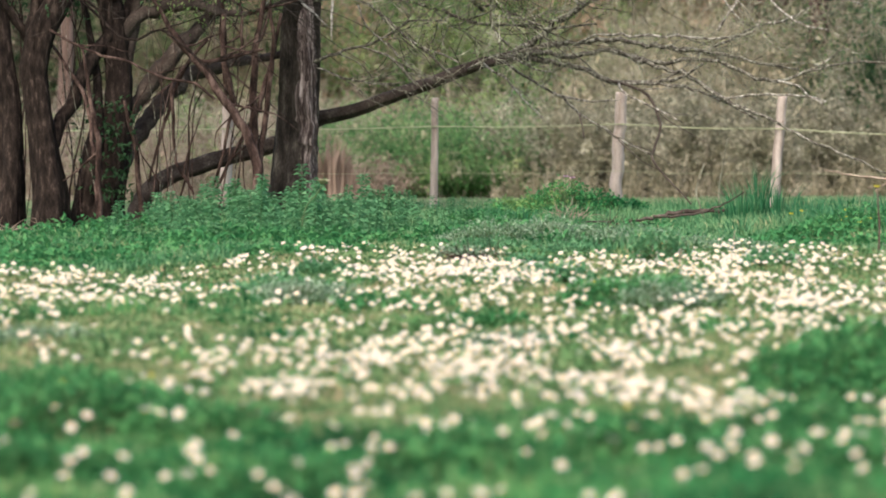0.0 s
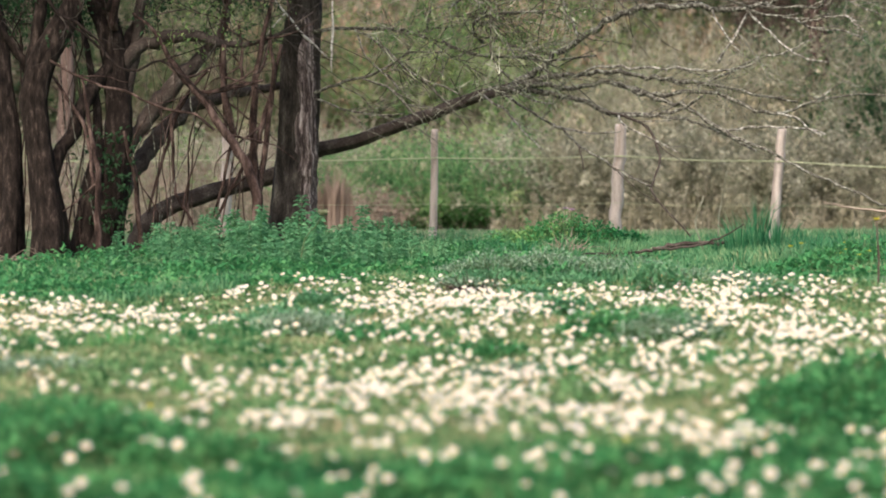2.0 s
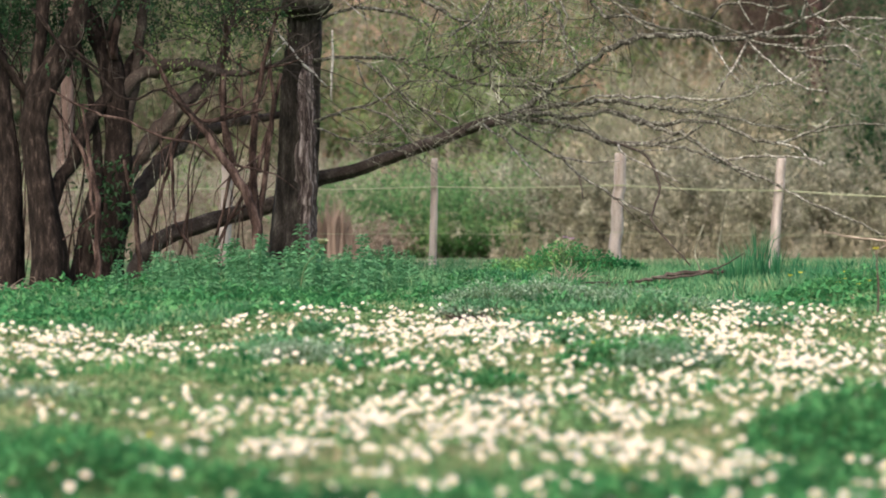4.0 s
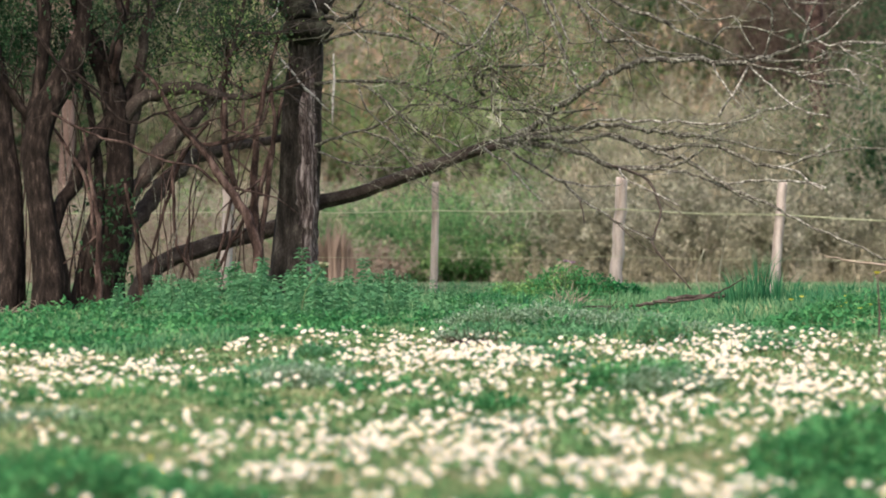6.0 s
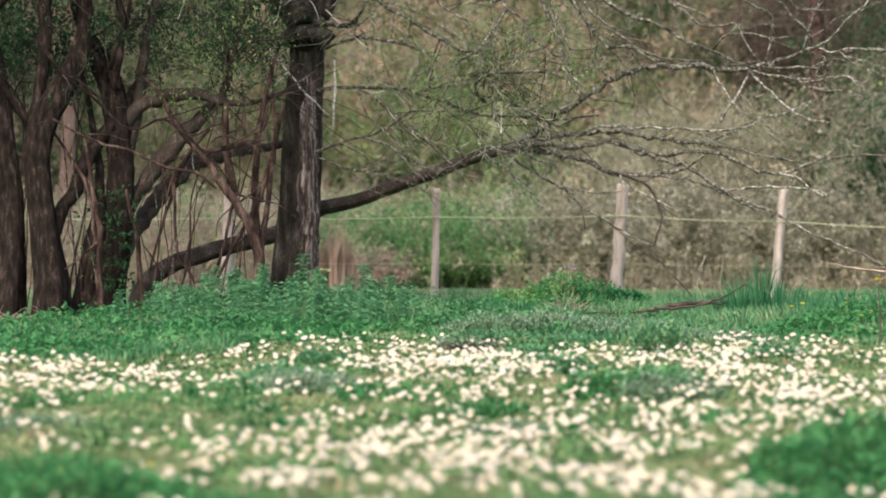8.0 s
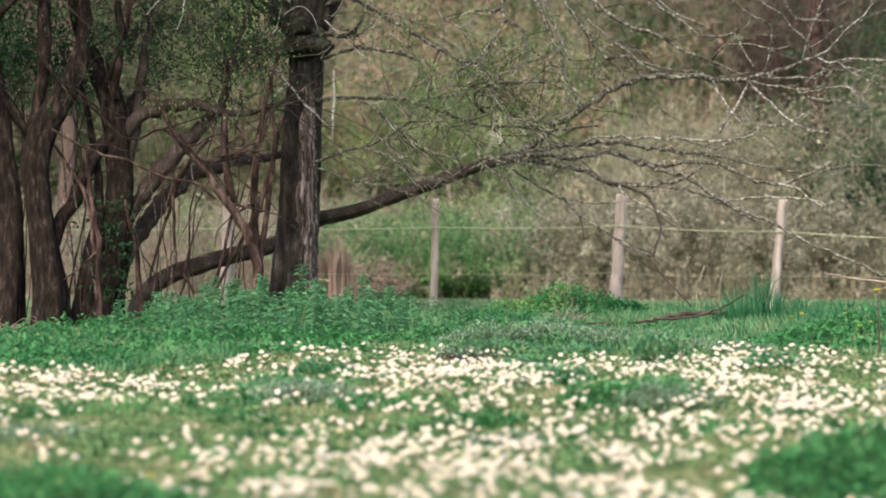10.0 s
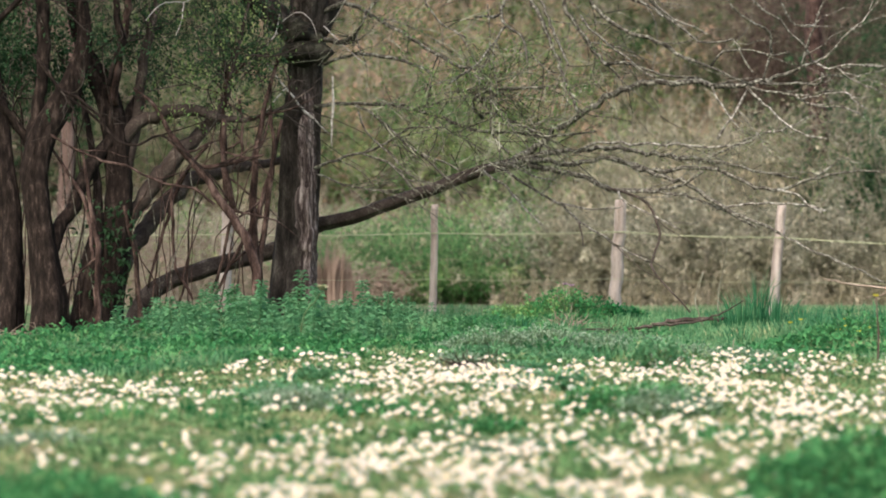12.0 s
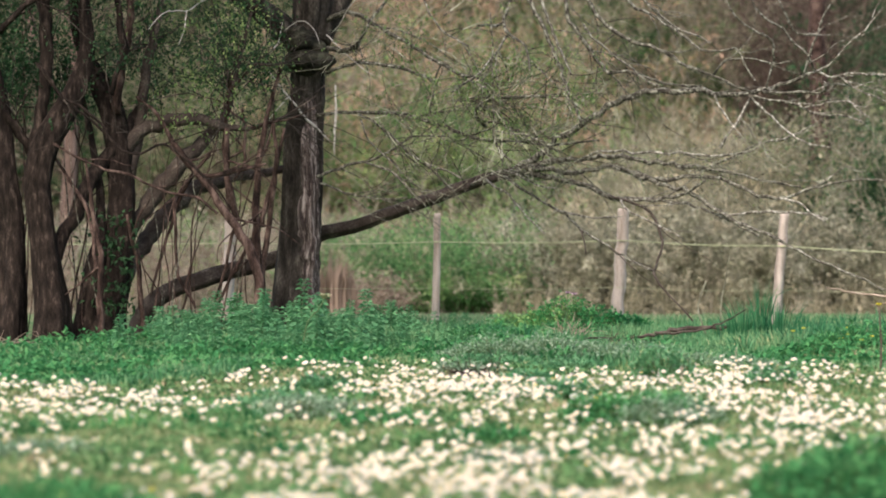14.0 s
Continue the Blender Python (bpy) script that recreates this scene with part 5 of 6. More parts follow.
scrub("olive_scrub", "olive brown woodland scrub on the bank", SCRUB, 260, 52000, 0.074, (-0.05, 0.07), (54.5, 67.0), (1.2, 2.8), 305)
scrub("dull_scrub", "dull olive scrub under the trees", DULL, 260, 36000, 0.055, (-0.16, -0.025), (49.0, 53.9), (0.6, 1.4), 306)
scrub("green_scrub", "bright green undergrowth on the bank behind the fence", FRESH, 260, 60000, 0.055, (-0.036, 0.030), (45.5, 53.9), (0.3, 1.2), 307, STALK)
scrub("rusty_scrub", "reddish dry scrub among green bushes", RUST, 60, 14000, 0.05, (-0.036, -0.006), (49.5, 53.9), (0.6, 1.2), 318)
scrub("rusty_scrub", "brown dry scrub low on the hillside", RUST, 45, 10000, 0.055, (-0.036, 0.02), (54.5, 58.0), (0.8, 1.8), 314)
scrub("green_scrub", "low fresh green undergrowth behind the fence", LEAF, 60, 12000, 0.05, (-0.022, 0.03), (49.5, 53.9), (0.4, 1.0), 315)
scrub("olive_scrub", "olive green scrub behind the dark trees", WOOD_LEAF, 340, 64000, 0.082, (-0.17, -0.04), (54.0, 67.0), (1.0, 2.8), 308, THICKET)
scrub("green_scrub", "green undergrowth behind the dark trees", LEAF, 90, 16000, 0.05, (-0.16, -0.03), (49.5, 53.9), (0.5, 1.5), 317)
scrub("dark_green_scrub", "dark green bushes at the end of the hedge", DARK_LEAF, 34, 10000, 0.07, (0.122, 0.17), (47.0, 49.0), (1.2, 2.9), 319)
scrub("dark_green_scrub", "dark green bushes behind the dark trees", DARK_LEAF, 90, 12000, 0.078, (-0.17, -0.085), (55.0, 61.0), (1.2, 2.8), 312, THICKET)
scrub("brown_thicket", "reddish brown leafless thicket on the bank", THICKET, 170, 26000, 0.05, (0.088, 0.124), (57.5, 63.0), (1.8, 3.4), 309, RUST_BARK)
scrub("dark_green_scrub", "dark green bushes beside the brown thicket", DARK_LEAF, 120, 23000, 0.078, (0.119, 0.17), (54.5, 62.0), (1.4, 3.0), 316, THICKET)


def build_reeds():
    """Tall pale dry stems standing among and over the hedge."""
    q = np.random.default_rng(41)
    n = 1500
    x, y = AWAY * q.uniform(1.6, 5.7, n), AWAY * q.uniform(47.6, 52.0, n)
    keep = np.sin(1.06 * x + 0.4) + 0.7 * np.sin(2.7 * x) + 0.6 * q.normal(0, 1, n) > -0.5
    x, y = x[keep], y[keep]
    n = len(x)
    h = AWAY * q.uniform(0.8, 2.4, n) * (0.6 + 0.4 * smooth(1.3, 5.6, x))
    b = np.stack([x, y, ground_z(x, y) - 0.02], 1)
    soup = Soup()
    add_blades(soup, b, q.normal(0, 0.14, (n, 2)), h, 0.035)
    k = q.integers(0, n, 5200)
    tip = b[k] + np.stack([q.normal(0, 0.1, 5200), q.normal(0, 0.1, 5200), h[k] * q.uniform(0.45, 1.0, 5200)], 1)
    way = np.stack([q.normal(0, 0.5, 5200), q.normal(0, 0.5, 5200), q.uniform(0.3, 1.2, 5200)], 1)
    add_leaves(soup, tip, way, AWAY * q.uniform(0.06, 0.16, 5200), AWAY * q.uniform(0.02, 0.045, 5200))
    tagged(new("dry_reeds", soup.mesh("dry_reeds", REED)), "tall pale dry reeds and weeds along the hedge", "reeds", kind="stuff")


build_reeds()


def hedge_foot():
    """Bare pale stems and dry leaves along the foot of the hedge."""
    q = np.random.default_rng(43)
    n = 420
    x, y = AWAY * q.uniform(0.7, 6.2, n), AWAY * q.uniform(42.9, 45.2, n)
    h = AWAY * q.uniform(0.1, 0.6, n)
    b = np.stack([x, y, ground_z(x, y) - 0.02], 1)
    soup = Soup()
    add_blades(soup, b, q.normal(0, 0.2, (n, 2)), h, 0.026)
    k = q.integers(0, n, 3600)
    tip = b[k] + np.stack([q.normal(0, 0.06, 3600), q.normal(0, 0.06, 3600), h[k] * q.uniform(0.1, 1.0, 3600)], 1)
    add_leaves(soup, tip, q.normal(0, 1, (3600, 3)), AWAY * q.uniform(0.04, 0.09, 3600), AWAY * q.uniform(0.02, 0.05, 3600))
    tagged(new("dry_undergrowth", soup.mesh("dry_undergrowth", FOOT)), "pale dry stems along the foot of the hedge", "undergrowth", kind="stuff")


hedge_foot()


def sapling(x, y, h, r0, lean, material, seed):
    """A bare young tree on the bank."""
    q = np.random.default_rng(seed)
    z = float(ground_z(x, y))
    ob = thing("bank_tree", (x, y, z), "slender bare grey tree on the bank", "tree", "bare trees on the bank")
    pts = [(x + lean * k / 6 * h + q.normal(0, 0.05), y, z - 0.1 + h * k / 6, r0 * (1 - 0.14 * k)) for k in range(7)]
    part("trunk", tube_mesh("trunk", pts, material, 7, 0.3, 0.06, 0.1), None, ob)
    soup = Soup()
    n = 46
    k = q.uniform(0.2, 1, n)
    p = np.stack([x + lean * k * h, np.full(n, y), z + h * k], 1)
    way = unit(np.stack([q.normal(0, 1, n), q.normal(0, 0.5, n), q.uniform(0.2, 1.1, n)], 1))
    for seg in range(4):
        w = unit(way + q.normal(0, 0.25, way.shape))
        e = p + w * (0.35 * h * (1.15 - k) / 2.2)[:, None]
        thick = min(0.2 * r0, 0.016)
        add_sticks(soup, p, e, thick * (1 - 0.22 * seg), thick * (1 - 0.22 * (seg + 1)))
        for _ in range(2):
            add_sticks(soup, e, e + unit(w + q.normal(0, 0.8, w.shape)) * 0.3, 0.008, 0.003)
        p, way = e, w
    tagged(part("twigwork", soup.mesh("twigwork", material), None, ob), kind="stuff")


for i, (x, y, h, r0, lean) in enumerate(((-8.7, 78.4, 11, 0.24, 0.01), (-12.6, 104, 16, 0.22, -0.03), (-4.7, 108, 16, 0.18, 0.05), (1.6, 113, 16, 0.14, 0.04), (9.04, 81.6, 13, 0.36, 0.01), (14.4, 113, 16, 0.25, 0.0))):
    sapling(x, y, h, r0, lean, RUST_BARK if x < -5 else RED_BARK if y < 90 else THICKET, 500 + i)


# ---- nettles and weeds under the trees ----
def nettle(h, pairs, seed):
    """An upright nettle: a square stalk with crossed pairs of toothed drooping leaves."""
    q = np.random.default_rng(seed)
    ob = thing("nettle", (0, 0, 0), "green leafy stinging nettle under the trees", "nettle", "nettles under the trees")
    part("stalk", tube_mesh("stalk", [(0, 0, -0.04, 0.005), (0.01, 0, 0.5 * h, 0.004), (0.015, 0.01, h, 0.002)], STALK, 4, 0.1, 0.02, 0.2), None, ob)
    soup = Soup()
    for k in range(pairs):
        z = h * (0.22 + 0.78 * k / (pairs - 1))
        size = 0.122 * (0.75 + 0.5 * math.sin(math.pi * (k + 1.2) / (pairs + 1)))
        turn = math.pi / 2 * k + q.normal(0, 0.2)
        for side in range(4 if k > pairs - 3 else 2):
            a = turn + math.pi * side + (math.pi / 2 if side > 1 else 0)
            way = np.array([[math.cos(a), math.sin(a), 0.25 - 0.5 * (1 - k / pairs)]])
            add_leaves(soup, np.array([[0.012, 0.005, z]]) + way * 0.02, way, size, size * 0.58)
            for s in (-0.35, 0.35):
                w2 = np.array([[math.cos(a + s * 2.4), math.sin(a + s * 2.4), 0.1]])
                add_leaves(soup, np.array([[0.012, 0.005, z - 0.02]]), w2, size * 0.6, size * 0.34)
    tagged(part("foliage", soup.mesh("foliage", NETTLE), None, ob), kind="stuff")
    return ob


PROTO = [nettle(0.50 + 0.08 * i, 11 + i % 4, 60 + i) for i in range(6)]


def plant_nettles():
    q = np.random.default_rng(77)
    first = list(PROTO)
    done = 0
    spots = []
    while done < 300:
        x, y = q.uniform(-5.2, 0.9), q.uniform(28.6, 35.5)
        edge = 28.4 + 3.0 * smooth(-2.2, 0.6, x) + 0.8 * smooth(-3.0, -5.0, x)
        if y < edge or (x > -0.6 and y < 31.8) or (x < -3.2 and y > 30.8):
            continue
        if min([math.hypot(x - a, y - b) for a, b in spots] or [9]) < 0.10:
            continue
        spots.append((x, y))
        s = float(np.interp(x, (-5.2, -4.2, -3.2, -2.6, -1.4, -0.8, -0.3, 0.3, 0.9), (0.2, 0.26, 0.46, 0.9, 1.0, 0.95, 0.7, 0.5, 0.35)))
        s *= 0.58 * q.uniform(0.55, 1.2) * (1.0 if y > 30.4 else 0.7)
        m = pose(x, y, float(ground_z(x, y)), q.uniform(-9, 9), q.uniform(-9, 9), q.uniform(0, 360)) @ Matrix.Diagonal((s, s, s, 1))
        if first:
            first.pop().matrix_basis = m
        else:
            copy_thing(PROTO[done % 6], m @ Matrix.Diagonal((*[1 / c for c in PROTO[done % 6].scale], 1)))
        done += 1


plant_nettles()


def weed_clump(name, x, y, w, h, n, size, label, seed, material=WEED):
    """A low mound of broad leaves on short stalks."""
    q = np.random.default_rng(seed)
    z = float(ground_z(x, y))
    ob = thing(name, (x, y, z), label, "weed", "green weed clumps in the meadow")
    u, a = np.sqrt(q.random(n)), q.uniform(0, 2 * math.pi, n)
    px, py = x + 0.5 * w * u * np.cos(a), y + 0.35 * w * u * np.sin(a)
    top = ground_z(px, py) + h * np.sqrt(np.clip(1.05 - u * u, 0.02, 1)) * q.uniform(0.35, 1.0, n)
    tip = np.stack([px, py, top], 1)
    foot = np.stack([x + 0.6 * (px - x), y + 0.6 * (py - y), ground_z(px, py) - 0.02], 1)
    st, lv = Soup(), Soup()
    add_sticks(st, foot, tip, 0.003, 0.002)
    tagged(part("stalkwork", st.mesh("stalkwork", STALK), None, ob), kind="stuff")
    for _ in range(3):
        way = np.stack([np.cos(a), np.sin(a), np.zeros(n)], 1) * 0.6 + q.normal(0, 0.7, (n, 3)) + np.array([0, 0, 0.15])
        add_leaves(lv, tip + q.normal(0, 0.02, (n, 3)), way, size * q.uniform(0.6, 1.3, n), size * 0.5 * q.uniform(0.7, 1.2, n))
    tagged(part("foliage", lv.mesh("foliage", material), None, ob), kind="stuff")
    return ob


MOUND = "mound of broad dark green weed leaves among daisies"
CLUMPS = ((1.15, 20.7, 0.85, 0.19), (1.45, 21.6, 0.5, 0.15), (1.70, 26.2, 0.5, 0.30), (0.81, 23.4, 0.5, 0.14), (-1.16, 22.8, 0.65, 0.16), (-0.90, 24.5, 0.5, 0.14), (1.83, 15.0, 0.75, 0.19), (2.09, 15.8, 0.8, 0.20), (1.54, 14.3, 0.5, 0.12), (2.23, 14.6, 0.7, 0.16),
          (-1.70, 13.8, 0.8, 0.17), (-1.40, 13.1, 0.7, 0.16), (-0.90, 12.5, 0.5, 0.12), (-1.14, 11.6, 0.5, 0.1), (1.42, 12.9, 0.6, 0.13), (1.19, 11.8, 0.5, 0.11), (0.10, 11.6, 0.6, 0.12), (-1.55, 11.4, 0.6, 0.15), (1.55, 11.2, 0.5, 0.15), (-0.55, 11.0, 0.5, 0.13), (0.75, 12.1, 0.5, 0.12), (-0.38, 20.5, 0.6, 0.08), (0.24, 19.4, 0.55, 0.08), (0.47, 28.5, 0.8, 0.12), (2.47, 25.1, 0.5, 0.12), (0.66, 26.6, 0.5, 0.09), (1.04, 28.1, 0.7, 0.1))
for i, (x, y, w, h) in enumerate(CLUMPS):
    if y < 16.5:
        w, h = 1.25 * w, 1.3 * h
    weed_clump("weed_clump", x, y, w, h, int(520 * w * max(0.7, w)), 0.05, MOUND, 200 + i, NETTLE if y > 21 else WEED)
for i, (x, y, w, h) in enumerate(((-3.3, 25.9, 1.2, 0.08), (-2.4, 26.0, 1.2, 0.09), (-1.7, 26.9, 1.1, 0.10), (-2.9, 26.9, 1.4, 0.11), (-3.7, 26.9, 1.2, 0.09), (-1.0, 28.0, 1.0, 0.11), (0.1, 28.9, 1.0, 0.10), (0.9, 28.9, 1.1, 0.12), (1.8, 29.2, 1.2, 0.10), (2.9, 29.0, 1.2, 0.11), (3.9, 29.4, 1.1, 0.13), (-3.9, 28.6, 1.5, 0.09), (-2.9, 28.4, 1.5, 0.11), (-2.0, 28.6, 1.4, 0.16), (-3.4, 27.6, 1.3, 0.11), (-2.3, 27.7, 1.2, 0.12), (-1.5, 28.8, 1.3, 0.17), (-1.0, 29.6, 1.3, 0.2), (-4.4, 29.8, 1.4, 0.10), (-3.0, 29.5, 1.4, 0.14), (-1.9, 29.5, 1.3, 0.22), (-0.2, 30.6, 1.0, 0.16), (0.45, 31.0, 0.9, 0.18), (1.0, 31.0, 1.2, 0.14), (1.9, 31.4, 1.2, 0.1), (4.1, 32.0, 1.1, 0.27), (3.4, 31.0, 0.9, 0.16), (4.6, 31.4, 1.0, 0.32), (3.75, 31.6, 0.9, 0.2), (1.3, 36.0, 0.7, 0.2), (0.6, 34.0, 1.2, 0.18), (-4.9, 30.0, 1.0, 0.16), (-3.8, 30.0, 1.0, 0.17), (-3.3, 30.5, 1.0, 0.2), (-3.0, 31.6, 0.9, 0.2), (-4.4, 28.6, 1.0, 0.14), (-3.6, 28.9, 1.0, 0.15))):
    weed_clump("leafy_weed", x, y, w, h, int(190 * w), 0.068, "leafy green weeds at the edge of the daisies", 240 + i)


for i, (x, y, w, h) in enumerate(((1.36, 36.6, 0.75, 0.44), (1.05, 36.8, 0.6, 0.30), (1.7, 36.9, 0.6, 0.30), (0.75, 36.6, 0.6, 0.24), (2.0, 37.2, 0.6, 0.2))):
    weed_clump("fresh_mound", x, y, w, h, int(420 * w), 0.05, "rounded mound of fresh green leaves before the fence", 275 + i, LUSH)
for i, (x, y, w, h) in enumerate(((0.45, 28.9, 0.9, 0.28), (0.9, 29.2, 0.8, 0.24), (0.15, 29.1, 0.6, 0.16), (1.3, 28.9, 0.8, 0.18), (1.75, 29.6, 0.8, 0.16), (-0.95, 21.3, 0.6, 0.16), (-0.75, 21.9, 0.5, 0.12), (1.3, 20.4, 0.5, 0.17), (1.5, 20.9, 0.5, 0.15), (0.2, 27.6, 0.6, 0.08), (2.5, 27.9, 0.7, 0.10), (2.1, 28.6, 0.7, 0.12), (-2.1, 17.6, 0.6, 0.07), (0.35, 18.3, 0.5, 0.07))):
    weed_clump("sage_weed", x, y, w, h, int(620 * w), 0.034, "low mound of feathery sage green weeds", 290 + i, SAGE)


def tangle(x, y, w, h, n, seed):
    """Withered brown stalks lying in a low tangle."""
    q = np.random.default_rng(seed)
    ob = thing("dry_tangle", (x, y, float(ground_z(x, y))), "low tangle of withered brown stalks in grass", "weed")
    px, py = x + w * q.normal(0, 0.3, n), y + w * q.normal(0, 0.25, n)
    a = np.stack([px, py, ground_z(px, py) + h * q.uniform(0, 0.7, n)], 1)
    way = unit(np.stack([q.normal(0, 1, n), q.normal(0, 1, n), q.normal(0.15, 0.5, n)], 1))
    b = a + way * q.uniform(0.05, 0.18, (n, 1))
    c = b + unit(way + q.normal(0, 0.6, way.shape)) * q.uniform(0.04, 0.12, (n, 1))
    soup = Soup()
    add_sticks(soup, a, b, 0.004, 0.003)
    add_sticks(soup, b, c, 0.003, 0.0015)
    tagged(part("stalkwork", soup.mesh("stalkwork", TAN_TWIG if seed % 2 else RED_BARK), None, ob), kind="stuff")


for i, (x, y, w, h) in enumerate(((1.62, 31.0, 0.5, 0.12), (1.3, 35.2, 0.3, 0.2), (0.3, 27.3, 0.4, 0.04), (-4.4, 33.6, 0.7, 0.3), (-3.9, 33.4, 0.5, 0.25))):
    tangle(x, y, w, h, 110, 700 + i)


def grass_tuft(x, y, n, h, w, label, seed, spread=0.12, material=GRASS, bend=0.95):
    q = np.random.default_rng(seed)
    z = float(ground_z(x, y))
    ob = thing("grass_tuft", (x, y, z), label, "grass", "tall grass tufts")
    a, u = q.uniform(0, 2 * math.pi, n), q.random(n)
    base = np.stack([x + spread * u * np.cos(a), y + spread * u * np.sin(a), np.full(n, z - 0.01)], 1)
    lean = np.stack([np.cos(a), np.sin(a)], 1) * (0.12 + bend * u[:, None] * q.random((n, 1)))
    soup = Soup()
    add_blades(soup, base, lean, h * q.uniform(0.5, 1.1, n), w)
    tagged(part("grass", soup.mesh("grass", material), None, ob), kind="stuff")


TUFT = "tuft of long arching green grass"
for i, (x, y, n, h, s) in enumerate(((3.22, 34.2, 40, 0.72, 0.10), (3.05, 34.1, 90, 0.52, 0.2), (3.38, 34.0, 90, 0.46, 0.24), (1.6, 38.8, 120, 0.2, 0.3), (-4.7, 34.3, 120, 0.24, 0.3), (-4.1, 34.6, 120, 0.2, 0.3), (-3.5, 34.2, 130, 0.26, 0.3), (-3.1, 33.8, 110, 0.24, 0.25), (2.95, 34.4, 80, 0.28, 0.2), (3.7, 34.3, 100, 0.30, 0.25), (4.15, 34.6, 140, 0.36, 0.3), (4.6, 34.2, 140, 0.42, 0.3), (1.35, 36.5, 140, 0.24, 0.3), (1.8, 37.0, 120, 0.28, 0.3), (-3.35, 32.6, 60, 0.26, 0.2), (-1.62, 21.2, 70, 0.17, 0.12), (-1.2, 20.9, 70, 0.16, 0.12), (-1.4, 21.6, 60, 0.14, 0.14), (1.65, 27.4, 60, 0.2, 0.12), (1.5, 19.2, 60, 0.12, 0.12))):
    grass_tuft(x, y, n, h, 0.012 if y > 30 else 0.007, TUFT, 300 + i, s, DEEP if y > 30 else LUSH)


ARCH = "long bent green grass under the fence"
q = np.random.default_rng(390)
for i in range(16):
    x, y = float(q.uniform(2.7, 4.9)), float(q.uniform(31.8, 34.0))
    grass_tuft(x, y, 70, float(q.uniform(0.22, 0.36)) * (1.0 if x > 3.3 else 0.7), 0.012, ARCH, 391 + i, 0.32, DEEP if i % 3 else GRASS, 1.5)
for i in range(16):
    x, y = float(q.uniform(-5.1, -3.2)), float(q.uniform(31.6, 34.6))
    grass_tuft(x, y, 80, float(q.uniform(0.12, 0.24)), 0.012, TUFT, 460 + i, 0.3, DEEP)
MEADOW = "uneven tuft of meadow grass before the fence"
for i in range(44):
    x, y = float(q.uniform(0.3, 5.2)), float(q.uniform(31.0, 39.0))
    if 1.6 < x < 3.1 and y < 34.8:
        y += 3.2
    grass_tuft(x, y, 60, float(q.uniform(0.14, 0.34)) * (1.0 if y < 35.5 else 0.6), 0.012, MEADOW, 420 + i, float(q.uniform(0.15, 0.35)), DEEP if i % 2 else GRASS)
LOW = "low tuft of lush green grass between daisies"
for i, (x, y, h) in enumerate(((-1.82, 19.6, 0.15), (-1.25, 19.3, 0.15), (-0.31, 19.4, 0.11), (-0.15, 20.9, 0.10), (0.37, 22.8, 0.10), (-0.87, 18.2, 0.10), (-1.98, 17.8, 0.11), (0.73, 24.6, 0.10), (0.72, 18.2, 0.09),
                                (1.55, 18.2, 0.11), (-0.87, 23.1, 0.13), (-1.82, 23.6, 0.10), (-2.38, 19.6, 0.11), (-0.58, 23.8, 0.09), (0.27, 17.6, 0.08), (-1.27, 16.6, 0.10), (1.11, 16.6, 0.09), (-0.6, 16.9, 0.09), (2.1, 20.0, 0.11), (1.0, 20.4, 0.09))):
    grass_tuft(x, y, 150, h, 0.009, LOW, 330 + i, 0.26, LUSH)
    grass_tuft(x + 0.22, y + 0.25, 80, 0.8 * h, 0.008, LOW, 360 + i, 0.18, LUSH)


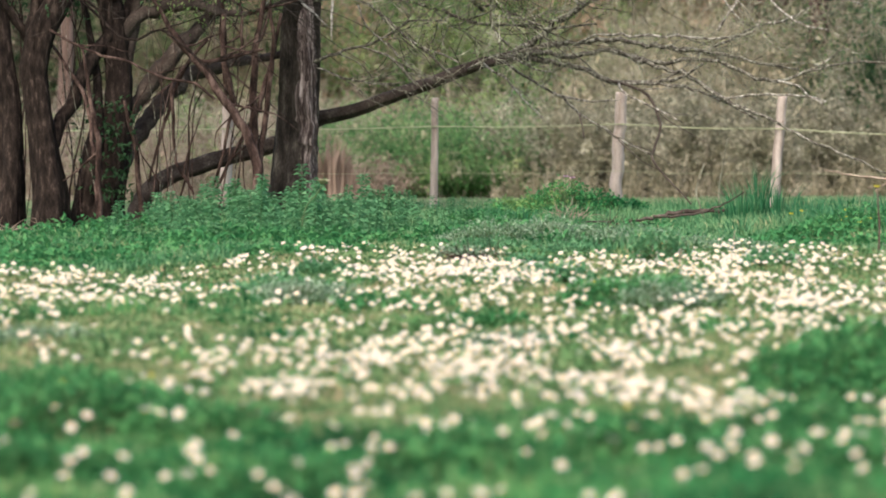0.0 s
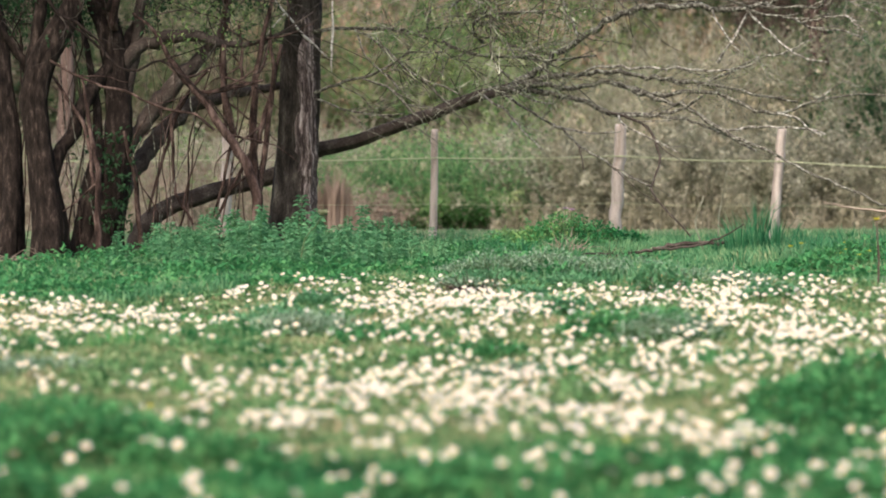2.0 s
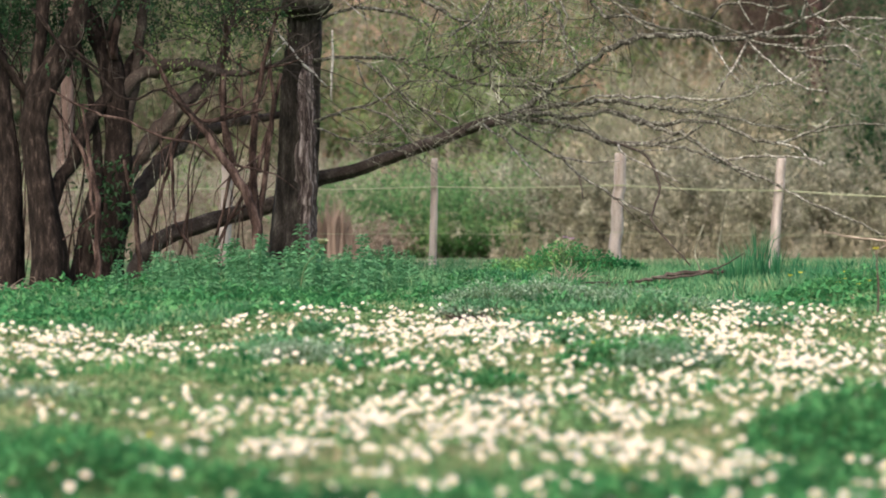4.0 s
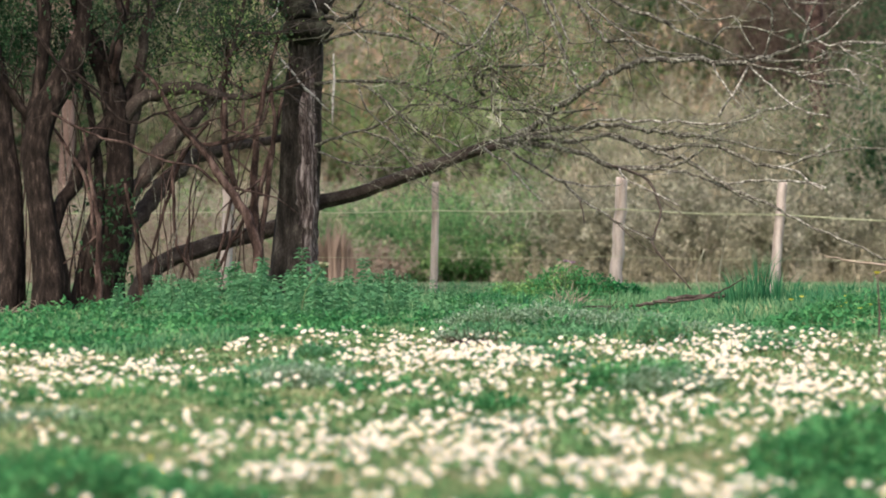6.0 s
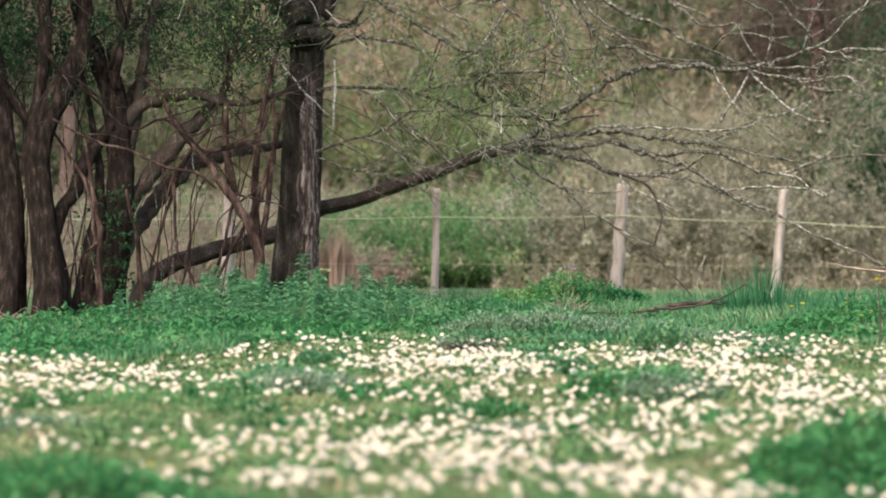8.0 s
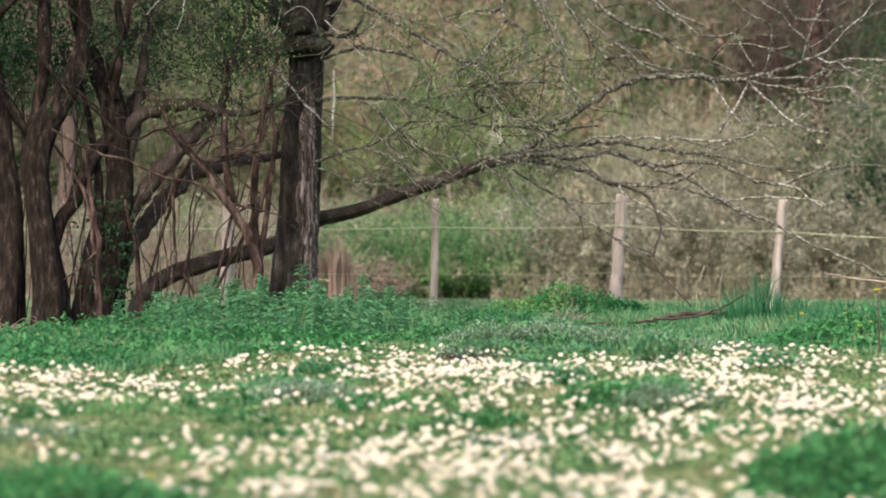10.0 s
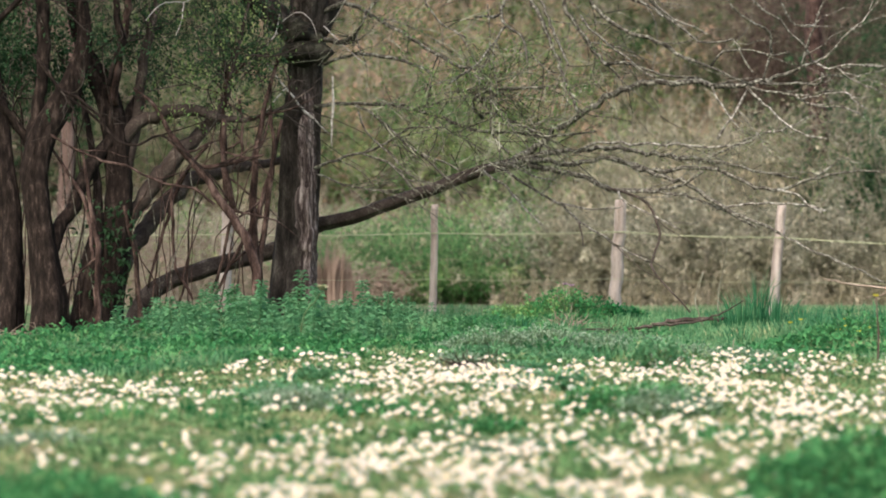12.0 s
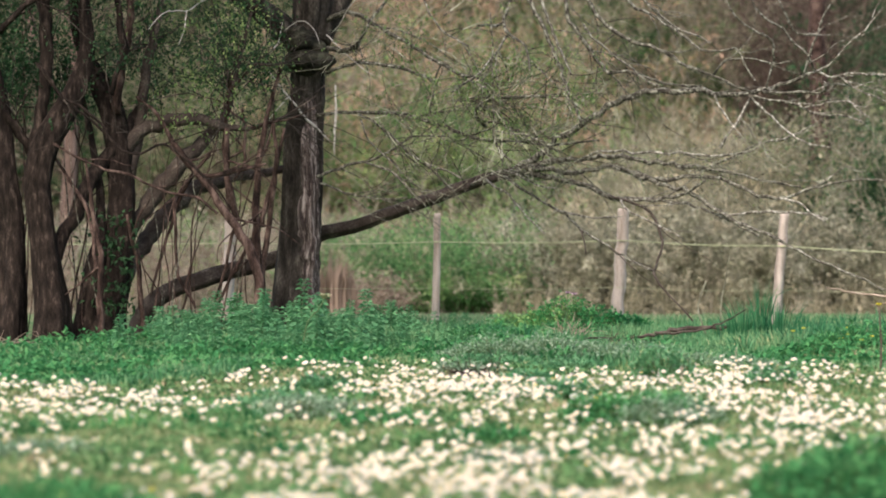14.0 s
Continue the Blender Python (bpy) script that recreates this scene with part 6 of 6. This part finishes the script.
# ---- turf ----
def build_turf():
    q = np.random.default_rng(5)

    def wedge(n, near, far, power=1.0):
        y = near + (far - near) * q.random(n) ** power
        return (0.165 * y + 0.4) * q.uniform(-1, 1, n), y

    short = Soup()
    x, y = wedge(100000, 9.5, 31.5, 0.8)
    b = np.stack([x, y, ground_z(x, y) - 0.005], 1)
    lump = 1.0 + 0.55 * np.sin(2.9 * x + 0.7 * y + 1) * np.sin(1.3 * y - 1.9 * x) + 0.35 * np.sin(6.7 * x - 1.1 * y) * np.sin(2.7 * y + 2.3 * x)
    add_blades(short, b, q.normal(0, 0.5, (len(x), 2)), q.uniform(0.02, 0.07, len(x)) * np.clip(lump, 0.3, 2), 0.0075 + 0.00026 * y)
    x, y = wedge(62000, 9.5, 31.5, 0.8)
    b = np.stack([x, y, ground_z(x, y) + 0.005], 1)
    way = np.stack([q.normal(0, 1, len(x)), q.normal(0, 1, len(x)), q.uniform(0.1, 0.8, len(x))], 1)
    add_leaves(short, b, way, q.uniform(0.022, 0.052, len(x)), q.uniform(0.014, 0.027, len(x)))
    x, y = wedge(95000, 9.5, 31.5, 0.8)
    keep = np.sin(3.1 * x + 1.1 * y) * np.sin(1.7 * y - 2.1 * x) + 0.5 * np.sin(7.3 * x) * np.sin(3.9 * y) + 0.3 * q.normal(0, 1, len(x)) > 0.15
    x, y = x[keep], y[keep]
    b = np.stack([x, y, ground_z(x, y) + q.uniform(0, 0.06, len(x))], 1)
    way = np.stack([q.normal(0, 1, len(x)), q.normal(0, 1, len(x)), q.uniform(0.2, 1.2, len(x))], 1)
    low = Soup()
    add_leaves(low, b, way, q.uniform(0.03, 0.07, len(x)), q.uniform(0.015, 0.03, len(x)))
    x, y = q.uniform(-6.2, -2.5, 13000), q.uniform(26.5, 31.4, 13000)
    b = np.stack([x, y, ground_z(x, y) + q.uniform(0, 0.06, len(x))], 1)
    way = np.stack([q.normal(0, 1, len(x)), q.normal(0, 1, len(x)), q.uniform(0.2, 1.2, len(x))], 1)
    add_leaves(low, b, way, q.uniform(0.04, 0.09, len(x)), q.uniform(0.02, 0.04, len(x)))
    x, y = q.uniform(-6.2, -2.6, 6000), q.uniform(32.0, 37.5, 6000)
    b = np.stack([x, y, ground_z(x, y) + q.uniform(0, 0.015, len(x))], 1)
    way = np.stack([q.normal(0, 1, len(x)), q.normal(0, 1, len(x)), q.uniform(0.05, 0.6, len(x))], 1)
    add_leaves(low, b, way, q.uniform(0.03, 0.06, len(x)), q.uniform(0.015, 0.03, len(x)))
    tagged(new("low_weeds", low.mesh("low_weeds", TURF_WEED)), "patches of low green weed leaves in turf", "weed", kind="stuff")
    x, y = q.uniform(-6, 6, 20000), q.uniform(-5, 9.5, 20000)
    b = np.stack([x, y, ground_z(x, y) - 0.005], 1)
    add_blades(short, b, q.normal(0, 0.5, (len(x), 2)), q.uniform(0.03, 0.08, len(x)), 0.009)
    tagged(new("short_turf", short.mesh("short_turf", SHORT)), "short trodden turf with small leaves between daisies", "grass", kind="stuff")
    tall = Soup()
    x, y = wedge(70000, 9.5, 15.0)
    keep = np.sin(2.3 * x + 0.5) * np.cos(1.9 * y) + 0.6 * q.normal(0, 1, len(x)) > -0.2 + 1.7 * smooth(12.0, 13.9, y)
    x, y = x[keep], y[keep]
    b = np.stack([x, y, ground_z(x, y) - 0.005], 1)
    lush = Soup()
    add_blades(lush, b, q.normal(0, 0.4, (len(x), 2)), q.uniform(0.05, 0.13, len(x)), 0.008)
    tagged(new("lush_grass", lush.mesh("lush_grass", LUSH)), "longer lush green grass with few daisies", "grass", kind="stuff")
    x, y = wedge(112000, 24.8, 44.0)
    keep = (y > 25.3 + 3.0 * smooth(-2.2, -0.8, x)) & ((x > -2.7) | (y < 29.5) | (y > 37) | (q.random(len(x)) < 0.35))
    x, y = x[keep], y[keep]
    b = np.stack([x, y, ground_z(x, y) - 0.005], 1)
    add_blades(tall, b, q.normal(0, 0.4, (len(x), 2)), q.uniform(0.06, 0.16, len(x)) * (1 + 0.4 * np.sin(1.3 * x) * np.sin(0.9 * y)) * (1 - 0.78 * smooth(-2.4, -3.2, x) * smooth(30.5, 32.0, y)) * (1 - 0.62 * smooth(36.0, 40.5, y)), 0.0155)
    dry = Soup()
    x, y = wedge(14000, 41.0, 44.4)
    b = np.stack([x, y, ground_z(x, y) - 0.005], 1)
    add_blades(dry, b, q.normal(0, 0.4, (len(x), 2)), q.uniform(0.04, 0.10, len(x)), 0.014)
    tagged(new("dry_grass", dry.mesh("dry_grass", STRAW)), "yellowish dry grass strip along the fence", "grass", kind="stuff")
    tagged(new("meadow_grass", tall.mesh("meadow_grass", GRASS)), "fresh green uneven meadow grass", "grass", kind="stuff")


build_turf()


# ---- daisies ----
# centre x, y, reach across, reach along, weight
PATCHES = ((-2.50, 22.4, 0.75, 1.5, 1.25), (0.05, 23.9, 0.85, 2.0, 1.4), (2.20, 23.8, 0.75, 3.2, 0.95), (2.34, 19.6, 0.8, 2.2, 0.5), (0.33, 19.1, 0.6, 2.6, 0.85), (1.22, 17.4, 0.5, 1.4, 0.6),
           (0.28, 15.0, 1.1, 1.8, 0.72), (-1.22, 16.2, 0.8, 1.5, 0.22), (1.26, 13.3, 0.45, 0.9, 0.7), (-0.47, 13.7, 0.45, 0.8, 0.4), (1.45, 26.5, 0.5, 1.2, 0.5), (-1.31, 25.8, 0.5, 1.0, 0.55), (-0.6, 19.8, 0.5, 1.6, 0.3), (-0.5, 15.6, 0.6, 1.4, 0.35),
           (-0.16, 11.5, 0.16, 0.3, 1.6), (0.05, 12.2, 0.14, 0.25, 1.4), (-1.38, 11.6, 0.2, 0.3, 1.2), (-1.2, 12.3, 0.2, 0.3, 1.2), (1.36, 11.5, 0.2, 0.4, 1.6), (1.0, 13.1, 0.3, 0.4, 1.3), (-0.7, 11.2, 0.25, 0.3, 0.9), (-0.5, 12.6, 0.3, 0.4, 0.8), (0.6, 11.2, 0.3, 0.3, 0.9), (1.75, 12.6, 0.2, 0.4, 1.2))
BARE = ((-1.9, 14.6, 0.6, 1.6, 0.8), (-1.36, 19.6, 0.55, 1.8, 0.85), (-0.70, 23.2, 0.35, 2.2, 0.5), (-0.33, 18.7, 0.35, 0.8, 0.5), (1.82, 14.8, 0.45, 1.0, 0.95), (-1.26, 12.5, 0.4, 1.2, 0.85), (0.47, 11.4, 0.7, 0.8, 0.7), (-1.5, 17.0, 0.8, 2.2, 0.5))


def daisy_density(x, y):
    d = 0.235 - 0.03 * smooth(12.5, 15.0, y)
    for cx, cy, w, h, k in PATCHES:
        d = d + k * np.exp(-(((x - cx) / w) ** 2 + ((y - cy) / h) ** 2))
    for cx, cy, w, h, k in BARE:
        d = d * (1 - k * np.exp(-(((x - cx) / w) ** 2 + ((y - cy) / h) ** 2)))
    for cx, cy, w, h in CLUMPS:
        d = d * (1 - 0.9 * np.exp(-(((x - cx) / (0.5 * w)) ** 2 + ((y - cy) / (0.8 * w)) ** 2)))
    fine = 0.72 + 0.8 * np.sin(6.1 * x + 1.3 * y) * np.sin(2.6 * y - 3.7 * x + 1) + 0.4 * np.sin(11.0 * x + 2) * np.sin(4.4 * y + 3.1 * x)
    return np.clip(d * np.clip(fine, 0.12, 2.4), 0.0, 1.7) * (1 - smooth(-0.6, 0.5, y - (24.8 + 3.1 * smooth(-2.1, -0.75, x)) + 0.3 * np.sin(2.2 * x)))


def daisy_arrays(foot, head, face, r):
    """Stem, petal wreath and yolk of each daisy."""
    s = side_of(face + 1e-4)
    u = np.cross(face, s)
    stems, petals, eyes = Soup(), Soup(), Soup()
    add_sticks(stems, foot, head, 0.0016, 0.0013)
    ring = [head + 0.02 * r * face]
    for k in range(22):
        a = 2 * math.pi * k / 22
        rr = r * (1.0 if k % 2 else 0.70)
        ring.append(head + rr * (math.cos(a) * s + math.sin(a) * u) + (0.22 if k % 2 else 0.10) * r * face)
    petals.add(np.stack(ring, 1), [(0, 1 + k, 1 + (k + 1) % 22) for k in range(22)])
    mid = [head + 0.26 * r * face]
    for k in range(8):
        a = 2 * math.pi * k / 8
        mid.append(head + 0.33 * r * (math.cos(a) * s + math.sin(a) * u) + 0.12 * r * face)
    eyes.add(np.stack(mid, 1), [(0, 1 + k, 1 + (k + 1) % 8) for k in range(8)])
    return stems.mesh("stem", STALK), petals.mesh("petals", PETAL), eyes.mesh("centre", CENTRE)


def build_daisies():
    q = np.random.default_rng(12)
    n = 24000
    y = np.sqrt(q.uniform(9.8 ** 2, 31.0 ** 2, n))
    x = (0.16 * y + 0.3) * q.uniform(-1, 1, n)
    keep = q.random(n) < 0.61 * daisy_density(x, y)
    x, y = x[keep], y[keep]
    one = (y > 20.0) & (y < 20.7)
    for k, (px, py) in enumerate(zip(x[one], y[one])):
        if k < 8:
            h, r = q.uniform(0.06, 0.12), q.uniform(0.018, 0.0255)
            daisy = thing("daisy", (0, 0, 0), "white daisy with a yellow centre in grass", "daisy", "daisies standing apart in the meadow")
            fc = unit(np.array([[q.normal(0, 0.3), q.normal(-0.45, 0.3), 1.0]]))
            st, pe, ey = daisy_arrays(np.array([[0, 0, -0.01]]), np.array([[0.01, 0, h]]), fc, np.array([[r]]))
            part("stem", st, None, daisy)
            part("petals", pe, None, daisy)
            part("centre", ey, None, daisy)
            DAISIES.append(daisy)
        else:
            daisy = copy_thing(DAISIES[k % 8], Matrix())
        daisy.matrix_basis = pose(px, py, float(ground_z(px, py)), 0, 0, q.uniform(-50, 50))
    x, y = x[~one], y[~one]
    n = len(x)
    h = q.uniform(0.05, 0.12, n) + 0.05 * (1 - smooth(12.5, 15.0, y))
    g = ground_z(x, y)
    foot = np.stack([x, y, g - 0.01], 1)
    head = np.stack([x + q.normal(0, 0.015, n), y + q.normal(0, 0.015, n), g + h], 1)
    face = unit(np.stack([q.normal(0, 0.35, n), q.normal(-0.45, 0.35, n), np.ones(n)], 1))
    st, pe, ey = daisy_arrays(foot, head, face, q.uniform(0.0175, 0.0255, n)[:, None])
    ob = thing("daisies", (0, 20, 0), "carpet of white daisies with yellow centres", "daisy", kind="stuff")
    part("stems", st, None, ob)
    part("petals", pe, None, ob)
    part("centres", ey, None, ob)


DAISIES = []
build_daisies()


# ---- single plants and sticks ----
def stalk_flower(name, pts, head_r, petal, label, petals=9, stem=STALK, cup=0.5):
    """A flower on a bent stalk; pts run from the ground to the head."""
    x, y, z, _ = pts[0]
    ob = thing(name, (x, y, float(ground_z(x, y))), label, "flower")
    part("stalk", tube_mesh("stalk", pts, stem, 5, 0.05, 0.03, 0.2), None, ob)
    hx, hy, hz, _ = pts[-1]
    q = np.random.default_rng(int(abs(hx) * 1000) + 3)
    for layer in range(2):
        soup = Soup()
        ang = 2 * math.pi * np.arange(petals) / petals + 0.4 * layer
        way = np.stack([np.cos(ang), np.sin(ang), np.full(petals, cup * (1 + layer))], 1)
        add_leaves(soup, np.tile([[hx, hy, hz]], (petals, 1)), way, head_r * q.uniform(0.8, 1.1, petals), head_r * 0.6)
        part("petals", soup.mesh("petals", petal), None, ob)
    return ob


# pale seed head bent over the nettles
stalk_flower("seed_head", [(-1.3, 30.3, on(-1.3, 30.3, -0.03), 0.005), (-1.22, 30.3, 0.34, 0.005), (-1.13, 30.25, 0.44, 0.005), (-1.06, 30.2, 0.55, 0.005)], 0.07, SEED, "pale dry seed head on a bent stalk", 18, STALK, 0.9)
# yellow flowers in the grass
for x, y, h in ((3.30, 31.9, 0.19), (3.42, 32.1, 0.21), (3.86, 32.2, 0.22), (3.80, 31.8, 0.17), (3.95, 31.8, 0.15), (3.72, 31.6, 0.14), (3.90, 31.5, 0.13), (4.02, 31.7, 0.16)):
    stalk_flower("yellow_flower", [(x, y, on(x, y, -0.02), 0.003), (x + 0.01, y, on(x, y, 0.5 * h), 0.003), (x + 0.02, y, on(x, y, h), 0.002)], 0.03, YELLOW, "small yellow flower on a green stalk")
for x, y, h in ((0.72, 13.0, 0.10), (2.02, 19.8, 0.08), (-1.36, 18.0, 0.08), (-1.30, 15.0, 0.08), (1.0, 21.0, 0.07)):
    stalk_flower("dandelion", [(x, y, on(x, y, -0.02), 0.003), (x, y, on(x, y, h), 0.002)], 0.02, YELLOW, "small yellow dandelion among white daisies", 12)
# tall yellow flower at the edge of the daisies
stalk_flower("tall_yellow_flower", [(3.56, 27.4, on(3.56, 27.4, -0.03), 0.010), (3.57, 27.4, 0.22, 0.009), (3.56, 27.4, 0.44, 0.007), (3.55, 27.4, 0.57, 0.005)], 0.032, YELLOW, "tall brown stalk with a yellow flower", 10, RUST_BARK)
# pink flowers on the leafy mound
for x, y, h in ((1.34, 36.35, 0.47), (1.41, 36.4, 0.45)):
    stalk_flower("pink_flower", [(x, y, on(x, y, -0.02), 0.004), (x, y, on(x, y, 0.5 * h), 0.004), (x + 0.01, y, on(x, y, h), 0.003)], 0.045, PINK, "pale pink flower on a leafy mound", 8)
# dry upright stems in the meadow
for x, y, h, lean in ((-2.04, 24.6, 0.13, 0.02), (-2.33, 24.2, 0.11, -0.01), (1.72, 24.4, 0.22, 0.02), (1.62, 23.9, 0.16, -0.02), (2.46, 28.4, 0.2, 0.02)):
    ob = thing("dry_weed", (x, y, on(x, y)), "thin dry reddish weed standing in grass", "weed")
    part("stalk", tube_mesh("stalk", [(x, y, on(x, y, -0.03), 0.005), (x + 0.4 * lean, y, on(x, y, 0.5 * h), 0.004), (x + lean, y, on(x, y, h), 0.003)], RED_BARK if h < 0.15 else TAN_TWIG, 5, 0.05, 0.05, 0.3), None, ob)


def stick(name, label, lines, material):
    x, y, z, _ = lines[0][0]
    ob = thing(name, (x, y, on(x, y)), label, "branch")
    for k, pts in enumerate(lines):
        part("stem" if k == 0 else "side_twig", tube_mesh("stem", pts, material, 7, 0.06, 0.06, 0.4), None, ob)


stick("fallen_branch", "forked brown dead branch lying in grass", [
    [(1.75, 34.2, 0.03, 0.010), (2.15, 34.3, 0.09, 0.018), (2.4, 34.4, 0.135, 0.023), (2.65, 34.4, 0.15, 0.021), (2.95, 34.3, 0.155, 0.014)],
    [(2.15, 34.3, 0.10, 0.016), (2.40, 34.2, 0.11, 0.014), (2.65, 34.0, 0.15, 0.012), (2.85, 33.9, 0.24, 0.009), (3.05, 33.8, 0.36, 0.006)],
    [(1.25, 33.6, 0.05, 0.009), (1.5, 33.8, 0.07, 0.010), (1.74, 34.0, 0.06, 0.009)]], SMOOTH_BARK)
stick("tan_branch", "pale tan bare branch reaching over the grass", [
    [(4.95, 33.4, -0.05, 0.016), (4.75, 33.5, 0.30, 0.014), (4.5, 33.6, 0.47, 0.013), (4.1, 33.7, 0.53, 0.010), (3.83, 33.7, 0.58, 0.006)],
    [(4.5, 33.6, 0.47, 0.008), (4.4, 33.6, 0.42, 0.006), (4.25, 33.6, 0.40, 0.004)]], TAN_TWIG)
for x, y, pts in ((2.86, 34.6, ((0, 0), (0.0, 0.35), (0.04, 0.6), (0.09, 0.88))), (2.76, 34.8, ((0, 0), (-0.09, 0.2), (-0.12, 0.36), (-0.04, 0.62)))):
    ob = thing("bare_sapling", (x, y, on(x, y)), "thin bare grey sapling stem in grass", "sapling")
    part("stem", tube_mesh("stem", [(x + dx, y, on(x, y, dz - 0.03 * (dz == 0)), 0.008 - 0.005 * dz) for dx, dz in pts], TWIG, 5, 0.08, 0.05, 0.3), None, ob)
